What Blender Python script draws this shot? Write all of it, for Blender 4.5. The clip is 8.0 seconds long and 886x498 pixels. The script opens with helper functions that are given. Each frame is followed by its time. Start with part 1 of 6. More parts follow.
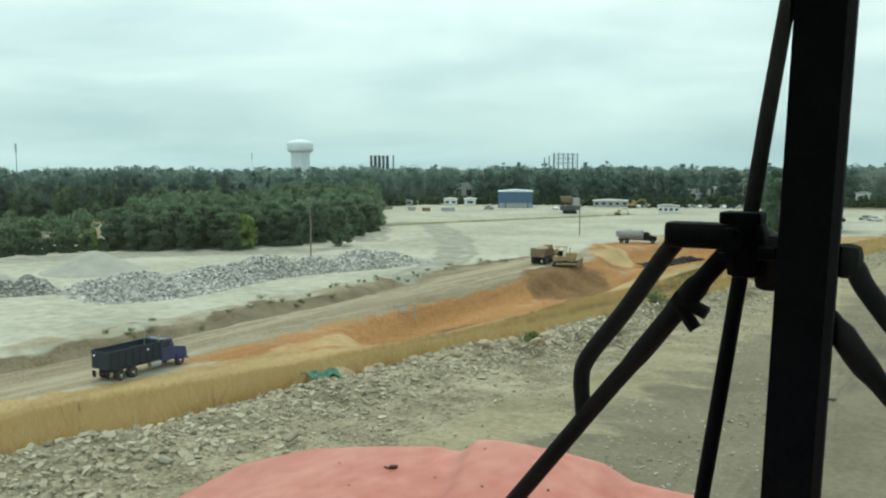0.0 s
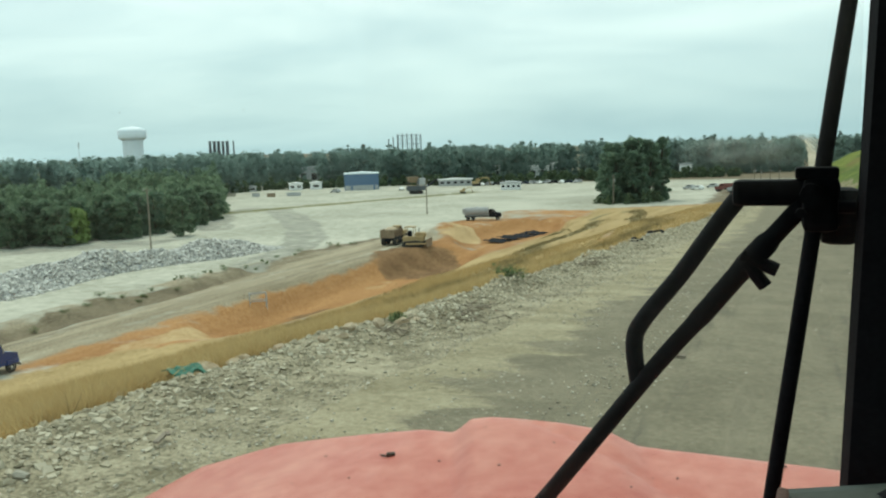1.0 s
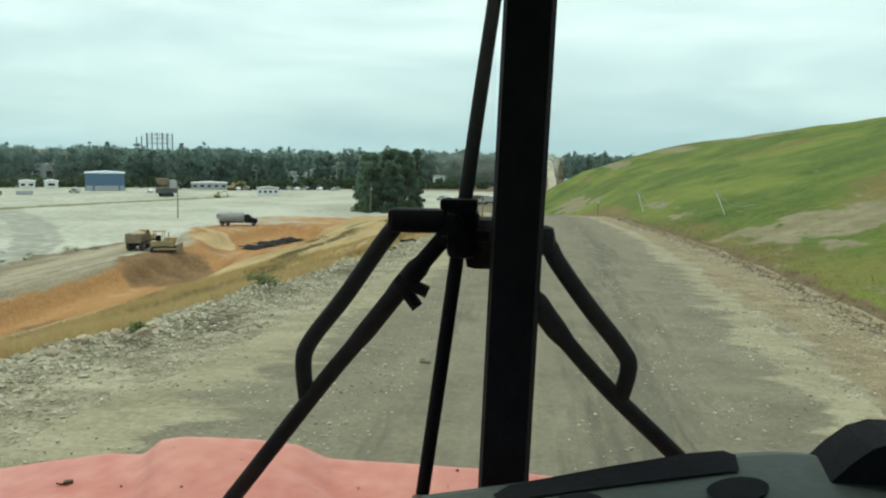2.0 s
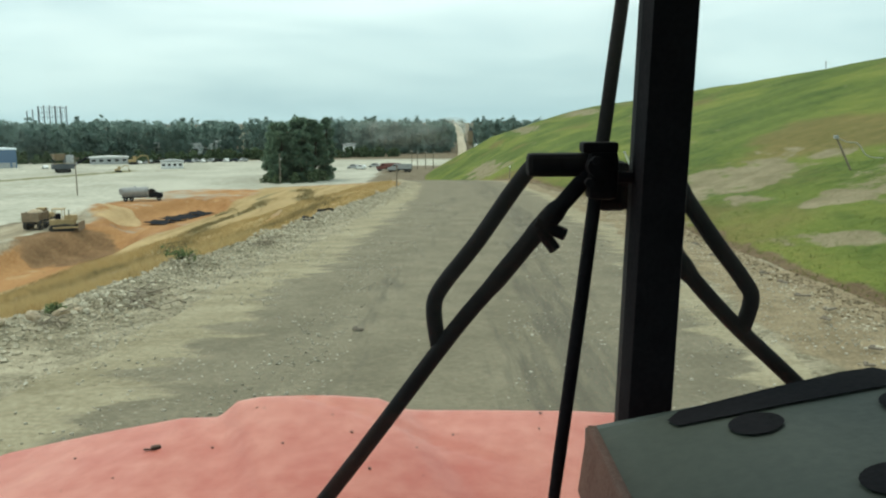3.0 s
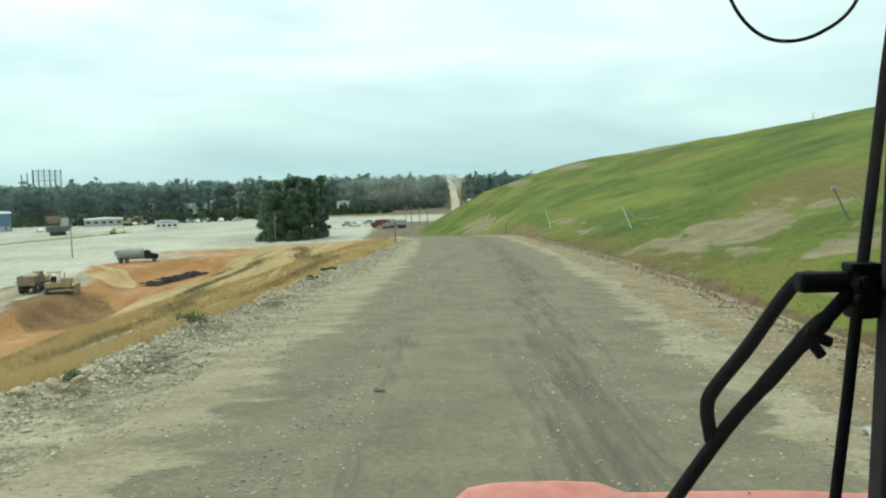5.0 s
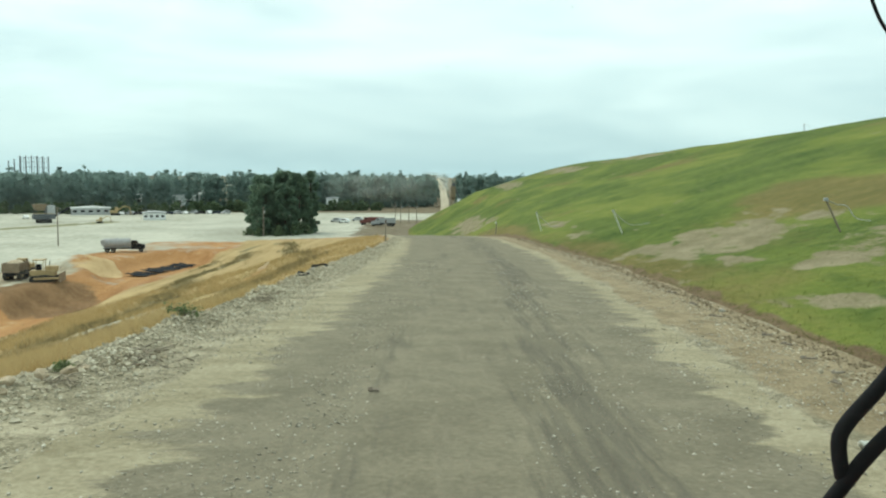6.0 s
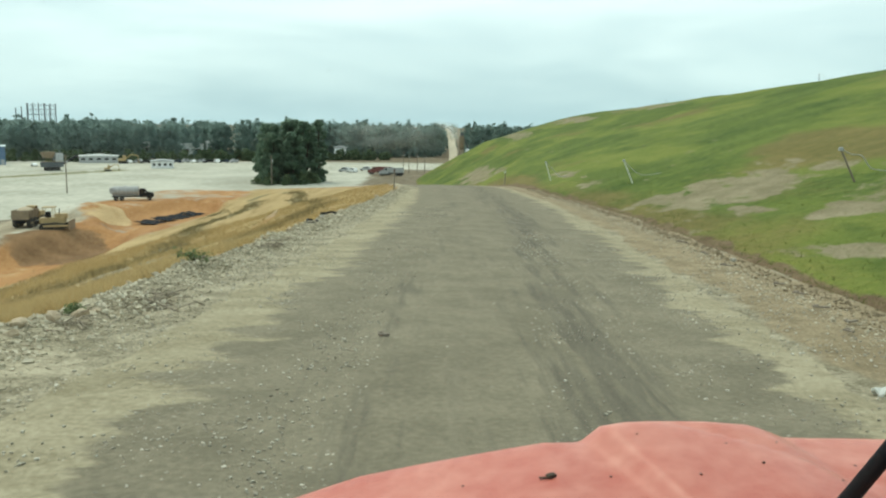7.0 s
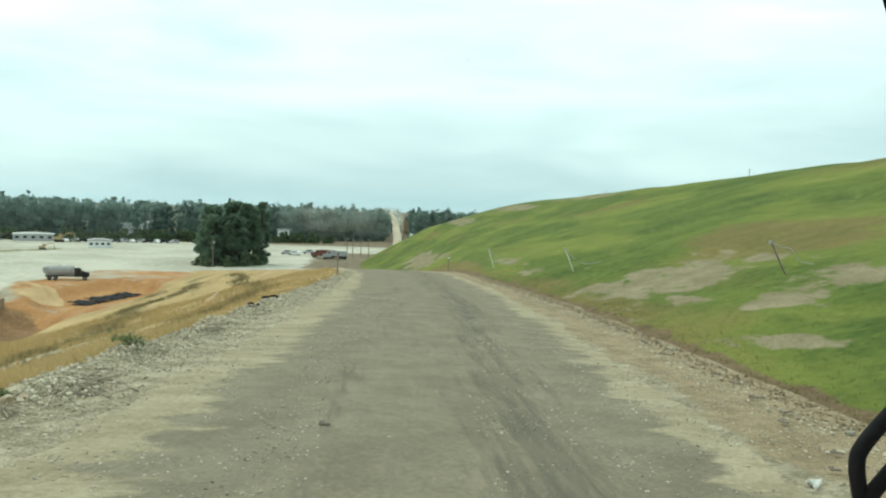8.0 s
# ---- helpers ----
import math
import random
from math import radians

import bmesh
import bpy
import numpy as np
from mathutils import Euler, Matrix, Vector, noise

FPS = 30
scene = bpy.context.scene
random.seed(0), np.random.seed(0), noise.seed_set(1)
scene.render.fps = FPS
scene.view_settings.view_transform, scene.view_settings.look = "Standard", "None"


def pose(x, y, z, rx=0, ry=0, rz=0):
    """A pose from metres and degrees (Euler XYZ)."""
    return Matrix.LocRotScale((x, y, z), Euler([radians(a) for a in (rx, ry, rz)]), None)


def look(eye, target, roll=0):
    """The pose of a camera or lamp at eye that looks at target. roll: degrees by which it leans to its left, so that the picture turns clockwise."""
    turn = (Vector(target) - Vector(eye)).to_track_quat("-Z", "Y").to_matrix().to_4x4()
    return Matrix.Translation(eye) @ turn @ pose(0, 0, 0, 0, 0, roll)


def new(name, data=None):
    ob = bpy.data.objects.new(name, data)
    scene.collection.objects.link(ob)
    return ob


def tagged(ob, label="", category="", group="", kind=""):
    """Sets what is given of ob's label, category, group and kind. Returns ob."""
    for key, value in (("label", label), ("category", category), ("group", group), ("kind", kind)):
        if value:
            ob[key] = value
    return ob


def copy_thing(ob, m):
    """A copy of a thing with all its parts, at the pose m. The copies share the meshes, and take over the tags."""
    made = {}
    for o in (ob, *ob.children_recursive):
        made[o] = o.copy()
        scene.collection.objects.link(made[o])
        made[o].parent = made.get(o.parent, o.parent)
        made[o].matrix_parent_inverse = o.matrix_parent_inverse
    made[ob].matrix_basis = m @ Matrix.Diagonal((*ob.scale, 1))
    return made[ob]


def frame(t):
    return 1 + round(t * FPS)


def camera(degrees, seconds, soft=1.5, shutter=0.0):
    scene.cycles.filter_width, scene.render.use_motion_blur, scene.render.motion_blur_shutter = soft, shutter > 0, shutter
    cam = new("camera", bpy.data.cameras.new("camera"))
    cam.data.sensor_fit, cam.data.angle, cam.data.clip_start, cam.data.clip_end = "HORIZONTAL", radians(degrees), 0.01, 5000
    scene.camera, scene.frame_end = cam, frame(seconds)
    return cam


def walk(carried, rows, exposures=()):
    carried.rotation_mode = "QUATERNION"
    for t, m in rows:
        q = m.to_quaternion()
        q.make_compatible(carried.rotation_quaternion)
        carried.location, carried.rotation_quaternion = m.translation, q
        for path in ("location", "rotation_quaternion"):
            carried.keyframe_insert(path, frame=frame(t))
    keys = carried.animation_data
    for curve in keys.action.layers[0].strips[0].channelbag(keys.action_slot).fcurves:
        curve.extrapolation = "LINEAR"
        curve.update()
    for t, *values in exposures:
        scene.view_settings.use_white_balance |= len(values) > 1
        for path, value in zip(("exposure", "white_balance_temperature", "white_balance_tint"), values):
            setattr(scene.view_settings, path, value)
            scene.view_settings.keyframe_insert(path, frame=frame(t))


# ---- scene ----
# camera and its way: a phone carried in a haul truck's cab
cam = camera(55.97, 8.0, soft=2.15)
PATH = [
    (0.0, pose(0.750, 0.209, 3.283, 84.33, 0.14, 33.16)),
    (0.5, pose(0.622, 0.157, 3.306, 85.29, 0.05, 28.88)),
    (1.0, pose(0.490, 0.139, 3.268, 82.93, 1.75, 22.54)),
    (1.5, pose(0.586, 0.167, 3.237, 83.61, 2.75, 15.79)),
    (2.0, pose(0.609, 0.142, 3.290, 83.30, -0.91, 6.20)),
    (2.2, pose(0.536, 0.087, 3.305, 83.29, -0.25, 5.03)),
    (3.3, pose(0.211, 0.121, 3.252, 80.65, -0.58, -1.34)),
    (3.5, pose(0.115, 0.135, 3.276, 81.39, -1.80, -0.82)),
    (4.0, pose(0.045, 0.080, 3.280, 83.97, -1.23, 0.02)),
    (4.5, pose(0.012, 0.043, 3.314, 84.57, -0.81, -2.08)),
    (5.0, pose(-0.120, -0.049, 3.378, 84.86, 1.37, -0.55)),
    (5.2, pose(-0.148, 0.060, 3.420, 86.76, -0.60, 0.41)),
    (6.3, pose(-0.365, 0.012, 3.389, 84.00, -0.28, -1.46)),
    (6.5, pose(-0.376, -0.038, 3.403, 83.54, -0.47, -1.04)),
    (7.0, pose(-0.375, 0.167, 3.275, 81.42, -0.76, -0.65)),
    (7.5, pose(-0.385, 0.213, 3.256, 81.65, 0.20, -1.47)),
    (8.0, pose(-0.398, 0.103, 3.344, 87.31, -1.96, -4.46)),
]
walk(cam, PATH, exposures=[(0.0, 0.05, 6600, -2), (2.0, 0.10, 6600, -1), (3.5, 0.16, 6650, 2), (5.0, 0.22, 6600, -1), (7.0, 0.20, 6650, 2), (8.0, 0.25, 6600, -1)])

# overcast daylight: a veil of cloud over a pale sky, and a very soft sun
world = bpy.data.worlds.new("sky")
scene.world = world
world.use_nodes = True
wn, wl = world.node_tree.nodes, world.node_tree.links
wn.clear()
w_out = wn.new("ShaderNodeOutputWorld")
w_bg = wn.new("ShaderNodeBackground")
w_sky = wn.new("ShaderNodeTexSky")
w_sky.sky_type, w_sky.sun_disc = "NISHITA", False
w_sky.sun_elevation, w_sky.sun_rotation = radians(61), radians(-48)
w_sky.dust_density = 3.0
w_gain = wn.new("ShaderNodeVectorMath")
w_gain.operation = "SCALE"
w_gain.inputs["Scale"].default_value = 0.10
w_tc = wn.new("ShaderNodeTexCoord")
w_map = wn.new("ShaderNodeMapping")
w_map.inputs["Scale"].default_value = (1.0, 1.0, 5.5)
w_noise = wn.new("ShaderNodeTexNoise")
w_noise.inputs["Scale"].default_value = 2.3
w_noise.inputs["Detail"].default_value = 7.0
w_noise.inputs["Roughness"].default_value = 0.55
w_noise.inputs["Distortion"].default_value = 0.35
w_ramp = wn.new("ShaderNodeValToRGB")
w_ramp.color_ramp.elements[0].position, w_ramp.color_ramp.elements[0].color = 0.30, (0.546, 0.70, 0.740, 1)
w_ramp.color_ramp.elements[1].position, w_ramp.color_ramp.elements[1].color = 0.66, (0.848, 0.970, 0.968, 1)
w_sep = wn.new("ShaderNodeSeparateXYZ")
w_low = wn.new("ShaderNodeValToRGB")
w_low.color_ramp.elements[0].position, w_low.color_ramp.elements[0].color = 0.0, (0.64, 0.75, 0.79, 1)
w_low.color_ramp.elements[1].position, w_low.color_ramp.elements[1].color = 0.22, (1.0, 1.0, 1.0, 1)
w_mul = wn.new("ShaderNodeMix")
w_mul.data_type, w_mul.blend_type = "RGBA", "MULTIPLY"
w_mul.inputs["Factor"].default_value = 1.0
w_mix = wn.new("ShaderNodeMix")
w_mix.data_type = "RGBA"
w_mix.inputs["Factor"].default_value = 0.86
wl.new(w_tc.outputs["Generated"], w_map.inputs["Vector"])
wl.new(w_map.outputs["Vector"], w_noise.inputs["Vector"])
wl.new(w_noise.outputs["Fac"], w_ramp.inputs["Fac"])
wl.new(w_tc.outputs["Generated"], w_sep.inputs["Vector"])
wl.new(w_sep.outputs["Z"], w_low.inputs["Fac"])
wl.new(w_ramp.outputs["Color"], w_mul.inputs["A"])
wl.new(w_low.outputs["Color"], w_mul.inputs["B"])
wl.new(w_sky.outputs["Color"], w_gain.inputs[0])
wl.new(w_gain.outputs["Vector"], w_mix.inputs["A"])
wl.new(w_mul.outputs["Result"], w_mix.inputs["B"])
wl.new(w_mix.outputs["Result"], w_bg.inputs["Color"])
w_bg.inputs["Strength"].default_value = 1.22
wl.new(w_bg.outputs["Background"], w_out.inputs["Surface"])

sun_data = bpy.data.lights.new("sun", "SUN")
sun_data.energy, sun_data.angle, sun_data.color = 1.15, radians(16), (1.0, 0.90, 0.74)
sun = new("sun", sun_data)
sun.matrix_world = look((0, 0, 60), (19, -17, 14))

# ---------------------------------------------------------------- materials
def mat(name, c1, c2, scale=1.0, rough=0.9, bump=0.2, fine=8.0, metal=0.0, spread=(0.35, 0.65), coat=0.0, bump_dist=0.02):
    """Two colours mixed by noise at two scales, with fine relief."""
    m = bpy.data.materials.new(name)
    m.use_nodes = True
    n, l = m.node_tree.nodes, m.node_tree.links
    b = n["Principled BSDF"]
    tc = n.new("ShaderNodeTexCoord")
    big = n.new("ShaderNodeTexNoise")
    big.inputs["Scale"].default_value, big.inputs["Detail"].default_value = scale, 5.0
    small = n.new("ShaderNodeTexNoise")
    small.inputs["Scale"].default_value, small.inputs["Detail"].default_value = scale * fine, 4.0
    add = n.new("ShaderNodeMath")
    add.operation = "MULTIPLY_ADD"
    add.inputs[1].default_value = 0.45
    half = n.new("ShaderNodeMath")
    half.operation = "MULTIPLY"
    half.inputs[1].default_value = 0.55
    ramp = n.new("ShaderNodeValToRGB")
    e = ramp.color_ramp.elements
    e[0].position, e[0].color = spread[0], (*c1, 1)
    e[1].position, e[1].color = spread[1], (*c2, 1)
    l.new(tc.outputs["Object"], big.inputs["Vector"])
    l.new(tc.outputs["Object"], small.inputs["Vector"])
    l.new(big.outputs["Fac"], half.inputs[0])
    l.new(small.outputs["Fac"], add.inputs[0])
    l.new(half.outputs["Value"], add.inputs[2])
    l.new(add.outputs["Value"], ramp.inputs["Fac"])
    l.new(ramp.outputs["Color"], b.inputs["Base Color"])
    b.inputs["Roughness"].default_value, b.inputs["Metallic"].default_value = rough, metal
    b.inputs["Coat Weight"].default_value = coat
    if bump:
        bm = n.new("ShaderNodeBump")
        bm.inputs["Strength"].default_value, bm.inputs["Distance"].default_value = bump, bump_dist
        l.new(add.outputs["Value"], bm.inputs["Height"])
        l.new(bm.outputs["Normal"], b.inputs["Normal"])
    return m


def leaf_mat(name, c1, c2, clear=0.45):
    """Foliage: each leaf clump takes its own shade."""
    m = bpy.data.materials.new(name)
    m.use_nodes = True
    n, l = m.node_tree.nodes, m.node_tree.links
    b = n["Principled BSDF"]
    geo = n.new("ShaderNodeNewGeometry")
    info = n.new("ShaderNodeObjectInfo")
    add = n.new("ShaderNodeMath")
    add.operation = "MULTIPLY_ADD"
    add.inputs[1].default_value = 0.35
    half = n.new("ShaderNodeMath")
    half.operation = "MULTIPLY"
    half.inputs[1].default_value = 0.65
    ramp = n.new("ShaderNodeValToRGB")
    e = ramp.color_ramp.elements
    e[0].position, e[0].color = 0.1, (*c1, 1)
    e[1].position, e[1].color = 0.9, (*c2, 1)
    l.new(geo.outputs["Random Per Island"], half.inputs[0])
    l.new(info.outputs["Random"], add.inputs[0])
    l.new(half.outputs["Value"], add.inputs[2])
    l.new(add.outputs["Value"], ramp.inputs["Fac"])
    l.new(ramp.outputs["Color"], b.inputs["Base Color"])
    b.inputs["Roughness"].default_value = 0.75
    b.inputs["Specular IOR Level"].default_value = 0.2
    if clear:
        thin = n.new("ShaderNodeBsdfTranslucent")
        mx = n.new("ShaderNodeMixShader")
        mx.inputs["Fac"].default_value = clear
        l.new(ramp.outputs["Color"], thin.inputs["Color"])
        l.new(b.outputs["BSDF"], mx.inputs[1])
        l.new(thin.outputs["BSDF"], mx.inputs[2])
        l.new(mx.outputs["Shader"], n["Material Output"].inputs["Surface"])
    return m


class Zones:
    """A ground material whose kinds of soil follow a mesh's own vertex masks."""

    def __init__(self, name, c1, c2, scale):
        self.m = bpy.data.materials.new(name)
        self.m.use_nodes = True
        self.n, self.l = self.m.node_tree.nodes, self.m.node_tree.links
        self.b = self.n["Principled BSDF"]
        self.tc = self.n.new("ShaderNodeTexCoord")
        self.b.inputs["Roughness"].default_value = 0.95
        self.b.inputs["Specular IOR Level"].default_value = 0.15
        self.colour = self.blotch(c1, c2, scale)

    def noise(self, scale, detail=5.0, stretch=None):
        t = self.n.new("ShaderNodeTexNoise")
        t.inputs["Scale"].default_value, t.inputs["Detail"].default_value = scale, detail
        t.inputs["Roughness"].default_value = 0.62
        src = self.tc.outputs["Object"]
        if stretch:
            mp = self.n.new("ShaderNodeMapping")
            mp.inputs["Scale"].default_value = stretch
            self.l.new(src, mp.inputs["Vector"])
            src = mp.outputs["Vector"]
        self.l.new(src, t.inputs["Vector"])
        return t.outputs["Fac"]

    def blotch(self, c1, c2, scale, stretch=None):
        big, small = self.noise(scale, 6.0, stretch), self.noise(scale * 11, 4.0)
        mixer = self.n.new("ShaderNodeMath")
        mixer.operation = "ADD"
        self.l.new(big, mixer.inputs[0])
        self.l.new(small, mixer.inputs[1])
        ramp = self.n.new("ShaderNodeValToRGB")
        e = ramp.color_ramp.elements
        e[0].position, e[0].color = 0.405, (*c1, 1)
        e[1].position, e[1].color = 0.60, (*c2, 1)
        hf = self.n.new("ShaderNodeMath")
        hf.operation = "MULTIPLY"
        hf.inputs[1].default_value = 0.5
        self.l.new(mixer.outputs["Value"], hf.inputs[0])
        self.l.new(hf.outputs["Value"], ramp.inputs["Fac"])
        return ramp.outputs["Color"]

    def zone(self, mask, c1, c2, scale, ragged=0.5, edge=3.0, stretch=None, drawn=None):
        """Where the mask is high, the soil c1..c2, with an uneven border."""
        at = self.n.new("ShaderNodeAttribute")
        at.attribute_name = mask
        rag = self.noise(edge, 5.0, drawn)
        cen = self.n.new("ShaderNodeMath")
        cen.operation = "SUBTRACT"
        cen.inputs[1].default_value = 0.5
        self.l.new(rag, cen.inputs[0])
        add = self.n.new("ShaderNodeMath")
        add.operation = "MULTIPLY_ADD"
        add.inputs[1].default_value = ragged * 2.0
        self.l.new(cen.outputs["Value"], add.inputs[0])
        self.l.new(at.outputs["Fac"], add.inputs[2])
        st = self.n.new("ShaderNodeMapRange")
        st.inputs["From Min"].default_value, st.inputs["From Max"].default_value = 0.35, 0.65
        st.interpolation_type = "SMOOTHSTEP"
        self.l.new(add.outputs["Value"], st.inputs["Value"])
        mx = self.n.new("ShaderNodeMix")
        mx.data_type = "RGBA"
        self.l.new(st.outputs["Result"], mx.inputs["Factor"])
        self.l.new(self.colour, mx.inputs["A"])
        self.l.new(self.blotch(c1, c2, scale, stretch), mx.inputs["B"])
        self.colour = mx.outputs["Result"]
        return self

    def finish(self, bump_scale=6.0, strength=0.5, dist=0.05):
        self.l.new(self.colour, self.b.inputs["Base Color"])
        bp = self.n.new("ShaderNodeBump")
        bp.inputs["Strength"].default_value, bp.inputs["Distance"].default_value = strength, dist
        self.l.new(self.noise(bump_scale, 8.0), bp.inputs["Height"])
        self.l.new(bp.outputs["Normal"], self.b.inputs["Normal"])
        return self.m


M_RED = mat("dusty red paint", (0.58, 0.135, 0.098), (0.76, 0.31, 0.24), 3.4, 0.40, 0.06, 7, spread=(0.34, 0.68))
M_BLACK = mat("black painted steel", (0.004, 0.005, 0.008), (0.010, 0.011, 0.015), 14, 0.75, 0.1)
M_BLACK.node_tree.nodes["Principled BSDF"].inputs["Specular IOR Level"].default_value = 0.15
M_TRIM = mat("black rubber trim", (0.011, 0.012, 0.016), (0.018, 0.019, 0.024), 20, 0.8, 0.1)
M_TRIM.node_tree.nodes["Principled BSDF"].inputs["Specular IOR Level"].default_value = 0.08
M_DASH = mat("grey green dash panel", (0.038, 0.058, 0.050), (0.055, 0.078, 0.068), 9, 0.6, 0.1)
M_RUST = mat("rusty bracket steel", (0.09, 0.045, 0.035), (0.14, 0.085, 0.07), 22, 0.8, 0.3)
M_HEAD = mat("dark cab lining", (0.03, 0.03, 0.032), (0.045, 0.045, 0.047), 12, 0.95, 0.2)
M_STONE = mat("pale broken limestone", (0.24, 0.225, 0.18), (0.42, 0.395, 0.33), 1.7, 0.95, 0.5, 6)
M_TAN = mat("tan clay stone", (0.33, 0.255, 0.165), (0.54, 0.45, 0.33), 3.5, 0.95, 0.5, 6)
M_GREYROCK = mat("grey riprap rock", (0.20, 0.21, 0.21), (0.47, 0.48, 0.48), 0.9, 0.95, 0.5, 5)
M_BLUE = mat("dark blue truck paint", (0.008, 0.020, 0.040), (0.015, 0.032, 0.056), 1.1, 0.55, 0.03)
M_BLUE.node_tree.nodes["Principled BSDF"].inputs["Specular IOR Level"].default_value = 0.25
M_CABBLUE = mat("bright blue cab paint", (0.014, 0.030, 0.13), (0.022, 0.044, 0.18), 1.5, 0.3, 0.02)
M_TYRE = mat("black tyre rubber", (0.015, 0.015, 0.015), (0.04, 0.038, 0.035), 5, 0.9, 0.2)
M_RIM = mat("dull steel rim", (0.35, 0.35, 0.34), (0.5, 0.5, 0.48), 6, 0.4, 0.1, metal=0.6)
M_YELLOW = mat("dusty machine yellow", (0.30, 0.215, 0.095), (0.43, 0.325, 0.165), 1.6, 0.6, 0.1)
M_DIRTYBODY = mat("muddy tipper steel", (0.17, 0.125, 0.08), (0.27, 0.205, 0.135), 1.2, 0.85, 0.2)
M_TANK = mat("dusty grey tank steel", (0.24, 0.25, 0.25), (0.37, 0.375, 0.37), 1.0, 0.6, 0.1)
M_GLASS = mat("dark vehicle glass", (0.01, 0.012, 0.014), (0.02, 0.022, 0.025), 3, 0.08, 0)
M_WHITE = mat("white painted metal", (0.68, 0.70, 0.70), (0.80, 0.81, 0.80), 1.0, 0.6, 0.05)
M_GREYMETAL = mat("weathered grey metal", (0.30, 0.32, 0.33), (0.44, 0.45, 0.45), 0.8, 0.6, 0.1)
M_SHED = mat("blue ribbed cladding", (0.075, 0.14, 0.24), (0.10, 0.175, 0.29), 0.4, 0.5, 0.05)
M_TOWER = mat("white tower paint", (0.66, 0.76, 0.82), (0.76, 0.84, 0.88), 0.15, 0.6, 0.03)
M_STACK = mat("dark steel stacks", (0.06, 0.07, 0.08), (0.10, 0.11, 0.12), 0.3, 0.8, 0.1)
M_POLE = mat("weathered timber pole", (0.16, 0.13, 0.10), (0.26, 0.22, 0.17), 3, 0.9, 0.3)
M_PVC = mat("white plastic pipe", (0.62, 0.63, 0.58), (0.74, 0.74, 0.70), 4, 0.5, 0.05)
M_HOSE = mat("grey flexible hose", (0.30, 0.31, 0.27), (0.42, 0.42, 0.38), 8, 0.7, 0.2)
M_TARP = mat("torn green tarpaulin", (0.03, 0.13, 0.09), (0.06, 0.20, 0.14), 5, 0.7, 0.3)
M_BARK = mat("tree bark", (0.05, 0.04, 0.03), (0.11, 0.085, 0.06), 3, 0.95, 0.4)
# these three leaf colours are paler and bluer, with air haze mixed in
M_LEAF = leaf_mat("broadleaf foliage with haze", (0.118, 0.184, 0.120), (0.208, 0.286, 0.178), 0.68)
M_LEAF_DARK = leaf_mat("oak foliage lightened by haze", (0.142, 0.220, 0.158), (0.226, 0.316, 0.216), 0.76)
M_LEAF_HAZED = leaf_mat("distant pine woods with haze", (0.184, 0.262, 0.236), (0.244, 0.328, 0.288), 0.72)
M_LEAF_SCRUB = leaf_mat("grey green scrub", (0.085, 0.130, 0.070), (0.165, 0.218, 0.120), 0.5)
M_LEAF_LIGHT = leaf_mat("young yellow green foliage", (0.14, 0.21, 0.06), (0.21, 0.29, 0.095), 0.2)
M_WEED = leaf_mat("dusty roadside weed", (0.105, 0.150, 0.062), (0.190, 0.240, 0.105), 0.45)
M_TUFT = leaf_mat("coarse brown grass", (0.165, 0.132, 0.060), (0.31, 0.245, 0.122), 0.3)
M_DRY = leaf_mat("dry straw grass", (0.390, 0.274, 0.118), (0.590, 0.450, 0.225), 0.45)
M_GREEN = leaf_mat("green hillside grass", (0.105, 0.135, 0.032), (0.160, 0.182, 0.050), 0.6)

# ground: pale crushed stone, with masks for clay, soil, straw grass and traffic
z = Zones("quarry ground", (0.335, 0.33, 0.268), (0.52, 0.51, 0.43), 0.045)
z.zone("soil", (0.125, 0.100, 0.066), (0.23, 0.19, 0.13), 0.3, 0.5, 0.35)
z.zone("track", (0.195, 0.160, 0.108), (0.42, 0.365, 0.265), 0.45, 0.35, 0.25, (1.0, 0.07, 1.0))
z.zone("clay", (0.285, 0.138, 0.053), (0.44, 0.242, 0.105), 0.22, 0.40, 0.25, (1.0, 0.18, 1.0))
z.zone("ochre", (0.40, 0.27, 0.13), (0.52, 0.38, 0.21), 0.2, 0.6, 0.2)
z.zone("brown", (0.13, 0.075, 0.035), (0.26, 0.155, 0.08), 0.25, 0.6, 0.3)
z.zone("grey", (0.235, 0.230, 0.195), (0.37, 0.365, 0.31), 0.5, 0.5, 0.25, (0.35, 0.6, 1.0))
z.zone("straw", (0.285, 0.200, 0.088), (0.48, 0.356, 0.180), 0.28, 0.5, 0.5, (1.0, 0.22, 1.0))
z.zone("tuft", (0.145, 0.122, 0.058), (0.265, 0.220, 0.115), 0.9, 0.75, 0.7, (1.0, 0.35, 1.0))
z.zone("green", (0.105, 0.115, 0.042), (0.21, 0.195, 0.085), 0.4, 0.6, 0.4)
z.zone("shoulder", (0.158, 0.138, 0.089), (0.435, 0.388, 0.280), 1.3, 0.35, 1.2)
z.zone("verge", (0.185, 0.145, 0.088), (0.34, 0.275, 0.175), 1.2, 0.55, 0.9)
M_GROUND = z.finish(5.0, 0.55, 0.08)

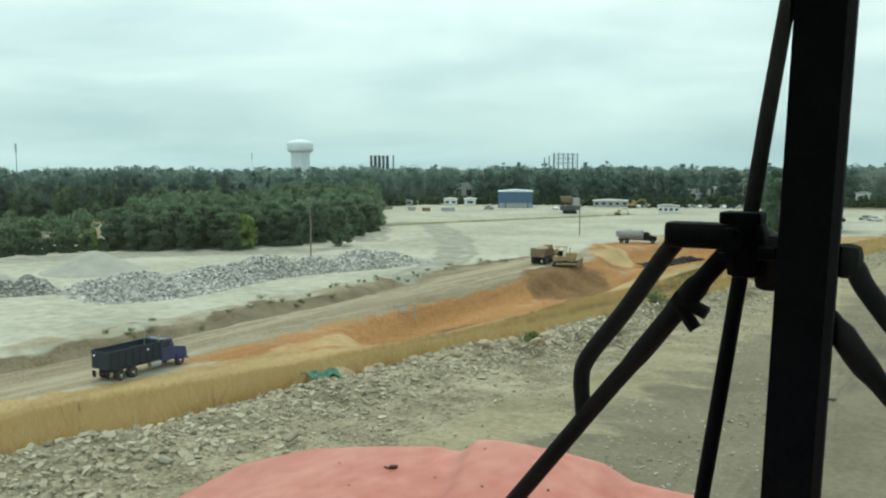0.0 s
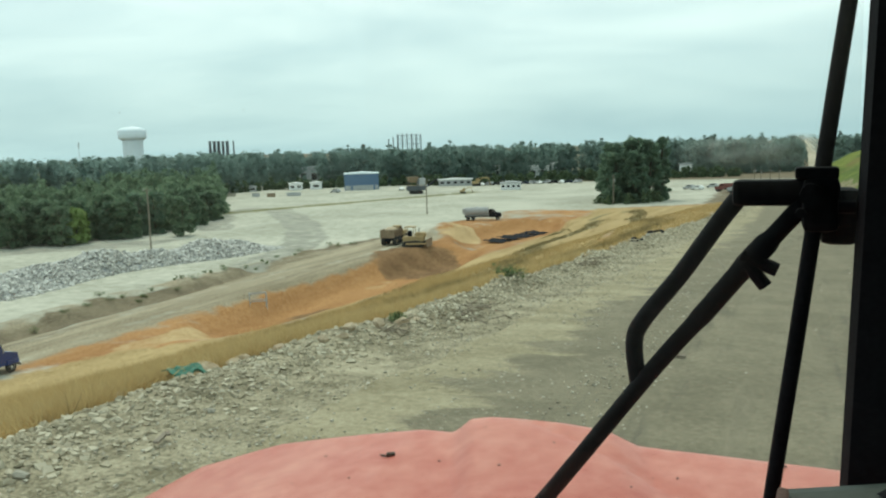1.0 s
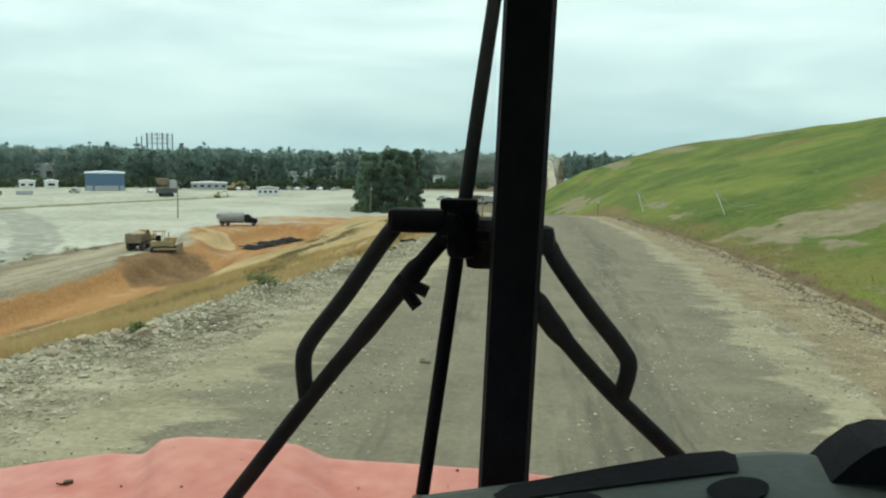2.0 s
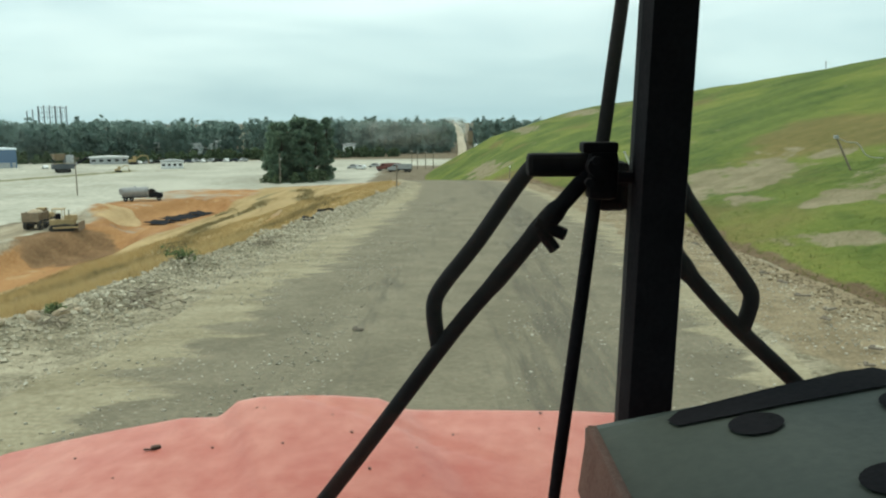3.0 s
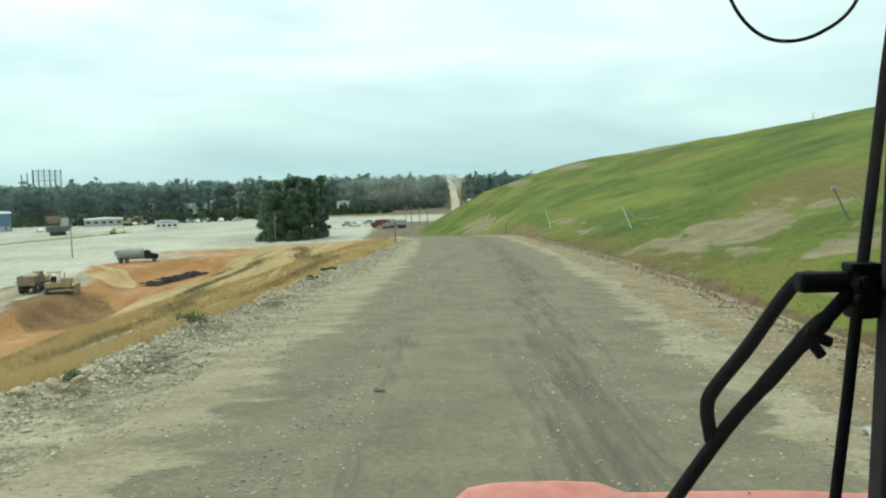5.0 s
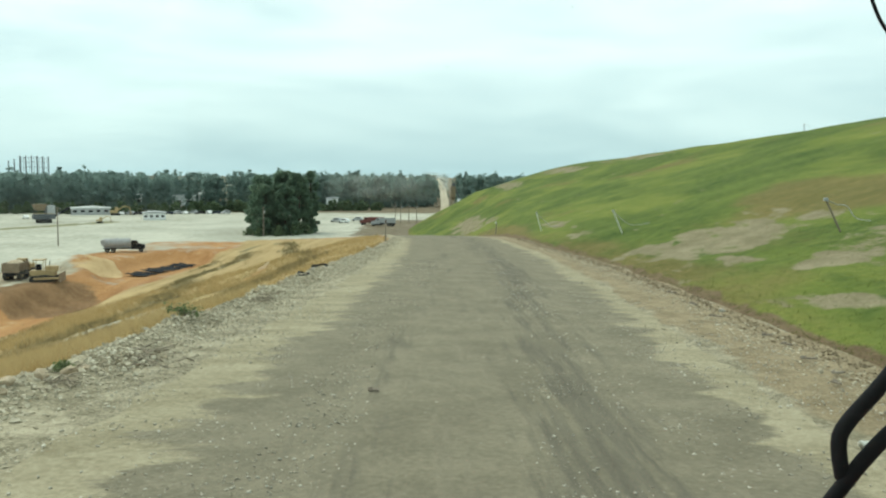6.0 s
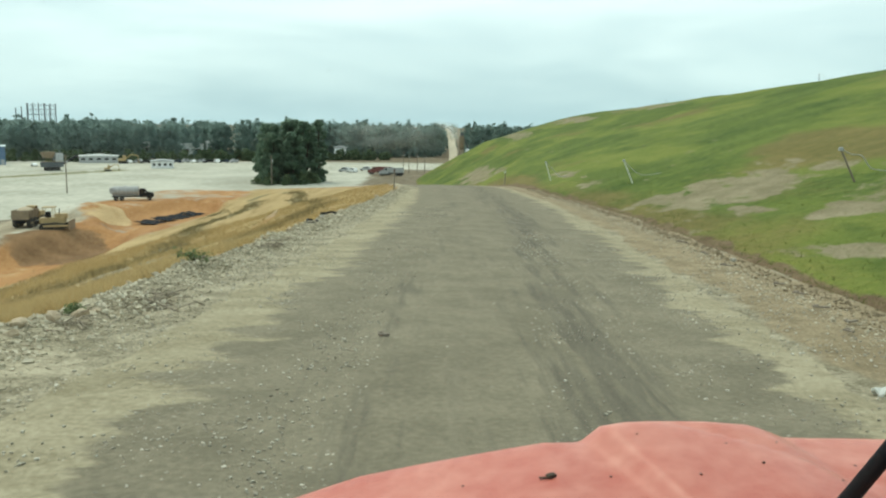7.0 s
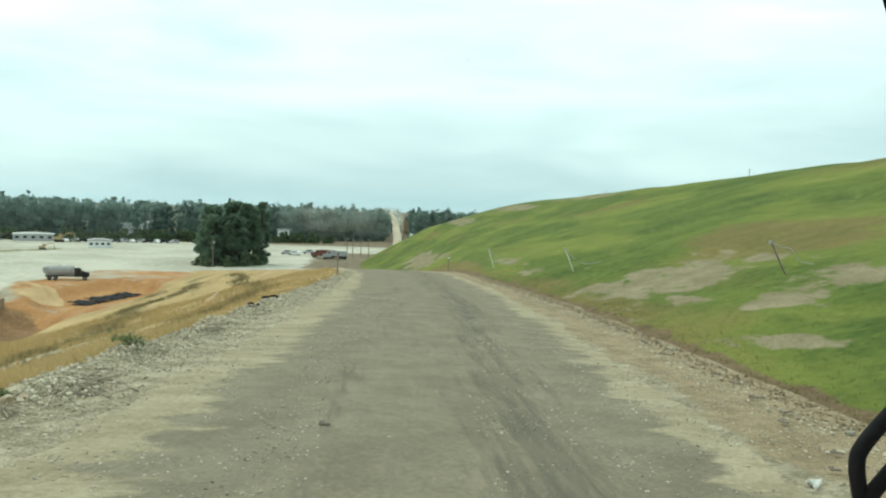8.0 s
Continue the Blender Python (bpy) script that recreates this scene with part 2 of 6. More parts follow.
z = Zones("haul road gravel", (0.166, 0.148, 0.105), (0.248, 0.220, 0.158), 0.9)
z.zone("pale", (0.248, 0.216, 0.138), (0.400, 0.354, 0.246), 0.9, 1.05, 1.1, (0.5, 1.3, 1.0), (0.34, 1.05, 1.0))
z.zone("wet", (0.118, 0.106, 0.080), (0.180, 0.162, 0.121), 2.2, 0.62, 2.6, (1.8, 0.20, 1.0), (1.7, 0.11, 1.0))
z.zone("streak", (0.175, 0.155, 0.112), (0.265, 0.236, 0.172), 2.0, 0.60, 3.0, (2.0, 0.2, 1.0), (1.8, 0.10, 1.0))
M_ROAD = z.finish(17.0, 0.85, 0.035)

z = Zones("hill turf", (0.052, 0.088, 0.014), (0.125, 0.160, 0.032), 0.16)
z.zone("yellow", (0.115, 0.150, 0.024), (0.185, 0.205, 0.045), 0.35, 0.62, 0.16, (1.0, 0.3, 1.0), (1.0, 0.35, 1.0))
z.zone("rusty", (0.120, 0.110, 0.032), (0.185, 0.150, 0.052), 0.22, 0.62, 0.14, None, (1.0, 0.4, 1.0))
z.zone("bare", (0.170, 0.146, 0.082), (0.285, 0.246, 0.158), 0.8, 1.3, 0.65, (1.0, 0.5, 1.0), (1.0, 0.40, 1.0))
z.zone("lip", (0.11, 0.075, 0.042), (0.20, 0.145, 0.085), 0.9, 0.5, 0.8)
M_HILL = z.finish(3.0, 0.7, 0.12)


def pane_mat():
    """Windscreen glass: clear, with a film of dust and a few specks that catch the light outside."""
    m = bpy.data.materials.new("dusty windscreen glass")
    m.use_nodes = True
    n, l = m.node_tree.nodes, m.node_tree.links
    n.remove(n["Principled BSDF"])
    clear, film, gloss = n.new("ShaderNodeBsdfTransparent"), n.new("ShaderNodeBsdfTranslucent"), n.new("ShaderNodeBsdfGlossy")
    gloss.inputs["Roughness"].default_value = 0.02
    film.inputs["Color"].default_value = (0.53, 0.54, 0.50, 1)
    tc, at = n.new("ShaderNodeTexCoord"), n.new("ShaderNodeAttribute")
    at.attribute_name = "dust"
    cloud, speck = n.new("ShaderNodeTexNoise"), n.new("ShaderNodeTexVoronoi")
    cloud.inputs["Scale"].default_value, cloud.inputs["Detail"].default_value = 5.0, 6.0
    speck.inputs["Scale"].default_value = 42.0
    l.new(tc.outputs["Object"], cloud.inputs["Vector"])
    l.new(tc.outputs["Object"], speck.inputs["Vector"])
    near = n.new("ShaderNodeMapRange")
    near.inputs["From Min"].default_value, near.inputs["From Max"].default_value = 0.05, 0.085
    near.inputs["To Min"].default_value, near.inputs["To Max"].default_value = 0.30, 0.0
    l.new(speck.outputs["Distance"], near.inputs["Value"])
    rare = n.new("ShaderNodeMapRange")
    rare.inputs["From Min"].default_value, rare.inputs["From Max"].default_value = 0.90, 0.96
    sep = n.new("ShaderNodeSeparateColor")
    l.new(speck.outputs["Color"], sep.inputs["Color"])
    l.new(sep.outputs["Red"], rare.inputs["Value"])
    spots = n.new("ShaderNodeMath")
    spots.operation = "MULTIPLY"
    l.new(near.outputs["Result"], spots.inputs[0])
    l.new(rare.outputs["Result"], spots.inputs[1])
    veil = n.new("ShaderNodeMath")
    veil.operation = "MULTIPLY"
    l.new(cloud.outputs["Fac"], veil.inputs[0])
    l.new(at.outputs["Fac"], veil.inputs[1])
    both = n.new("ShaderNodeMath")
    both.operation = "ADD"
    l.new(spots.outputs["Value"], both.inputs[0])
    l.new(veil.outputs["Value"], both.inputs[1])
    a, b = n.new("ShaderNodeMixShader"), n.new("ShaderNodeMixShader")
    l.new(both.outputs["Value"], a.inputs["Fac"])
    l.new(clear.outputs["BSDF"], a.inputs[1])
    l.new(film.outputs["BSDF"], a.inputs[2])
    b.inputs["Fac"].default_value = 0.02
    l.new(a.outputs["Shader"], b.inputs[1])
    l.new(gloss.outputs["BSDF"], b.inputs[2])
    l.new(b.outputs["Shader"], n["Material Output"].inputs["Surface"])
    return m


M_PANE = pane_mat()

# ---------------------------------------------------------------- helpers for meshes
def mesh_np(name, verts, faces, material, masks=None, smooth=False):
    """A mesh object from arrays of corners and of equal-sided faces."""
    verts, faces = np.asarray(verts, dtype=np.float32), np.asarray(faces, dtype=np.int32)
    me = bpy.data.meshes.new(name)
    k = faces.shape[1]
    me.vertices.add(len(verts))
    me.vertices.foreach_set("co", verts.ravel())
    me.loops.add(faces.size)
    me.loops.foreach_set("vertex_index", faces.ravel())
    me.polygons.add(len(faces))
    me.polygons.foreach_set("loop_start", np.arange(0, faces.size, k, dtype=np.int32))
    me.polygons.foreach_set("loop_total", np.full(len(faces), k, dtype=np.int32))
    me.polygons.foreach_set("use_smooth", np.full(len(faces), smooth))
    me.update(calc_edges=True)
    me.validate()
    me.materials.append(material)
    for key, values in (masks or {}).items():
        me.attributes.new(key, "FLOAT", "POINT").data.foreach_set("value", np.asarray(values, dtype=np.float32))
    return new(name, me)


def part(name, bm, material, parent, label="", smooth=False):
    """One mesh object under a thing or a part."""
    me = bpy.data.meshes.new(name)
    bmesh.ops.recalc_face_normals(bm, faces=bm.faces)
    for f in bm.faces:
        f.smooth = smooth
    bm.to_mesh(me)
    bm.free()
    me.materials.append(material)
    ob = new(name, me)
    ob.parent = parent
    return tagged(ob, label) if label else ob


def thing(name, m, label, category, group=""):
    ob = new(name)
    ob.empty_display_size = 0.2
    ob.matrix_world = m
    return tagged(ob, label, category, group)


def box(size, at=(0, 0, 0), bevel=0.0, turn=None, bm=None):
    bm = bm or bmesh.new()
    made = bmesh.ops.create_cube(bm, size=1.0)["verts"]
    m = Matrix.Translation(at) @ (turn.to_4x4() if turn else Matrix.Identity(4)) @ Matrix.Diagonal((*size, 1))
    bmesh.ops.transform(bm, matrix=m, verts=made)
    if bevel:
        edges = list({e for v in made for e in v.link_edges})
        bmesh.ops.bevel(bm, geom=edges, offset=bevel, segments=2, affect="EDGES", profile=0.6)
    return bm


def tube(points, radius, sides=8, bm=None, closed_ends=True):
    """A round bar along points; the radius may be a list."""
    bm = bm or bmesh.new()
    pts = [Vector(p) for p in points]
    rs = radius if isinstance(radius, (list, tuple)) else [radius] * len(pts)
    rings = []
    a = None
    for i, p in enumerate(pts):
        d = (pts[min(i + 1, len(pts) - 1)] - pts[max(i - 1, 0)]).normalized()
        if a is None:
            a = d.cross(Vector((0, 0, 1)) if abs(d.z) < 0.9 else Vector((0, 1, 0)))
        a = (a - d * a.dot(d)).normalized()
        b = d.cross(a)
        rings.append([bm.verts.new(p + (a * math.cos(s) + b * math.sin(s)) * rs[i]) for s in (2 * math.pi * k / sides for k in range(sides))])
    for r0, r1 in zip(rings, rings[1:]):
        for k in range(sides):
            bm.faces.new((r0[k], r0[(k + 1) % sides], r1[(k + 1) % sides], r1[k]))
    if closed_ends:
        bm.faces.new(rings[0])
        bm.faces.new(rings[-1])
    return bm


def rounded(points, steps=5):
    """A smooth line through the given points."""
    pts = [Vector(p) for p in points]
    out = []
    for i in range(len(pts) - 1):
        p0, p1, p2, p3 = pts[max(i - 1, 0)], pts[i], pts[i + 1], pts[min(i + 2, len(pts) - 1)]
        for s in range(steps):
            t = s / steps
            out.append(0.5 * (2 * p1 + (p2 - p0) * t + (2 * p0 - 5 * p1 + 4 * p2 - p3) * t * t + (3 * p1 - p0 - 3 * p2 + p3) * t ** 3))
    return out + [pts[-1]]


def spin(profile, sides=24, bm=None, m=None):
    """A turned body: (radius, height) pairs about z."""
    bm = bm or bmesh.new()
    m = m or Matrix.Identity(4)
    rings = [[bm.verts.new(m @ Vector((r * math.cos(2 * math.pi * k / sides), r * math.sin(2 * math.pi * k / sides), h))) for k in range(sides)] for r, h in profile]
    for r0, r1 in zip(rings, rings[1:]):
        for k in range(sides):
            bm.faces.new((r0[k], r0[(k + 1) % sides], r1[(k + 1) % sides], r1[k]))
    bm.faces.new(rings[0])
    bm.faces.new(rings[-1])
    return bm


def slab(outline, y0, y1, bm=None):
    """An outline of (x, z) drawn out along y."""
    bm = bm or bmesh.new()
    a = [bm.verts.new((x, y0, zz)) for x, zz in outline]
    b = [bm.verts.new((x, y1, zz)) for x, zz in outline]
    n = len(outline)
    for i in range(n):
        bm.faces.new((a[i], a[(i + 1) % n], b[(i + 1) % n], b[i]))
    bm.faces.new(a)
    bm.faces.new(b)
    return bm


# ---------------------------------------------------------------- the lie of the land
PLAIN = -16.0


def along(y, table):
    return np.interp(y, [p[0] for p in table], [p[1] for p in table])


def road_z(y):
    return along(y, [(-400, 3.0), (-60, 2.1), (0, 0), (80, -2.8), (95, -3.7), (240, PLAIN), (900, PLAIN)])


BERM = [(-400, -8.6), (0, -8.6), (12, -8.2), (20, -7.3), (26, -6.6), (36, -5.9), (60, -3.9), (76, -3.2), (100, -6), (140, -16), (240, -45), (300, -60)]
TOE = [(-400, 8.2), (0, 8.2), (17, 8.6), (30, 9.25), (45, 9.65), (70, 8.75), (100, 7.8), (150, 5.0), (250, -6.0), (280, -7.0), (300, -5.6), (330, -3.0), (380, 3.0), (450, 9), (900, 14)]
LEFT = [(-400, -5.0), (0, -5.0), (12, -4.5), (20, -3.9), (33, -3.0), (52, -2.2), (75, -2.0), (100, -5), (140, -15), (240, -44)]
RIGHT = [(-400, 4.5), (0, 4.5), (11, 4.8), (19, 5.3), (34, 6.2), (56, 6.8), (80, 6.0), (100, 3.5), (140, -5), (240, -34)]


def smooth_step(a, b, v):
    t = np.clip((v - a) / (b - a), 0, 1)
    return t * t * (3 - 2 * t)


def waves(x, y, size, seed=0.0):
    """Cheap smooth unevenness, about -1 to 1."""
    s = 1.0 / size
    return (np.sin(x * s * 1.3 + y * s * 0.7 + seed) + np.sin(-x * s * 0.8 + y * s * 1.7 + 2.1 * seed + 1.3) + np.sin(x * s * 2.9 + 0.6 * np.sin(y * s * 2.3) + seed * 3.7) * 0.6 + np.sin(y * s * 3.7 - x * s * 1.9 + seed * 1.9) * 0.5) / 3.1


def pit_depth(x, y):
    d1 = ((x + 58) / 9.5) ** 2 + ((y - 112) / 40) ** 2
    d2 = ((x + 57) / 11) ** 2 + ((y - 178) / 26) ** 2
    return 3.6 * (1 - smooth_step(0.45, 1.25, d1)) + 2.6 * (1 - smooth_step(0.5, 1.2, d2))


def ground_z(x, y):
    x, y = np.asarray(x, float), np.asarray(y, float)
    r, b = road_z(y), along(y, BERM)
    out = np.maximum(b - x, 0)
    slope = r - 0.28 * out + (waves(x, y * 0.35, 4.0, 0.5) * 0.34 + waves(x, y * 0.3, 1.5, 3.1) * 0.10) * smooth_step(1, 7, out)
    # low crest of dumped stone at the road's edge
    berm = 0.28 * np.exp(-((x - b - 0.2) / 0.75) ** 2) * (0.6 + 0.5 * waves(x, y, 1.1, 2.0)) * (y < 90)
    plain = PLAIN + waves(x, y, 23.0, 1.0) * 0.18
    top = np.maximum(slope + berm, plain)
    blend = 1.2
    gap = np.abs(slope - plain)
    top = top + np.where(gap < blend, (blend - gap) ** 2 / (4 * blend), 0)
    # low bank of soil along the lower road, and the clay pit
    bank = 1.1 * np.exp(-((x + 82 + 2 * waves(y, y, 30, 3.0)) / 2.6) ** 2) * smooth_step(-60, -40, y) * (1 - smooth_step(120, 190, y)) * (1 + 0.4 * waves(x, y, 3.0))
    ditch = -0.7 * np.exp(-((x + 78) / 1.6) ** 2) * smooth_step(-60, -40, y) * (1 - smooth_step(100, 150, y))
    mound = 2.0 * np.exp(-((x + 72) / 4.5) ** 2 - ((y - 174) / 6.5) ** 2)
    return top + mound + bank + ditch - pit_depth(x, y) + (waves(x, y * 0.3, 1.6, 7.0) * 0.22 + waves(x, y * 0.5, 0.7, 1.0) * 0.07) * smooth_step(0.1, 1.0, pit_depth(x, y)) + waves(x, y, 2.2, 4.0) * 0.035 * (np.hypot(x, y) < 150)


def hill_z(x, y):
    x, y = np.asarray(x, float), np.asarray(y, float)
    toe = along(y, TOE)
    bench = along(y, [(-400, 3.0), (-60, 2.1), (0, 0), (80, -2.8), (240, -10.0), (520, -13.0)])
    rise = np.minimum(bench - 0.25 + 0.318 * (x - toe) + 0.10 * np.clip(x - toe, 0, 1.2), road_z(y) - 0.25 + 0.55 * (x - toe))
    crest = 12.4 - 0.0140 * np.clip(y, -200, 190) - 0.0215 * np.clip(y - 190, 0, None) + 0.025 * (x - 60) + waves(x, y, 22, 0.3) * 0.35
    k = 2.5
    h = np.clip(0.5 + 0.5 * (crest - rise) / k, 0, 1)
    top = crest * (1 - h) + rise * h - k * h * (1 - h)
    top = top + waves(x, y, 9.0, 1.7) * 0.16 * smooth_step(1, 6, x - toe) + waves(x * 0.4, y, 3.0, 5.0) * 0.08
    end = smooth_step(430, 520, y)
    return top * (1 - end) + (PLAIN - 1.0) * end


def axis(parts):
    out = []
    for a, b, step in parts:
        out += list(np.arange(a, b, step))
    return np.array(out + [parts[-1][1]])


def sheet(name, xs, ys, height, material, masks):
    gx, gy = np.meshgrid(xs, ys)
    gz = height(gx, gy)
    w = len(xs)
    i = np.arange(len(ys) - 1)[:, None] * w + np.arange(w - 1)[None, :]
    faces = np.stack([i, i + 1, i + w + 1, i + w], -1).reshape(-1, 4)
    return mesh_np(name, np.stack([gx, gy, gz], -1).reshape(-1, 3), faces, material, {k: f(gx, gy).ravel() for k, f in masks.items()}, True)


def band(v, a, b, soft):
    return smooth_step(a - soft, a + soft, v) * (1 - smooth_step(b - soft, b + soft, v))


def m_shoulder(x, y):
    return smooth_step(-1.2, 0.6, x - along(y, BERM)) * (y < 110)


def m_verge(x, y):
    clearing = (0.58 + 0.35 * waves(x, y, 7.0, 2.0)) * smooth_step(1.36, 1.46, -x / np.maximum(y, 1.0)) * band(np.hypot(x, y), 206, 330, 6) * (x < -150)
    return clearing + 0.86 * band(x - along(y, TOE) + 0.4 * waves(y, y, 2.3, 1.0), -2.3, 0.8, 0.6) * (y > -60) * (y < 110)


def clay_line(y):
    """How far down the embankment the straw gives way to bare clay."""
    return np.interp(y, [0, 60, 80, 115, 128, 150, 197, 217, 260], [64, 58, 46, 44, 38, 28, 18, 10, 6])


def m_trail(x, y):
    """Two pale footpaths worn across the slope."""
    a = np.exp(-((x - along(y, [(30, -20.5), (46, -18.1), (59, -15.2), (73, -16.5), (87, -17.2), (114, -21.5)])) / 0.8) ** 2) * band(y, 30, 112, 3)
    b = np.exp(-((x - along(y, [(20, -14.0), (48, -21.5), (80, -31), (120, -33), (150, -37)]) - 0.8 * waves(y, y, 5.0, 2.0)) / 1.3) ** 2) * band(y, 55, 150, 8)
    return np.maximum(a, 0.35 * b)


def m_straw(x, y):
    d = along(y, BERM) - x
    far = band(y, -300, 240, 12)
    trail = m_trail(x, y)
    return smooth_step(-0.3, 1.2, d) * (1 - smooth_step(-4, 4, d - clay_line(y))) * far * (1 - 0.72 * trail) * (0.95 - 0.18 * (waves(x * 1.5, y * 0.35, 4.0, 2.4) > 0.62))


def tuft_line(y):
    return np.interp(y, [10, 38, 46, 80, 110, 135, 155, 220], [11, 12, 14.5, 22, 24, 22, 13, 7])


def m_tuft(x, y):
    """Coarse dark grass in bands along the slope."""
    d = along(y, BERM) - x
    wob = 1.4 * waves(x * 0.4, y, 6.0, 2.2)
    lower = np.exp(-((d - tuft_line(y) - wob) / 2.7) ** 2)
    upper = 0.75 * np.exp(-((d - 0.36 * tuft_line(y) - 0.6 * wob) / 1.5) ** 2)
    foot = 0.6 * np.exp(-((d - 1.75 * tuft_line(y) - wob) / 3.0) ** 2)
    return (1 - m_trail(x, y)) * (0.72 + 0.45 * waves(x, y * 0.3, 3.0, 8.0)) * np.maximum(np.maximum(lower, upper), foot) * smooth_step(24, 40, y) * (1 - smooth_step(205, 225, y)) * (1 - smooth_step(-5, 1, d - clay_line(y))) * smooth_step(0.4, 1.6, d)


def m_clay(x, y):
    d = along(y, BERM) - x
    west = np.interp(y, [52, 160, 182, 230], [-67.5, -67.5, -80, -76])
    area = band(x - west, 0, 90, 2.5) * band(y, 52, 236, 10)
    return area * (0.62 + 0.5 * smooth_step(0.2, 1.5, pit_depth(x, y)) + 0.22 * waves(x, y, 12, 6.0))


def m_ochre(x, y):
    d1 = ((x + 71) / 8) ** 2 + ((y - 173) / 9) ** 2
    d2 = ((x + 61) / 4) ** 2 + ((y - 123) / 9) ** 2
    rim = band(pit_depth(x, y), 0.15, 0.9, 0.2) * 0.5
    streak = band(x - 0.35 * waves(y, y, 9, 2.0) * 6, -62, -57, 1.2) * band(y, 40, 84, 8) * 0.6
    return m_clay(x, y) * (0.85 * (1 - smooth_step(0.5, 1.3, d1)) + 0.32 * (1 - smooth_step(0.2, 1.6, d2)) + rim) + streak


def m_brown(x, y):
    d1 = ((x + 63) / 8) ** 2 + ((y - 139) / 11) ** 2
    d2 = ((x + 57) / 5) ** 2 + ((y - 98) / 10) ** 2
    return np.maximum(0.85 * (1 - smooth_step(0.3, 1.7, d1)), 0.75 * (1 - smooth_step(0.2, 2.2, d2))) + 0.22 * waves(x, y, 5.0, 4.0) * (pit_depth(x, y) > 0.5)


def m_track(x, y):
    low = band(x + 1.5 * waves(y, y, 40, 1.0), -79, -65.5, 1.2) * band(y, -60, 170, 10) * (0.82 + 0.3 * waves(x, y * 0.04, 1.1, 3.0))
    rim = band(x + 1.5 * waves(y, y, 18, 5.0), -87, -79.5, 1.2) * band(y, -40, 150, 12) * (0.5 + 0.25 * waves(x, y, 2.5, 5.0))
    return np.maximum(low * 0.85, rim) + 0.2 * waves(x * 0.6, y, 16, 9.0) * (x < -84)


LOOP = [(-134, 172), (-138, 178), (-161, 210), (-168, 226), (-167, 234), (-158, 234), (-135, 208), (-110, 176), (-95, 152), (-87, 134), (-83, 112)]


def off_line(x, y, line):
    """How far a place lies from a line of points."""
    best = np.full(np.shape(x), 1e9)
    for (ax, ay), (bx, by) in zip(line, line[1:]):
        t = np.clip(((x - ax) * (bx - ax) + (y - ay) * (by - ay)) / ((bx - ax) ** 2 + (by - ay) ** 2), 0, 1)
        best = np.minimum(best, np.hypot(x - ax - t * (bx - ax), y - ay - t * (by - ay)))
    return best


def m_grey(x, y):
    edge = 0.65 * band(np.hypot(x, y), 187, 200, 2) * (x < -125) + 0.45 * (1 - smooth_step(0.2, 1.5, ((x + 63) / 4) ** 2 + ((y - 165) / 6) ** 2))
    loop = off_line(x, y, LOOP) + 1.2 * waves(x, y, 9.0, 1.0)
    return edge + (0.80 + 0.15 * waves(x, y, 3.0, 2.0)) * (1 - smooth_step(3.2, 6.2, loop)) - 0.35 * (1 - smooth_step(0.4, 1.4, np.abs(loop - 1.5)))


def m_soil(x, y):
    bank = 1.15 * band(x + 0.8 * waves(y, y, 14, 3.0), -81.0, -77.0, 0.7) * smooth_step(-60, -40, y) * (1 - smooth_step(140, 200, y))
    woods = smooth_step(120, 150, -x) * smooth_step(-4, 4, np.hypot(x, y) - 205) * (x < -140) * (1 - smooth_step(150, 185, y)) * (0.45 + 0.5 * waves(x, y, 9.0, 3.0)) * (1 - smooth_step(1.40, 1.52, -x / np.maximum(y, 1.0)))
    flat = 0.7 * band(x, -24, 4, 5) * band(y, 246, 345, 10)
    return np.clip(bank * (0.78 + 0.3 * waves(x * 2, y, 3.0, 1.0)) + 0.7 * band(x + waves(y, y, 9, 4.0), -85, -80, 1.5) * band(y, -50, 150, 20) * waves(x, y, 2.6, 2.0) + flat + woods + 0.9 * smooth_step(385, 410, y) , 0, 1)


def m_green(x, y):
    d = along(y, BERM) - x
    u, v = 0.41 * (x + 148) + 0.91 * (y - 257), 0.91 * (x + 148) - 0.41 * (y - 257)
    strip = 0.62 * band(v, -5, 5, 2.0) * band(u, -70, 75, 8)
    slope = smooth_step(4, 9, d) * (1 - smooth_step(14, 22, d)) * band(y, 20, 120, 10) * (0.28 + 0.32 * waves(x, y * 0.4, 5.0, 1.5))
    return np.clip(strip + slope, 0, 1)


xs = axis([(-2500, -700, 150), (-700, -300, 25), (-300, -180, 5), (-180, -140, 2.5), (-140, -45, 1.5), (-45, -16, 0.8), (-16, -2, 0.22), (-2, 16, 0.7), (16, 120, 8), (120, 700, 60), (700, 2500, 200)])
ys = axis([(-600, -60, 45), (-60, -6, 3), (-6, 2, 0.6), (2, 45, 0.3), (45, 110, 0.8), (110, 250, 1.8), (250, 460, 6), (460, 1000, 40), (1000, 3600, 200)])
def under_road(x, y):
    """The ground sheet dips below the road's own sheet."""
    return ground_z(x, y) - 0.10 * smooth_step(0.2, 0.9, x - along(y, LEFT)) * smooth_step(0.2, 0.9, along(y, RIGHT) - x) * (y > -25) * (y < 236)


ground = sheet("ground", xs, ys, under_road, M_GROUND, {"soil": m_soil, "track": m_track, "clay": m_clay, "ochre": m_ochre, "brown": m_brown, "straw": m_straw, "tuft": m_tuft, "grey": m_grey, "green": m_green, "shoulder": m_shoulder, "verge": m_verge})
tagged(ground, "pale crushed stone ground with orange clay pit and straw-covered embankment", "ground", kind="structure")


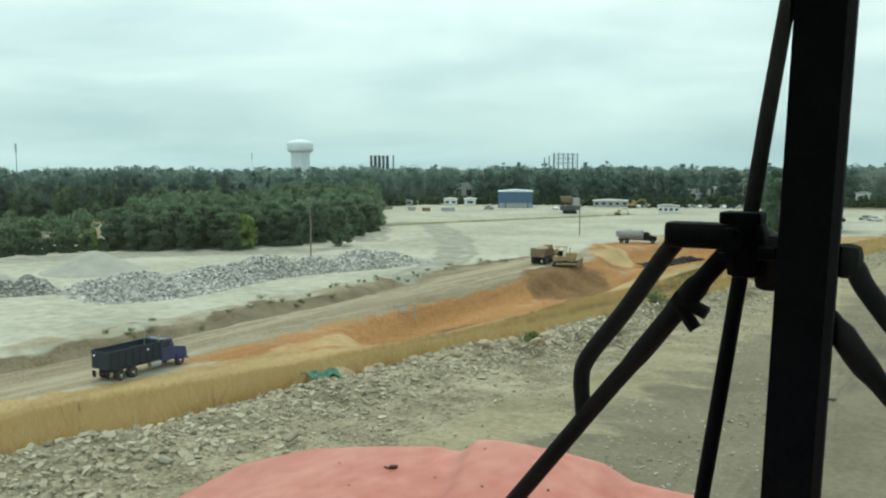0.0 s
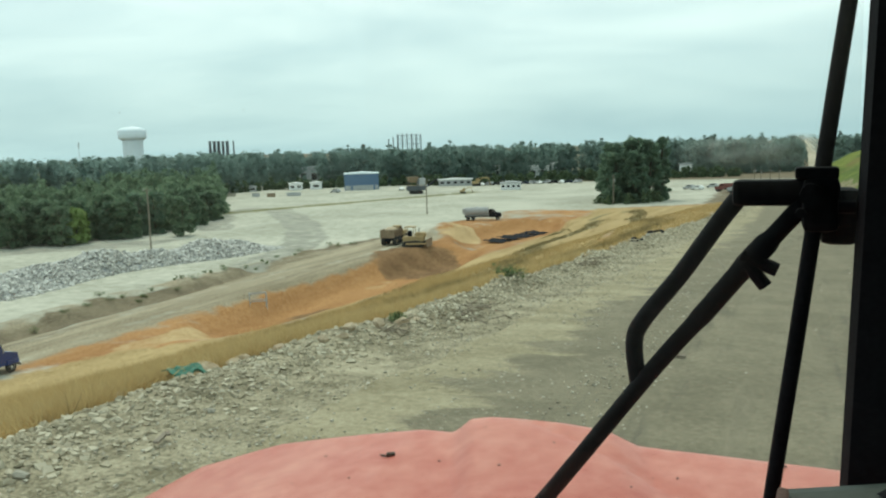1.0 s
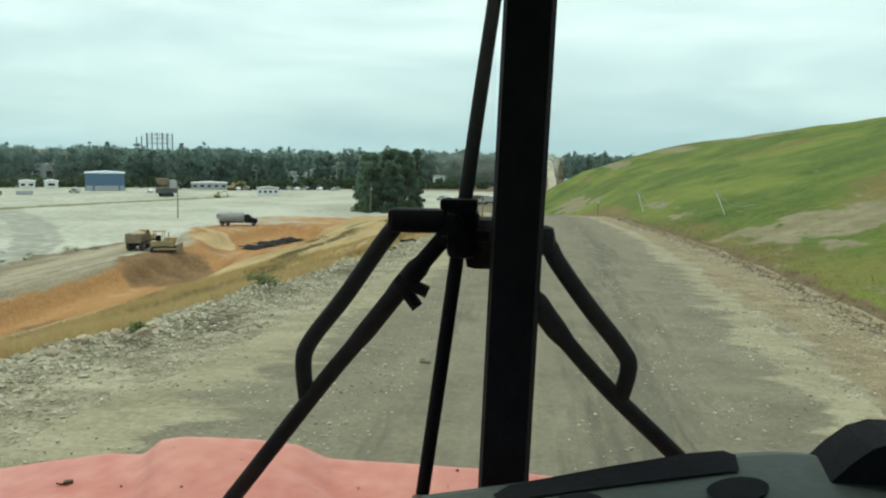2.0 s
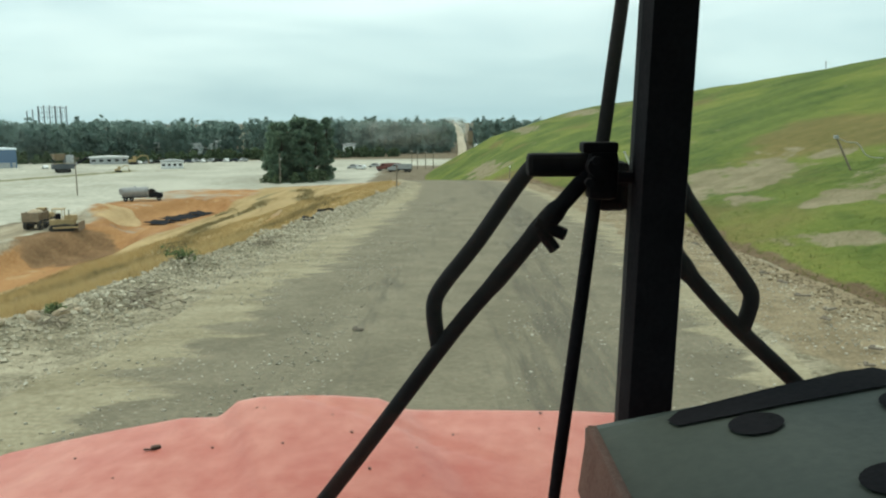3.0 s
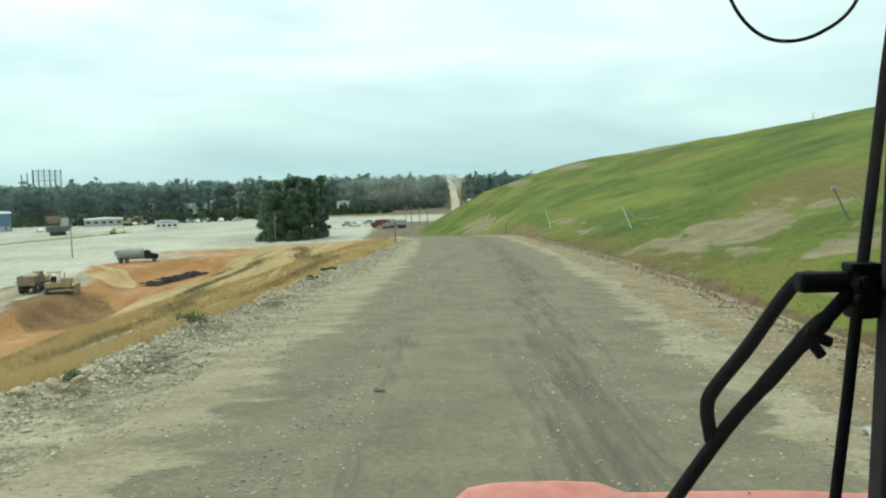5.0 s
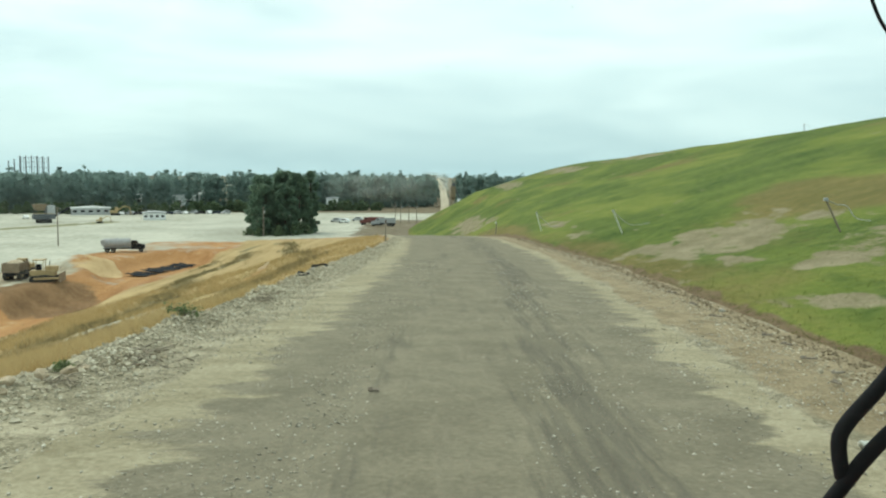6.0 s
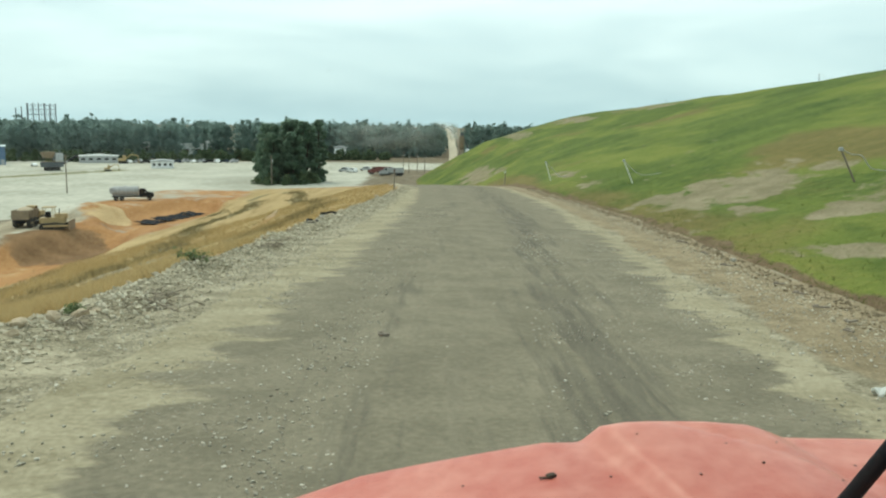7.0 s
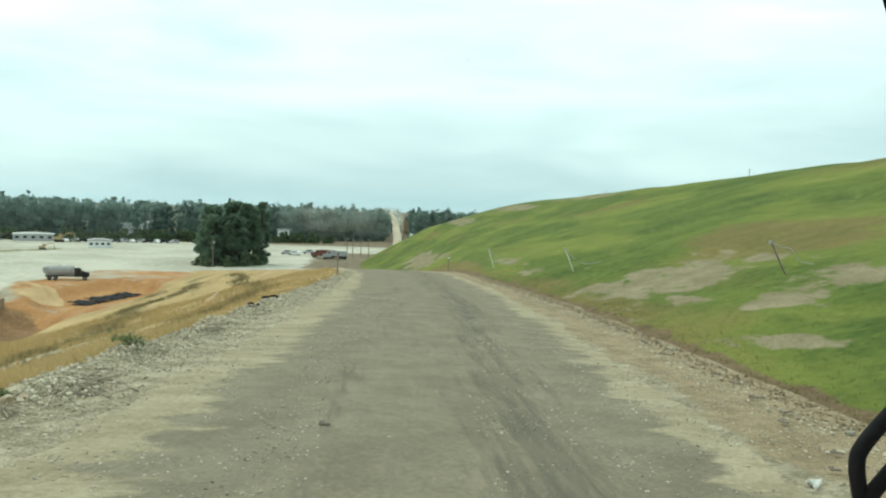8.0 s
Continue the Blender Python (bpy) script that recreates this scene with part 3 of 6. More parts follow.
# the upper haul road: its own sheet with ragged edges
def road_sheet():
    ys = axis([(-25, 2, 0.5), (2, 40, 0.25), (40, 105, 0.6), (105, 236, 3)])
    us = np.linspace(0, 1, 80)
    gu, gy = np.meshgrid(us, ys)
    wob = 0.16 * waves(gy, gy, 1.3, 1.0) + 0.12 * waves(gy, gy, 0.4, 4.0)
    left, right = along(gy, LEFT) - 1.0 + wob, along(gy, RIGHT) + 1.0 + wob
    gx = left + (right - left) * gu
    ruts = -0.03 * (np.exp(-((gu - 0.30) / 0.06) ** 2) + np.exp(-((gu - 0.66) / 0.06) ** 2))
    gz = ground_z(gx, gy) + 0.06 * np.clip(np.sin(np.pi * gu), 0, 1) ** 0.4 + ruts * 0.8 - 0.012 + waves(gx, gy * 0.5, 0.6, 2.0) * 0.006
    w = len(us)
    i = np.arange(len(ys) - 1)[:, None] * w + np.arange(w - 1)[None, :]
    faces = np.stack([i, i + 1, i + w + 1, i + w], -1).reshape(-1, 4)
    # dusty edges broken by crosswise tyre scuffs, darker damp lanes, pale streaks between the wheels
    scuff = waves(gx * 0.22, gy, 0.42, 5.0) + 0.6 * waves(gx * 0.3, gy, 0.19, 1.0)
    pale = 1.12 * (1 - smooth_step(0.02, 0.24, gu)) + 1.05 * smooth_step(0.82, 1.02, gu) + 0.1 * waves(gx, gy * 0.3, 1.3, 7.0) + 0.18 * scuff * np.exp(-((gu - 0.19) / 0.09) ** 2) + 0.08 * scuff * np.exp(-((gu - 0.88) / 0.05) ** 2)
    wet = 0.55 * np.exp(-((gu - 0.67) / 0.15) ** 2) + 0.36 * np.exp(-((gu - 0.37) / 0.10) ** 2) + 0.10 * waves(gx * 2, gy * 0.25, 1.6, 3.0) + 0.10 * waves(gx * 5, gy * 0.12, 1.2, 6.0)
    streak = 0.26 * np.exp(-((gu - 0.51) / 0.05) ** 2) + 0.20 * np.exp(-((gu - 0.28) / 0.04) ** 2) + 0.16 + 0.12 * waves(gx * 4, gy * 0.1, 1.1, 2.0)
    ob = mesh_np("road", np.stack([gx, gy, gz], -1).reshape(-1, 3), faces, M_ROAD, {"pale": pale.ravel(), "wet": wet.ravel(), "streak": streak.ravel()}, True)
    return tagged(ob, "compacted grey gravel haul road with wheel tracks", "road", kind="structure")


road = road_sheet()


def m_bare(x, y):
    spots = [(14.3, 44, 4.0, 6.4, 0.80), (17.8, 46, 2.2, 5.0, 0.66), (14.9, 30, 2.1, 2.8, 0.68), (17.0, 30, 2.0, 3.4, 0.66), (11.9, 22.8, 1.3, 2.2, 0.60), (19.2, 40.5, 1.0, 3.0, 0.62), (12.3, 67, 1.3, 4.0, 0.62), (13, 85, 1.0, 9, 0.55), (8.6, 172, 3.4, 30, 0.85), (11.5, 150, 1.3, 12, 0.62), (26, 264, 4, 34, 0.75), (41, 251, 5, 34, 0.75), (50.5, 200, 4, 40, 0.68), (17, 22, 1.5, 3, 0.58), (13.2, 36, 0.8, 2.5, 0.55)]
    out = np.zeros_like(x)
    for cx, cy, rx, ry, k in spots:
        wide = np.clip(1 + 0.75 * waves(x * 0.6, y, 2.2, cx) + 0.55 * waves(x, y * 0.6, 0.9, cy), 0.15, 3.0)
        out = np.maximum(out, k * (1 - smooth_step(0.15, 1.5, (((x - cx) / rx) ** 2 + ((y - cy) / ry) ** 2) / wide)))
    toe = 0.4 * (1 - smooth_step(0.5, 1.6, x - along(y, TOE)))
    return np.maximum(out, toe) + 0.10 * waves(x, y, 6.0, 8.0) + 0.06 * waves(x, y, 1.7, 3.0)


def m_rusty(x, y):
    return 0.34 * (1 - smooth_step(0.1, 1.8, ((x - 23) / 4) ** 2 + ((y - 46) / 12) ** 2)) + 0.24 + 0.3 * waves(x, y * 0.4, 7.0, 2.0) + 0.36 * (1 - smooth_step(0.8, 5.0, x - along(y, TOE)))


def hill_sheet():
    ys = axis([(-70, 4, 3), (4, 80, 0.7), (80, 160, 1.6), (160, 530, 6)])
    us = np.concatenate([np.linspace(-0.6, 6, 30), np.linspace(6.5, 60, 70), np.linspace(63, 160, 20)])
    gu, gy = np.meshgrid(us, ys)
    gx = along(gy, TOE) + gu
    gz = hill_z(gx, gy)
    w = len(us)
    i = np.arange(len(ys) - 1)[:, None] * w + np.arange(w - 1)[None, :]
    faces = np.stack([i, i + 1, i + w + 1, i + w], -1).reshape(-1, 4)
    ob = mesh_np("grass_hill", np.stack([gx, gy, gz], -1).reshape(-1, 3), faces, M_HILL, {"bare": m_bare(gx, gy).ravel(), "lip": (0.80 * (1 - smooth_step(0.75, 1.35, gu + 0.25 * waves(gy, gy, 0.9, 2.0)))).ravel(), "rusty": m_rusty(gx, gy).ravel(), "yellow": (0.46 + 0.30 * waves(gx, gy * 0.3, 5.0, 6.0) - 0.10 * smooth_step(20, 60, gu)).ravel()}, True)
    return tagged(ob, "tall green grassed earth hill with bare straw patches", "hill", kind="structure")


hill = hill_sheet()

# ---------------------------------------------------------------- the truck that the camera sits in
EYE = 3.3
truck = thing("haul_truck", pose(0, 0, 0), "dusty red haul truck with split windscreen on the gravel road", "truck")


def at_eye(points, dy=0.0):
    return [(x + 0.009, y - 0.022 + dy, h + EYE) for x, y, h in points]


def hood_mesh():
    """Faded bonnet: nearly level, with a raised centre, a falling left flank and a rounded nose."""
    lip = [(-1.45, -1.30), (-0.96, -0.85), (-0.70, -0.705), (-0.50, -0.634), (-0.29, -0.588), (-0.170, -0.566), (-0.160, -0.561), (-0.130, -0.536), (-0.09, -0.530), (0.05, -0.527), (0.13, -0.532), (0.185, -0.552), (0.33, -0.555), (0.54, -0.556), (0.93, -0.58), (1.5, -0.66), (2.15, -1.0)]
    plain = [(-1.45, -1.30), (-0.96, -0.85), (-0.70, -0.705), (-0.50, -0.634), (-0.29, -0.588), (-0.17, -0.566), (0.185, -0.556), (0.54, -0.556), (0.93, -0.58), (1.5, -0.66), (2.15, -1.0)]
    xs = np.concatenate([np.linspace(-1.45, -0.3, 24), np.linspace(-0.285, 0.4, 90), np.linspace(0.43, 2.15, 30)])
    ys = np.concatenate([np.linspace(0.50, 1.47, 60), np.linspace(1.478, 1.75, 18)])
    gx, gy = np.meshgrid(xs, ys)
    back = np.clip((1.5 - gy) / 0.6, 0, 1)
    shifted = gx - 0.06 - 0.22 * back
    flat = along(gx, plain)
    lift = (along(shifted, lip) - along(shifted, plain)) * (1 - 0.5 * back)
    crease = -0.008 * np.exp(-((gx - 0.03 - 1.1 * back) / 0.022) ** 2) * (back > 0.03) * (1 - back)
    z = flat + lift - 0.10 * np.clip(1.5 - gy, 0, 1) + crease + 0.0025 * waves(gx, gy, 0.09, 2.0)
    # the left flank falls away, nearer the cab the more
    flank = np.interp(gy, [0.5, 0.9, 1.2, 1.5, 1.75], [-0.48, -0.60, -0.72, -0.92, -1.0])
    z = z - 1.1 * np.clip(flank - gx, 0, 0.6)
    nose = np.clip((gy - 1.47) / 0.28, 0, 1)
    z = z - 0.62 * (1 - np.sqrt(np.clip(1 - nose ** 2, 0, 1))) - 0.05 * nose
    return gx, gy + 0.09, z + EYE - 0.012


hx, hy, hz = hood_mesh()
hw = hx.shape[1]
hi = np.arange(hx.shape[0] - 1)[:, None] * hw + np.arange(hw - 1)[None, :]
hood = mesh_np("hood", np.stack([hx, hy, hz], -1).reshape(-1, 3), np.stack([hi, hi + 1, hi + hw + 1, hi + hw], -1).reshape(-1, 4), M_RED, None, True)
hood.parent = truck
tagged(hood, "sun-faded dusty red bonnet")
part("hood_side", box((3.0, 0.98, 0.8), (0.35, 1.24, 1.35), 0.06), M_RED, truck)
part("bumper", box((3.3, 0.35, 0.55), (0.35, 1.7, 1.05), 0.05), M_BLACK, truck)
part("chassis", box((2.6, 6.4, 0.7), (0.35, -2.0, 0.95), 0.05), M_BLACK, truck)
for wx in (-1.25, 1.95):
    for wy in (0.4, -3.6):
        wheel = part("wheel", spin([(0.30, -0.30), (0.78, -0.30), (0.86, -0.2), (0.86, 0.2), (0.78, 0.30), (0.30, 0.30)], 36, m=pose(wx, wy, float(ground_z(wx, wy)) + 0.88, 0, 90, 0)), M_TYRE, truck)
        part("rim", spin([(0.40, -0.31), (0.46, -0.31), (0.46, 0.31), (0.40, 0.31)], 24, m=pose(wx, wy, float(ground_z(wx, wy)) + 0.88, 0, 90, 0)), M_RED, wheel)

# cab shell: unseen roof and walls, added to enclose and shade the dash
part("cowl", box((3.4, 0.10, 0.5), (0.45, 0.50, EYE - 1.05), 0.02), M_TRIM, truck)
part("cab_floor", box((3.4, 2.3, 0.08), (0.45, -0.2, 1.7), 0.01), M_HEAD, truck)
part("cab_roof", box((3.7, 2.62, 0.10), (0.45, -0.11, EYE + 0.86), 0.04), M_HEAD, truck)
part("rear_wall", box((3.5, 0.08, 2.4), (0.45, -1.35, EYE - 0.36), 0.02), M_HEAD, truck)
for sx in (-1.28, 2.18):
    part("side_wall", box((0.06, 2.3, 0.95), (sx, -0.2, EYE - 1.1), 0.02), M_HEAD, truck)
    part("corner_pillar", box((0.09, 0.10, 1.6), (sx, 1.15, EYE + 0.02), 0.02), M_TRIM, truck)
    part("rear_pillar", box((0.09, 0.12, 1.5), (sx, -1.28, EYE + 0.06), 0.02), M_TRIM, truck)
part("header", box((3.5, 0.12, 0.14), (0.45, 1.2, EYE + 0.76), 0.03), M_TRIM, truck)


def pillar_bar():
    bm = bmesh.new()
    for h, x in ((-0.72, 0.541), (-0.2, 0.556), (0.3, 0.571), (0.75, 0.584)):
        for px, py in ((x, 1.175), (x + 0.006, 1.225), (x + 0.012, 1.24), (x + 0.050, 1.24), (x + 0.056, 1.225), (x + 0.064, 1.15), (x + 0.058, 1.132), (x + 0.006, 1.142)):
            bm.verts.new((px, py, h + EYE))
    bm.verts.ensure_lookup_table()
    for r in range(3):
        for k in range(8):
            bm.faces.new([bm.verts[i] for i in (r * 8 + k, r * 8 + (k + 1) % 8, r * 8 + 8 + (k + 1) % 8, r * 8 + 8 + k)])
    bm.faces.new(bm.verts[:8])
    bm.faces.new(bm.verts[24:])
    return bm


part("centre_pillar", pillar_bar(), M_TRIM, truck, "black windscreen centre post")

# wiper before the near pane: linkage, arm, blade
wiper = part("wiper", tube(at_eye(rounded([(0.497, 1.215, -0.110), (0.462, 1.22, -0.152), (0.433, 1.23, -0.187), (0.380, 1.24, -0.255), (0.318, 1.25, -0.332), (0.190, 1.24, -0.502), (0.060, 1.23, -0.668)], 4)), [0.0115] * 5 + [0.0145] * 4 + [0.013] * 4 + [0.0115] * 12, 10), M_BLACK, truck, "", True)
part("link_arm", tube(at_eye(rounded([(0.497, 1.22, -0.098), (0.470, 1.235, -0.097), (0.436, 1.25, -0.097), (0.410, 1.252, -0.122), (0.352, 1.255, -0.206), (0.303, 1.26, -0.270), (0.292, 1.26, -0.302), (0.298, 1.255, -0.352)], 5)), 0.0115, 10), M_BLACK, wiper, "", True)
part("bracket", box((0.100, 0.03, 0.031), at_eye([(0.466, 1.225, -0.099)])[0], 0.007), M_BLACK, wiper)
knuckle = box((0.040, 0.045, 0.064), at_eye([(0.513, 1.215, -0.112)])[0], 0.011)
box((0.046, 0.035, 0.014), at_eye([(0.508, 1.212, -0.076)])[0], 0.004, bm=knuckle)
tube(at_eye([(0.503, 1.185, -0.100), (0.503, 1.235, -0.100)]), 0.013, 10, bm=knuckle)
tube(at_eye([(0.530, 1.195, -0.114), (0.548, 1.195, -0.114)]), 0.008, 8, bm=knuckle)
part("knuckle", knuckle, M_BLACK, wiper)
for bx, bh in ((0.500, -0.092), (0.492, -0.120)):
    part("bolt", tube(at_eye([(bx, 1.178, bh), (bx, 1.192, bh)]), 0.006, 6), M_TRIM, wiper)
spigot = tube(at_eye([(0.428, 1.222, -0.174), (0.468, 1.222, -0.192)]), 0.0085, 8)
tube(at_eye([(0.432, 1.222, -0.182), (0.455, 1.222, -0.212)]), 0.0085, 8, bm=spigot)
part("washer_jet", spigot, M_BLACK, wiper)
blade = tube(at_eye([(0.585, 1.24, 0.50), (0.550, 1.235, 0.213), (0.528, 1.225, 0.04), (0.511, 1.22, -0.10), (0.489, 1.21, -0.283), (0.463, 1.20, -0.49), (0.446, 1.20, -0.64)]), [0.007, 0.0088, 0.0092, 0.0092, 0.0092, 0.0088, 0.007], 8)
part("blade", blade, M_TRIM, wiper, "", True)

# its twin before the far pane, half hidden by the post
twin = part("wiper", tube(at_eye(rounded([(0.555, 1.255, -0.145), (0.602, 1.255, -0.196), (0.636, 1.255, -0.242), (0.709, 1.255, -0.322), (0.805, 1.255, -0.412), (0.95, 1.255, -0.555)], 4)), [0.0115] * 5 + [0.015] * 4 + [0.0115] * 12, 10), M_BLACK, truck, "", True)
part("link_arm", tube(at_eye(rounded([(0.540, 1.255, -0.130), (0.580, 1.25, -0.124), (0.618, 1.24, -0.126), (0.634, 1.235, -0.150), (0.676, 1.24, -0.207), (0.720, 1.25, -0.262), (0.731, 1.25, -0.287), (0.722, 1.255, -0.332)], 5)), 0.0115, 10), M_BLACK, twin, "", True)
knuckle = box((0.046, 0.045, 0.068), at_eye([(0.536, 1.265, -0.130)])[0], 0.012)
box((0.030, 0.035, 0.040), at_eye([(0.520, 1.265, -0.112)])[0], 0.010, Matrix.Rotation(0.6, 3, "Y"), bm=knuckle)
part("knuckle", knuckle, M_BLACK, twin)
part("hinge", box((0.032, 0.035, 0.038), at_eye([(0.614, 1.24, -0.122)])[0], 0.012), M_BLACK, twin)

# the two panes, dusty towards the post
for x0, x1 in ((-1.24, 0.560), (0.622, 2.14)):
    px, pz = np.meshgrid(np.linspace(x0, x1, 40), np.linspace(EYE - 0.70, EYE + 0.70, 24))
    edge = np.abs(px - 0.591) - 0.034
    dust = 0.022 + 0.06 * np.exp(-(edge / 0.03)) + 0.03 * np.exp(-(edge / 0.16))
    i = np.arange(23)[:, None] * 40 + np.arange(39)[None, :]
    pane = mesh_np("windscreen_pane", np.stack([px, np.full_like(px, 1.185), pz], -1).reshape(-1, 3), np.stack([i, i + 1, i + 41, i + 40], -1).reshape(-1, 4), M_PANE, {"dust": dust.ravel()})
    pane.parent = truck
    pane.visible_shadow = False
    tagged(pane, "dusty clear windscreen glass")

# loose cable outside the pane
part("cable", tube(at_eye(rounded([(0.325, 1.33, 0.41), (0.357, 1.33, 0.331), (0.398, 1.33, 0.288), (0.446, 1.33, 0.277), (0.496, 1.33, 0.290), (0.546, 1.33, 0.329), (0.588, 1.33, 0.42)], 6)), 0.0031, 6), M_TRIM, truck, "thin looped black cable", True)


# dash panel before the far pane
def dash_top(x, y):
    return EYE - 0.387 + 0.20 * (min(x, 0.87) - 0.578) - 0.10 * (1.05 - y)


def dash_plate():
    bm = bmesh.new()
    xs, ys = np.linspace(0.488, 1.9, 40), np.linspace(0.66, 1.078, 14)
    tops = [[bm.verts.new((x, y, dash_top(x, y) - 0.05 * max(0, x - 1.15) - (0.012 if j == 13 else 0.0))) for j, y in enumerate(ys)] for x in xs]
    for a, b in zip(tops, tops[1:]):
        for j in range(13):
            bm.faces.new((a[j], b[j], b[j + 1], a[j + 1]))
    made = bmesh.ops.extrude_face_region(bm, geom=list(bm.faces))["geom"]
    bmesh.ops.translate(bm, vec=(0, 0, -0.035), verts=[v for v in made if isinstance(v, bmesh.types.BMVert)])
    return bm


dash = part("dashboard", dash_plate(), M_DASH, truck, "grey green dash panel with oval holes")
part("dash_front", box((1.4, 0.05, 0.5), (1.2, 0.69, EYE - 0.70), 0.02), M_HEAD, dash)
# slot and holes are uncut: flat black faces stand for the shade inside
slot = bmesh.new()
sv = [slot.verts.new((x, y, dash_top(x, y) + 0.003)) for x, y in ((0.574, 1.028), (0.592, 1.046), (0.70, 1.058), (0.79, 1.064), (0.826, 1.060), (0.836, 1.046), (0.832, 1.012), (0.70, 1.014), (0.582, 1.012))]
slot.faces.new(sv)
part("vent_slot_shade", slot, M_TRIM, dash, "flat black face for the shade inside a defroster slot")
for ox, oy, ow in ((0.661, 0.985, 0.030), (0.822, 0.975, 0.030), (0.93, 0.88, 0.036), (0.74, 0.84, 0.034)):
    hole = bmesh.new()
    hole.faces.new([hole.verts.new((ox + ow * math.cos(a), oy + ow * 0.8 * math.sin(a), dash_top(ox + ow * math.cos(a), oy + ow * 0.8 * math.sin(a)) + 0.003)) for a in (2 * math.pi * k / 20 for k in range(20))])
    part("oval_hole_shade", hole, M_TRIM, dash)
part("end_bracket", box((0.012, 0.22, 0.085), (0.484, 0.93, EYE - 0.438), 0.004, Matrix.Rotation(0.12, 3, "Y")), M_RUST, dash, "rust-brown end bracket")
part("switch_housing", slab([(0.915, EYE - 0.335), (0.932, EYE - 0.316), (0.953, EYE - 0.298), (0.975, EYE - 0.290), (1.38, EYE - 0.290), (1.38, EYE - 0.345)], 0.985, 1.06), M_TRIM, dash, "black switch housing")
# dead leaf lying on the bonnet
def hood_at(x, y):
    j, i = int(np.argmin(np.abs(hy[:, 0] - y))), int(np.argmin(np.abs(hx[0] - x)))
    return float(hz[j, i])


leaf = bmesh.new()
box((0.020, 0.004, 0.002), (-0.187, 1.449, hood_at(-0.187, 1.449) + 0.002), 0.0006, bm=leaf)
box((0.016, 0.011, 0.006), (-0.177, 1.452, hood_at(-0.177, 1.452) + 0.003), 0.002, Matrix.Rotation(0.5, 3, "Z"), bm=leaf)
tagged(part("dead_leaf", leaf, M_BARK, None), "dark dead leaf lying on the red bonnet", "leaf")

# stone chips in the bonnet's paint
for cx, cy, cr in ((0.49, 1.555, 0.0035), (0.05, 1.40, 0.0025), (-0.32, 1.46, 0.0025), (0.20, 1.31, 0.003), (0.62, 1.44, 0.0025), (-0.02, 1.53, 0.002), (0.12, 1.49, 0.002), (0.27, 1.39, 0.002), (-0.22, 1.37, 0.0022), (0.48, 1.49, 0.002), (0.16, 1.43, 0.0028), (0.33, 1.47, 0.0022), (-0.08, 1.45, 0.0024)):
    part("paint_chip", spin([(cr, 0.0005), (cr * 0.7, 0.0015)], 8, m=pose(cx, cy, hood_at(cx, cy) + 0.001)), M_RUST, hood)

# ---------------------------------------------------------------- trees
rng = np.random.default_rng(7)


def leaf_cards(centres, radii, per, size, r):
    """Small bent leaf clumps scattered through uneven lobes; returns corners and faces."""
    centres, radii = np.asarray(centres), np.asarray(radii)
    n = len(centres) * per
    d = r.normal(size=(n, 3))
    d /= np.linalg.norm(d, axis=1)[:, None]
    c = np.repeat(centres, per, 0) + d * np.repeat(radii, per, 0) * r.uniform(0.84, 1.04, (n, 1))
    out = d + np.array([0, 0, 0.45]) + 0.62 * r.normal(size=(n, 3))
    a = np.cross(out, r.normal(size=(n, 3)))
    a /= np.linalg.norm(a, axis=1)[:, None] + 1e-9
    b = np.cross(a, out)
    b /= np.linalg.norm(b, axis=1)[:, None] + 1e-9
    s = size * r.uniform(0.55, 1.35, (n, 1))
    k = r.uniform(0.55, 1.0, (n, 1))
    v = np.stack([c - a * s, c + b * s * k * 0.8 + a * s * 0.1, c + a * s, c - b * s * k], 1)
    return v.reshape(-1, 3), np.arange(n * 4).reshape(-1, 4)


CORE = [(i, j, k) for i in (-1, 0, 1) for j in (-1, 0, 1) for k in (-1, 0, 1) if (i, j, k) != (0, 0, 0)]


def core_faces():
    """The quads of a cube split once, about its 26 points."""
    out = []
    for axis_ in range(3):
        for side in (-1, 1):
            for a in (-1, 0):
                for b in (-1, 0):
                    quad = []
                    for da, db in ((0, 0), (1, 0), (1, 1), (0, 1)):
                        p = [0, 0, 0]
                        p[axis_], p[(axis_ + 1) % 3], p[(axis_ + 2) % 3] = side, a + da, b + db
                        quad.append(CORE.index(tuple(p)))
                    out.append(quad if side > 0 else quad[::-1])
    return np.array(out)


CORE_FACES = core_faces()
CORE_POINTS = np.array(CORE) / np.linalg.norm(np.array(CORE), axis=1)[:, None]


def leaf_cores(centres, radii, r):
    """The dense inside of each lobe, uneven, under its leaf clumps."""
    centres, radii = np.asarray(centres), np.asarray(radii)
    n = len(centres)
    v = CORE_POINTS[None] * r.uniform(0.52, 0.80, (n, 26, 1)) * radii[:, None, :] + centres[:, None, :]
    return v.reshape(-1, 3), (CORE_FACES[None] + (np.arange(n) * 26)[:, None, None]).reshape(-1, 4)


def crown_lobes(height, spread, base, n, r, pine=False, lump=1.0):
    """Lobes of a crown, denser in the middle and broken at the outline."""
    cs, rs = [], []
    for _ in range(n):
        h = r.uniform(0, 1)
        if pine:
            w = spread * (1.05 - 0.75 * h) * (0.6 + 0.4 * r.random())
        else:
            w = spread * (0.45 + 0.75 * math.sin(math.pi * min(0.95, 0.22 + 0.75 * h))) * (0.5 + 0.5 * r.random())
        t = r.uniform(0, 2 * math.pi)
        cs.append((w * 0.62 * math.cos(t), w * 0.62 * math.sin(t), base + (height - base) * (0.03 + 0.90 * h)))
        q = lump * spread * r.uniform(0.24, 0.46) * (0.75 if pine else 1.0)
        rs.append((q, q, q * r.uniform(0.6, 0.85)))
    return cs, rs


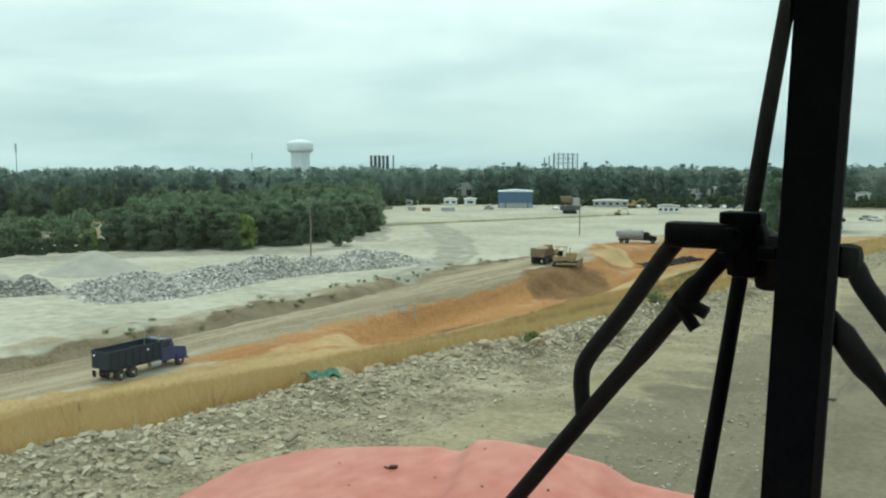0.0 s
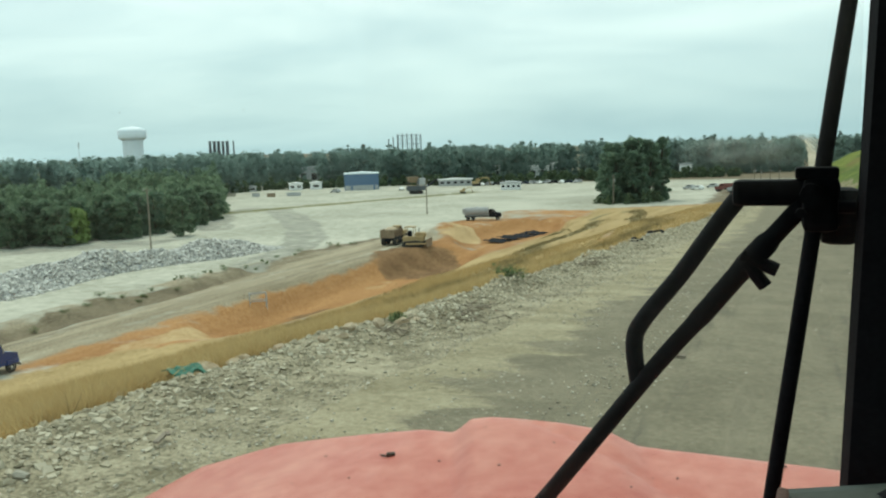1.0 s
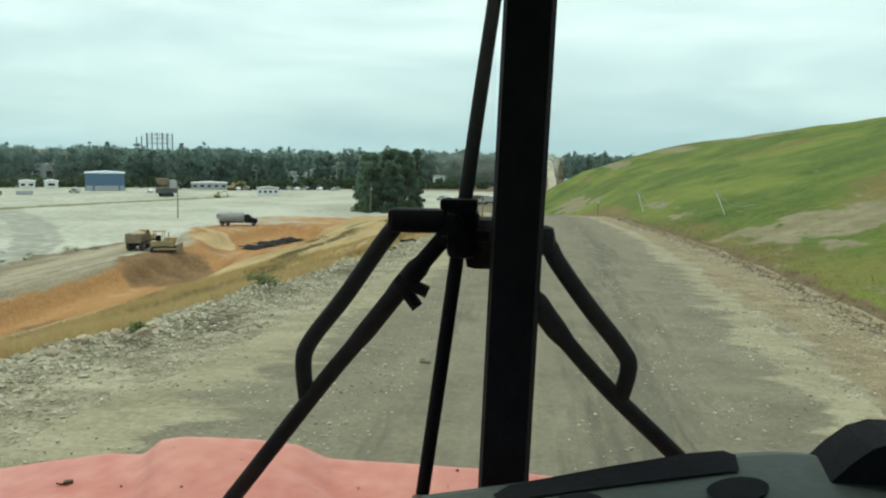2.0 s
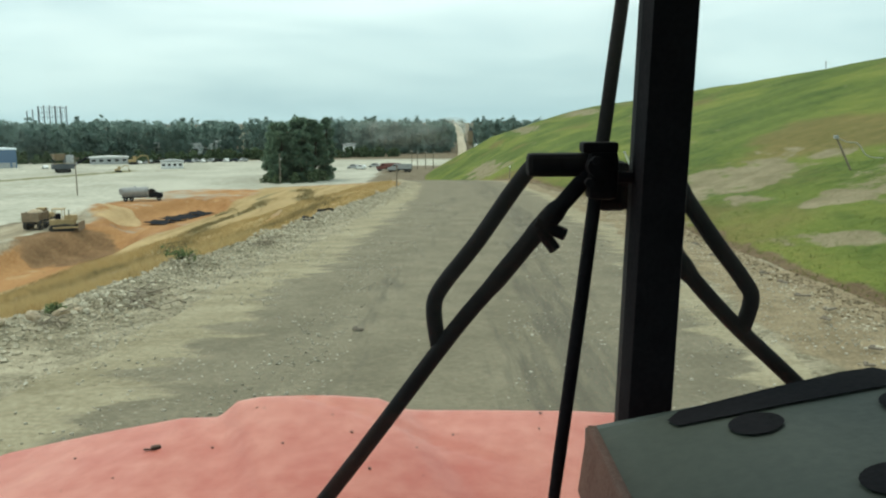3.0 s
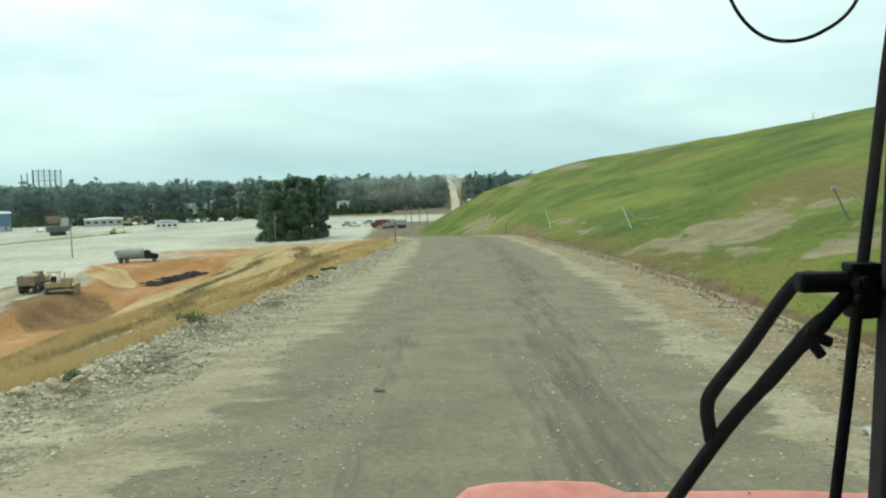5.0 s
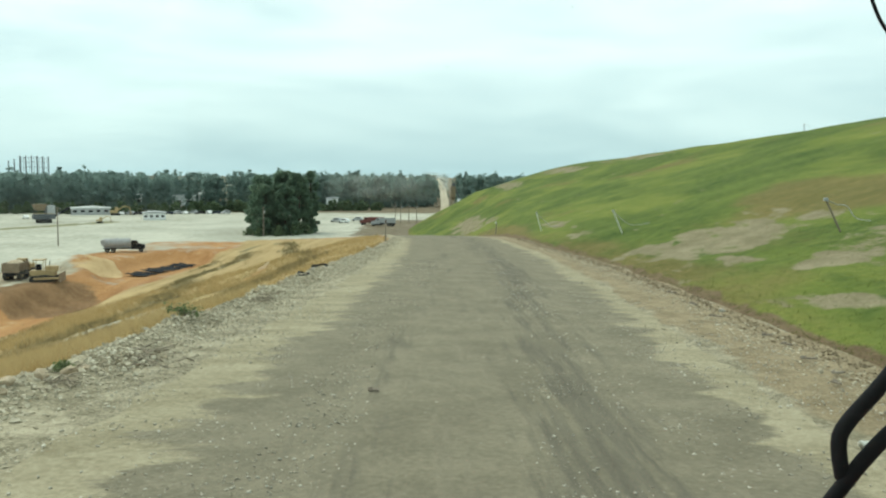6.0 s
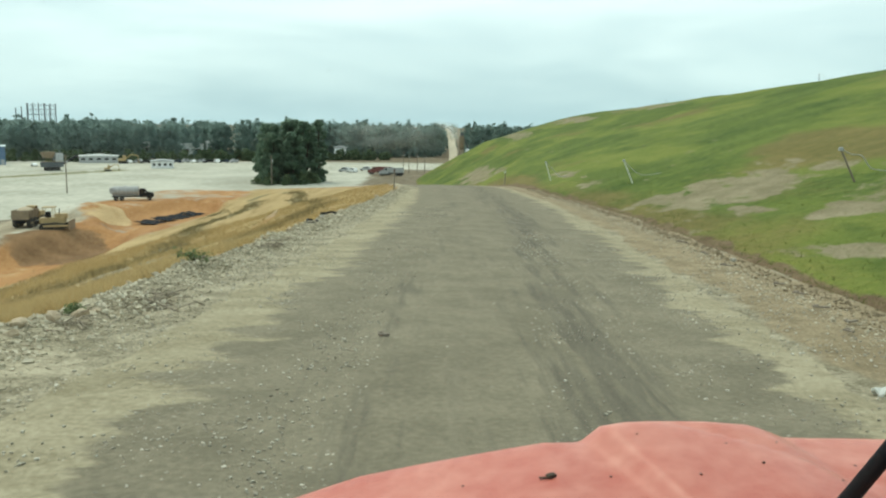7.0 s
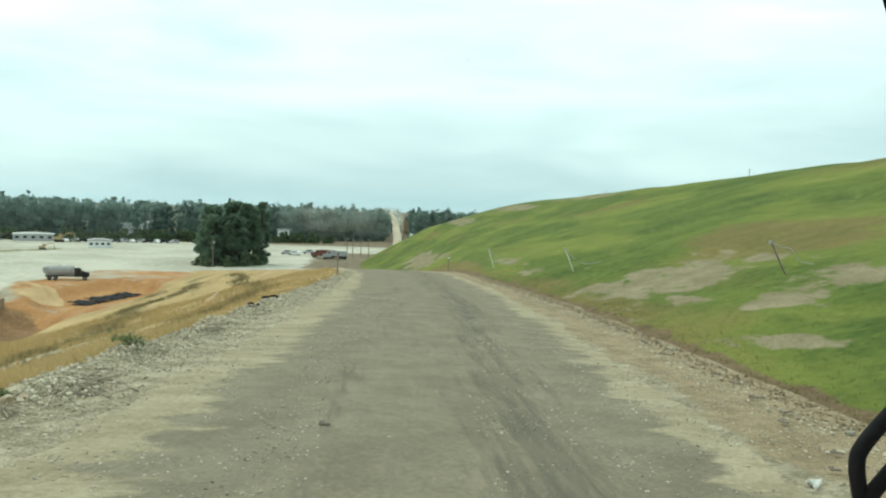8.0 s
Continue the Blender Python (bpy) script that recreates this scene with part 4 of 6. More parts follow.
def tree_parts(owner, height, spread, seed, material, lobes=16, per=70, size=0.5, base=0.18, pine=False, lump=1.0):
    r = np.random.default_rng(seed)
    lean = r.normal(size=2) * 0.02 * height
    bm = tube([(0, 0, -0.3), (lean[0] * 0.3, lean[1] * 0.3, height * 0.3), (lean[0], lean[1], height * 0.62), (lean[0] * 1.2, lean[1] * 1.2, height * 0.9)], [0.022 * height, 0.016 * height, 0.009 * height, 0.003 * height], 8)
    cs, rs = crown_lobes(height, spread, height * base, lobes, r, pine, lump)
    for c in cs[:7]:
        h = max(height * 0.2, c[2] - 0.22 * height)
        tube([(lean[0] * 0.5, lean[1] * 0.5, h), (c[0] * 0.55, c[1] * 0.55, (h + c[2]) / 2 + 0.2), c], [0.008 * height, 0.005 * height, 0.002 * height], 5, bm=bm)
    part("trunk", bm, M_BARK, owner, "", True)
    v, f = leaf_cards(cs, rs, per, size, r)
    cv, cf = leaf_cores(cs, rs, r)
    v, f = np.concatenate([v, cv]), np.concatenate([f, cf + len(v)])
    crown = mesh_np("crown", v, f, material)
    crown.parent = owner
    return owner


def woods(name, label, spots, material, seed, per_tree=110, size=1.1, pines=0.5):
    """A stand of far trees as one uncounted mass. spots: x, y, ground, height, spread."""
    r = np.random.default_rng(seed)
    vs, fs, k = [], [], 0
    for x, y, g, h, w in spots:
        pine = r.random() < pines
        cs, rs = crown_lobes(h, w, h * 0.02, 15, r, pine, 0.78)
        mid = [(0, 0, h * k) for k in (0.16, 0.42, 0.68)]
        mid_r = [(w * q, w * q, h * 0.2) for q in (0.56, 0.58, 0.36)]
        v, f = leaf_cards(cs + mid * 2, rs + mid_r * 2, per_tree // 21, size, r)
        cv, cf = leaf_cores(cs[:3] + mid, rs[:3] + [tuple(0.86 * q for q in m3) for m3 in mid_r], r)
        v, f = np.concatenate([v, cv]), np.concatenate([f, cf + len(v)])
        vs.append(v + np.array([x, y, g]))
        fs.append(f + k)
        k += len(v)
    ob = mesh_np(name, np.concatenate(vs), np.concatenate(fs), material)
    return tagged(ob, label, "woods", kind="stuff")


def at_bearing(az, d):
    a = radians(az)
    return -d * math.sin(a), d * math.cos(a)


# far treeline round the horizon; its leaf colour carries the distance haze
spots = []
for i in range(1000):
    az = rng.uniform(-16, 66)
    near = np.interp(az, [-16, -3, 0, 6, 12, 20, 26, 34, 38, 45, 66], [560, 560, 470, 440, 430, 415, 425, 440, 400, 330, 330])
    d = near + 230 * rng.random() ** 1.7
    x, y = at_bearing(az, d)
    if abs(x - 0.0236 * y) < 7.5 and y < 640:
        continue
    h = 18.4 + 1.0 * float(waves(x, y, 16.0, 2.0)) + 2.0 * rng.random()
    tall = rng.random() < 0.05 and az < 36
    spots.append((x, y, PLAIN - 0.3, h + (3.4 if tall else 0), 3.4 if tall else 4.8 + 3.0 * rng.random()))
woods("far_woods", "mixed pine woods along the horizon, haze in their leaf colour", spots, M_LEAF_HAZED, 11, 378, 0.62, 0.25)
# mid belt of the left-hand wood
spots = []
for i in range(520):
    az = rng.uniform(37.5, 68)
    near = np.interp(az, [37.5, 40, 47, 55, 61, 68], [262, 225, 215, 225, 222, 222])
    d = near + 150 * rng.random()
    x, y = at_bearing(az, d)
    h = np.interp(d, [215, 250, 300, 390], [9.6, 11.2, 13.0, 15.5]) * rng.uniform(0.70, 1.10) * (0.55 if az > 54 and d < 320 else 1.0)
    if az > 54 and d < 320 and waves(x, y, 11.0, 3.0) > -0.15:
        continue
    spots.append((x, y, PLAIN - 0.3, h, 3.0 + 1.7 * rng.random()))
woods("mid_woods", "dense green broadleaf wood beside the stone yard", spots, M_LEAF, 12, 420, 0.42, 0.2)

# low scrub before the far woods
spots = []
for i in range(260):
    az = rng.uniform(3, 38.5)
    d = np.interp(az, [3, 12, 20, 26, 34, 38], [425, 414, 403, 416, 424, 400]) + rng.uniform(0, 10)
    if az < 26 and d < 412 and 20.5 < az < 23:
        continue
    x, y = at_bearing(az, d)
    spots.append((x, y, PLAIN - 0.3, rng.uniform(3.2, 6.4), rng.uniform(1.8, 3.0)))
woods("far_scrub", "low green scrub along the edge of the yard", spots, M_LEAF_SCRUB, 13, 110, 0.6)

# edge trees: one of each kind, then copies
protos = []
for k, (h, w, m) in enumerate(((10.2, 3.2, M_LEAF), (8.4, 2.8, M_LEAF), (11.0, 3.1, M_LEAF_DARK), (5.6, 2.4, M_LEAF), (4.6, 2.2, M_LEAF_LIGHT))):
    x, y = at_bearing(40 + 4 * k, 205 + 3 * k)
    protos.append(tree_parts(thing("tree", pose(x, y, PLAIN - 0.2), "green broadleaf tree at the wood's edge", "tree", "trees at the wood edge"), h, w, 30 + k, m, 30, 60, 0.36, 0.0, False, 0.85))
for i in range(60):
    az = 37.6 + 27 * i / 60 + rng.uniform(-0.2, 0.2)
    d = np.interp(az, [37, 38.5, 40.3, 43, 47, 55, 62, 66], [250, 240, 214, 206, 200, 203, 200, 200]) + rng.uniform(-1, 9)
    x, y = at_bearing(az, d)
    k = int(rng.choice(3 if az < 52 else 5, p=[0.4, 0.3, 0.3] if az < 52 else [0.12, 0.22, 0.1, 0.4, 0.16]))
    s = rng.uniform(0.85, 1.12) * (0.72 if az > 55 else 1.0)
    if az > 55:
        k = 3 + int(rng.random() < 0.3)
    ob = copy_thing(protos[k], pose(x, y, PLAIN - 0.2, 0, 0, rng.uniform(0, 360)))
    ob.scale = (s, s, s * rng.uniform(0.9, 1.08))

copy_thing(protos[4], pose(-146.5, 139.5, PLAIN - 0.2, 0, 0, 40)).scale = (1.5, 1.5, 1.75)

# the clump of oaks beyond the embankment
for k, (x, y, h, w) in enumerate(((-51, 262, 19.0, 5.2), (-46, 268, 20.5, 5.4), (-40, 262, 20.0, 5.0), (-54, 270, 17.5, 4.6), (-43, 256, 17.0, 4.8), (-36.5, 266, 20.9, 3.4), (-49, 256, 16.0, 4.6))):
    g = float(ground_z(x, y))
    tree_parts(thing("oak_tree", pose(x, y, g - 0.2, 0, 0, 60 * k), "dense dark green oak in a clump below the embankment", "tree", "oak clump"), h, w, 60 + k, M_LEAF_DARK, 80, 100, 0.36, 0.0, False, 0.72)

spots = []
for i in range(46):
    a = rng.uniform(0, 2 * math.pi)
    x, y = -46 + 9.0 * math.cos(a) * rng.uniform(0.6, 1.05), 260 + 9.0 * math.sin(a) * rng.uniform(0.6, 1.05)
    spots.append((x, y, float(ground_z(x, y)) - 0.4, rng.uniform(2.2, 4.6), rng.uniform(1.4, 2.4)))
woods("oak_scrub", "low green scrub round the foot of the oaks", spots, M_LEAF_SCRUB, 14, 160, 0.36, 0.0)

# ---------------------------------------------------------------- vehicles and machines
def wheel_part(owner, x, y, r, w, rim=M_RIM, lift=0.0):
    """Tyre with a dished rim, axle along x."""
    m = pose(x, y, r + lift, 0, 90, 0)
    tyre = part("wheel", spin([(r * 0.55, -w / 2), (r * 0.93, -w / 2), (r, -w * 0.32), (r, w * 0.32), (r * 0.93, w / 2), (r * 0.55, w / 2)], 20, m=m), M_TYRE, owner)
    part("rim", spin([(r * 0.15, -w * 0.52), (r * 0.5, -w * 0.40), (r * 0.57, -w * 0.53), (r * 0.57, w * 0.53), (r * 0.5, w * 0.40), (r * 0.15, w * 0.52)], 16, m=m), rim, tyre)
    return tyre


def on_ground(x, y, rz, up=0.0):
    return pose(x, y, float(ground_z(x, y)) + up, 0, 0, rz)


def open_body(length, width, z0, z1, flare=0.1, wall=0.09):
    """A tipper body: floor and four walls, open above. Its middle lies at y = 0."""
    bm = bmesh.new()
    w0, w1, h = width / 2 - flare, width / 2, length / 2
    box((2 * w0, length - 0.1, 0.12), (0, 0, z0 + 0.06), bm=bm)
    for s in (-1, 1):
        a = [bm.verts.new(c) for c in ((s * w0, -h, z0), (s * w0, h, z0), (s * w1, h, z1), (s * w1, -h, z1))]
        b = [bm.verts.new((v.co.x - s * wall, v.co.y, v.co.z)) for v in a]
        for i in range(4):
            bm.faces.new((a[i], a[(i + 1) % 4], b[(i + 1) % 4], b[i]))
        bm.faces.new(a)
        bm.faces.new(b)
    for y in (-h, h):
        box((2 * w1 - 0.16, 0.08, z1 - z0), (0, y, (z0 + z1) / 2), bm=bm)
    return bm


def bonnet_cab(owner, y0, paint, z0=0.75, top=2.85, width=2.3):
    """A conventional cab: bonnet, roof, windscreen and windows; y0 is the cab's rear."""
    side = [(y0, z0), (y0 + 3.05, z0), (y0 + 3.2, z0 + 0.35), (y0 + 3.1, z0 + 0.95), (y0 + 1.62, z0 + 1.22), (y0 + 1.25, top - 0.1), (y0 + 1.05, top), (y0 + 0.1, top), (y0, top - 0.12)]
    bm = bmesh.new()
    a = [bm.verts.new((-width / 2, y, h)) for y, h in side]
    b = [bm.verts.new((width / 2, y, h)) for y, h in side]
    n = len(side)
    for i in range(n):
        bm.faces.new((a[i], b[i], b[(i + 1) % n], a[(i + 1) % n]))
    bm.faces.new(a)
    bm.faces.new(b)
    bmesh.ops.bevel(bm, geom=list(bm.edges), offset=0.06, segments=2, affect="EDGES")
    cab = part("cab", bm, paint, owner)
    part("windscreen", box((width - 0.3, 0.03, 0.62), (0, y0 + 1.46, top - 0.47), 0.01, Matrix.Rotation(-0.42, 3, "X")), M_GLASS, cab)
    for s in (-1, 1):
        part("side_window", box((0.03, 0.78, 0.55), (s * (width / 2 + 0.005), y0 + 0.66, top - 0.46), 0.01), M_GLASS, cab)
        part("mirror", box((0.12, 0.06, 0.45), (s * (width / 2 + 0.22), y0 + 1.35, top - 0.65), 0.02), M_RIM, cab)
        part("headlight", box((0.30, 0.06, 0.18), (s * (width / 2 - 0.28), y0 + 3.17, z0 + 0.48), 0.02), M_WHITE, cab)
        part("exhaust_stack", tube([(s * 1.0, y0 - 0.12, z0 + 0.3), (s * 1.0, y0 - 0.12, top + 0.5)], 0.07, 8), M_RIM, cab)
        part("fender", slab([(-0.22, 0.35), (-0.22, 0.72), (0.22, 0.72), (0.22, 0.35)], y0 + 1.75, y0 + 3.0), paint, cab).location = (s * (width / 2 - 0.05), 0, 0.45)
    part("bumper", box((width, 0.14, 0.3), (0, y0 + 3.3, 0.6), 0.03), M_RIM, cab)
    part("grille", box((1.0, 0.04, 0.7), (0, y0 + 3.18, z0 + 0.45), 0.02), M_RIM, cab)
    return cab


def dump_truck(m, label):
    ob = thing("dump_truck", m, label, "truck")
    part("chassis", box((0.9, 8.6, 0.3), (0, 0, 0.92), 0.03), M_BLACK, ob)
    bm = open_body(5.7, 2.5, 1.15, 2.75, 0.06)
    bmesh.ops.translate(bm, vec=(0, -1.5, 0), verts=bm.verts)
    body = part("tipper_body", bm, M_BLUE, ob, "dark navy open tipper body")
    for s in (-1, 1):
        for k in range(8):
            part("rib", box((0.07, 0.10, 1.5), (s * 1.25, -4.2 + 0.78 * k, 1.95), 0.015), M_BLUE, body)
        part("top_rail", box((0.14, 5.75, 0.14), (s * 1.22, -1.5, 2.76), 0.03), M_BLUE, body)
        part("side_mark", box((0.012, 0.22, 0.16), (s * 1.292, -0.2, 2.32)), M_WHITE, body)
        part("mud_flap", box((0.5, 0.03, 0.6), (s * 0.9, -4.45, 0.65), 0.01), M_TRIM, ob)
    part("tailgate", box((2.4, 0.08, 1.5), (0, -4.40, 1.95), 0.02), M_BLUE, body)
    part("tail_mark", box((0.25, 0.012, 0.2), (-0.85, -4.447, 2.35)), M_WHITE, body)
    part("bulkhead", box((2.4, 0.35, 0.10), (0, 1.5, 2.85), 0.02), M_BLUE, body)
    bonnet_cab(ob, 1.45, M_CABBLUE)
    part("fuel_tank", spin([(0.30, -0.6), (0.33, -0.55), (0.33, 0.55), (0.30, 0.6)], 16, m=pose(1.0, 0.75, 0.72, 90, 0, 0)), M_RIM, ob)
    for s in (-1, 1):
        wheel_part(ob, s * 1.05, 3.7, 0.52, 0.32, M_WHITE)
        for y in (-1.9, -3.25):
            wheel_part(ob, s * 0.98, y, 0.52, 0.56, M_WHITE)
    return ob


dump_truck(on_ground(-65.6, 49.4, 3), "dark navy dump truck with bright blue cab on lower road")


def water_truck(m):
    ob = thing("tank_truck", m, "dusty grey tank truck with dark cab on the clay", "truck")
    part("chassis", box((0.9, 9.0, 0.3), (0, 0, 0.95), 0.03), M_BLACK, ob)
    tank = part("tank", spin([(0.9, -3.0), (1.12, -2.85), (1.15, -2.6), (1.15, 2.6), (1.12, 2.85), (0.9, 3.0)], 28, m=pose(0, -1.4, 2.2, 90, 0, 0)), M_TANK, ob, "", True)
    for y in (-3.2, -1.4, 0.4):
        part("tank_band", spin([(1.17, -0.05), (1.19, -0.03), (1.19, 0.03), (1.17, 0.05)], 28, m=pose(0, y, 2.2, 90, 0, 0)), M_GREYMETAL, tank)
    part("hatch", spin([(0.3, 0), (0.3, 0.18), (0.25, 0.22)], 14, m=pose(0, -1.4, 3.3)), M_GREYMETAL, tank)
    part("rear_hopper", box((2.2, 0.9, 1.4), (0, -4.5, 2.35), 0.12, Matrix.Rotation(0.2, 3, "X")), M_TANK, ob)
    part("walkway", box((2.2, 6.0, 0.06), (0, -1.4, 1.25), 0.01), M_GREYMETAL, ob)
    bonnet_cab(ob, 1.7, M_BLACK, 0.75, 2.75)
    part("pump", box((1.2, 0.5, 1.5), (0, 1.45, 1.9), 0.06), M_BLACK, ob)
    for s in (-1, 1):
        wheel_part(ob, s * 1.05, 3.9, 0.52, 0.32)
        for y in (-2.3, -3.6):
            wheel_part(ob, s * 0.98, y, 0.52, 0.56)
    return ob


water_truck(on_ground(-72.0, 199.5, -72))


def articulated_hauler(m):
    ob = thing("articulated_hauler", m, "muddy yellow articulated hauler being loaded at the pit", "truck")
    bm = open_body(4.6, 3.1, 1.5, 3.1, 0.35, 0.12)
    bmesh.ops.translate(bm, vec=(0, -2.2, 0), verts=bm.verts)
    body = part("tipper_body", bm, M_DIRTYBODY, ob, "mud-caked steel tipper body")
    heap = spin([(1.6, 0), (1.3, 0.35), (0.8, 0.62), (0.25, 0.72)], 14)
    bmesh.ops.scale(heap, vec=(0.85, 1.25, 1), verts=heap.verts)
    bmesh.ops.translate(heap, vec=(0, -2.2, 2.85), verts=heap.verts)
    part("load", heap, M_TAN, body, "heaped tan soil", True)
    for s in (-1, 1):
        for k in range(4):
            part("rib", box((0.10, 0.14, 1.5), (s * 1.45, -4.1 + 1.25 * k, 2.3), 0.02, Matrix.Rotation(0.2 * s, 3, "Y")), M_DIRTYBODY, body)
    part("frame", box((1.2, 8.6, 0.5), (0, -0.2, 1.15), 0.05), M_BLACK, ob)
    cab = part("cab", box((1.5, 1.5, 1.7), (-0.2, 1.3, 2.65), 0.10), M_YELLOW, ob)
    part("windscreen", box((1.25, 0.03, 0.9), (-0.2, 2.06, 2.95), 0.01), M_GLASS, cab)
    for s in (-1, 1):
        part("side_window", box((0.03, 1.1, 0.85), (-0.2 + s * 0.76, 1.3, 2.95), 0.01), M_GLASS, cab)
    part("bonnet", box((2.0, 2.0, 1.0), (0, 3.0, 1.95), 0.14), M_YELLOW, ob)
    part("bumper", box((2.4, 0.3, 0.6), (0, 4.1, 1.2), 0.05), M_BLACK, ob)
    for s in (-1, 1):
        for y in (2.7, -1.4, -3.3):
            wheel_part(ob, s * 1.2, y, 0.88, 0.68, M_YELLOW)
    return ob


articulated_hauler(on_ground(-72.8, 150.5, 4))


def bulldozer(m):
    ob = thing("bulldozer", m, "dusty yellow crawler dozer working on orange clay", "bulldozer")
    for s in (-1, 1):
        outline = [(-1.9, 0.25), (-1.6, 0.02), (1.6, 0.02), (1.95, 0.3), (1.85, 0.72), (0.5, 0.98), (-1.55, 0.80)]
        bm = bmesh.new()
        a = [bm.verts.new((s * 0.85, y, h)) for y, h in outline]
        b = [bm.verts.new((s * 1.40, y, h)) for y, h in outline]
        for i in range(len(outline)):
            j = (i + 1) % len(outline)
            bm.faces.new((a[i], a[j], b[j], b[i]))
        bm.faces.new(a)
        bm.faces.new(b)
        track = part("track", bm, M_TYRE, ob)
        part("track_frame", box((0.62, 2.4, 0.28), (s * 1.125, 0, 0.48), 0.05), M_YELLOW, track)
        for k in range(14):
            part("track_shoe", box((0.60, 0.16, 0.05), (s * 1.125, -1.55 + 0.24 * k, 0.03 if k % 2 else 0.04), 0.008), M_TYRE, track)
        part("push_arm", box((0.2, 3.0, 0.26), (s * 1.52, 1.1, 0.55), 0.04), M_YELLOW, ob)
        part("post", box((0.10, 0.10, 1.1), (s * 0.7, -1.3, 2.45), 0.02), M_YELLOW, ob)
        part("post", box((0.10, 0.10, 1.1), (s * 0.7, 0.05, 2.45), 0.02), M_YELLOW, ob)
    part("hull", box((1.6, 3.6, 0.8), (0, -0.1, 1.2), 0.10), M_YELLOW, ob)
    part("bonnet", box((1.2, 1.7, 0.75), (0, 1.1, 1.8), 0.10), M_YELLOW, ob)
    part("exhaust_pipe", tube([(0.25, 0.9, 2.1), (0.25, 0.9, 2.9)], 0.06, 8), M_BLACK, ob)
    part("seat", box((0.7, 0.7, 0.9), (0, -0.75, 1.95), 0.12), M_BLACK, ob)
    part("canopy", box((1.75, 1.75, 0.12), (0, -0.62, 3.05), 0.04), M_YELLOW, ob)
    blade = slab([(-1.9, 0.0), (-1.9, 1.25), (1.9, 1.25), (1.9, 0.0)], 2.5, 2.62)
    part("blade", blade, M_DIRTYBODY, ob, "worn steel dozer blade")
    part("ripper", box((1.8, 0.4, 0.5), (0, -2.3, 0.95), 0.06), M_BLACK, ob)
    return ob


bulldozer(on_ground(-66.9, 146.6, -80)).scale = (1.15, 1.15, 1.25)


def excavator(m, label):
    ob = thing("excavator", m, label, "excavator", "yard machines")
    for s in (-1, 1):
        part("track", box((0.6, 3.8, 0.9), (s * 1.1, 0, 0.45), 0.2), M_TYRE, ob)
    part("house", box((2.6, 3.2, 1.1), (0, -0.5, 1.65), 0.12), M_YELLOW, ob)
    cab = part("cab", box((1.0, 1.5, 1.5), (-0.75, 0.6, 2.8), 0.08), M_YELLOW, ob)
    part("cab_window", box((0.9, 0.03, 1.1), (-0.75, 1.36, 2.85), 0.01), M_GLASS, cab)
    part("boom", slab([(-0.2, -0.25), (2.6, 1.9), (5.2, 1.5), (5.2, 1.1), (2.7, 1.4), (0.3, -0.45)], -0.2, 0.2), M_YELLOW, ob).matrix_local = pose(0.3, 0.8, 2.3, 0, 0, 90)
    part("stick", slab([(5.0, 1.6), (5.4, 1.4), (5.9, -1.2), (5.6, -1.25)], -0.15, 0.15), M_YELLOW, ob).matrix_local = pose(0.3, 0.8, 2.3, 0, 0, 90)
    part("bucket", slab([(5.3, -1.1), (6.1, -1.1), (6.2, -1.7), (5.6, -2.0), (5.2, -1.7)], -0.5, 0.5), M_DIRTYBODY, ob).matrix_local = pose(0.3, 0.8, 2.3, 0, 0, 90)
    return ob


excavator(on_ground(-137, 371, -70), "yellow excavator standing before the low pale building")
excavator(on_ground(-121.5, 313.5, -60), "small yellow excavator on the pale stone yard").scale = (0.6, 0.6, 0.6)


def screener(m):
    ob = thing("rock_crusher", m, "brown tracked rock crusher with a hopper in the yard", "machine")
    for s in (-1, 1):
        part("track", box((0.6, 5.0, 0.9), (s * 1.2, 0, 0.45), 0.2), M_TYRE, ob)
    part("frame", box((2.6, 7.5, 1.3), (0, 0, 1.6), 0.1), M_STACK, ob)
    hop = bmesh.new()
    box((3.6, 4.4, 1.7), (0, -1.4, 4.1), bm=hop)
    for v in hop.verts:
        if v.co.z < 4.0:
            v.co.x *= 0.6
            v.co.y = -1.4 + (v.co.y + 1.4) * 0.65
    part("hopper", hop, M_DIRTYBODY, ob)
    part("engine_box", box((2.6, 2.8, 2.3), (0, 2.3, 3.4), 0.1), M_GREYMETAL, ob)
    for sx in (-1.2, 1.2):
        for sy in (-3.0, 0.6):
            part("post", box((0.2, 0.2, 1.6), (sx, sy, 2.9), 0.02), M_STACK, ob)
        part("side_rail", box((0.1, 7.0, 0.12), (sx * 1.1, 0, 2.5), 0.02), M_YELLOW, ob)
    part("conveyor", box((1.0, 7.0, 0.5), (0, 6.0, 2.6), 0.05, Matrix.Rotation(0.38, 3, "X")), M_BLACK, ob)
    return ob


screener(on_ground(-141.5, 312, -50)).scale = (1.1, 1.0, 1.4)


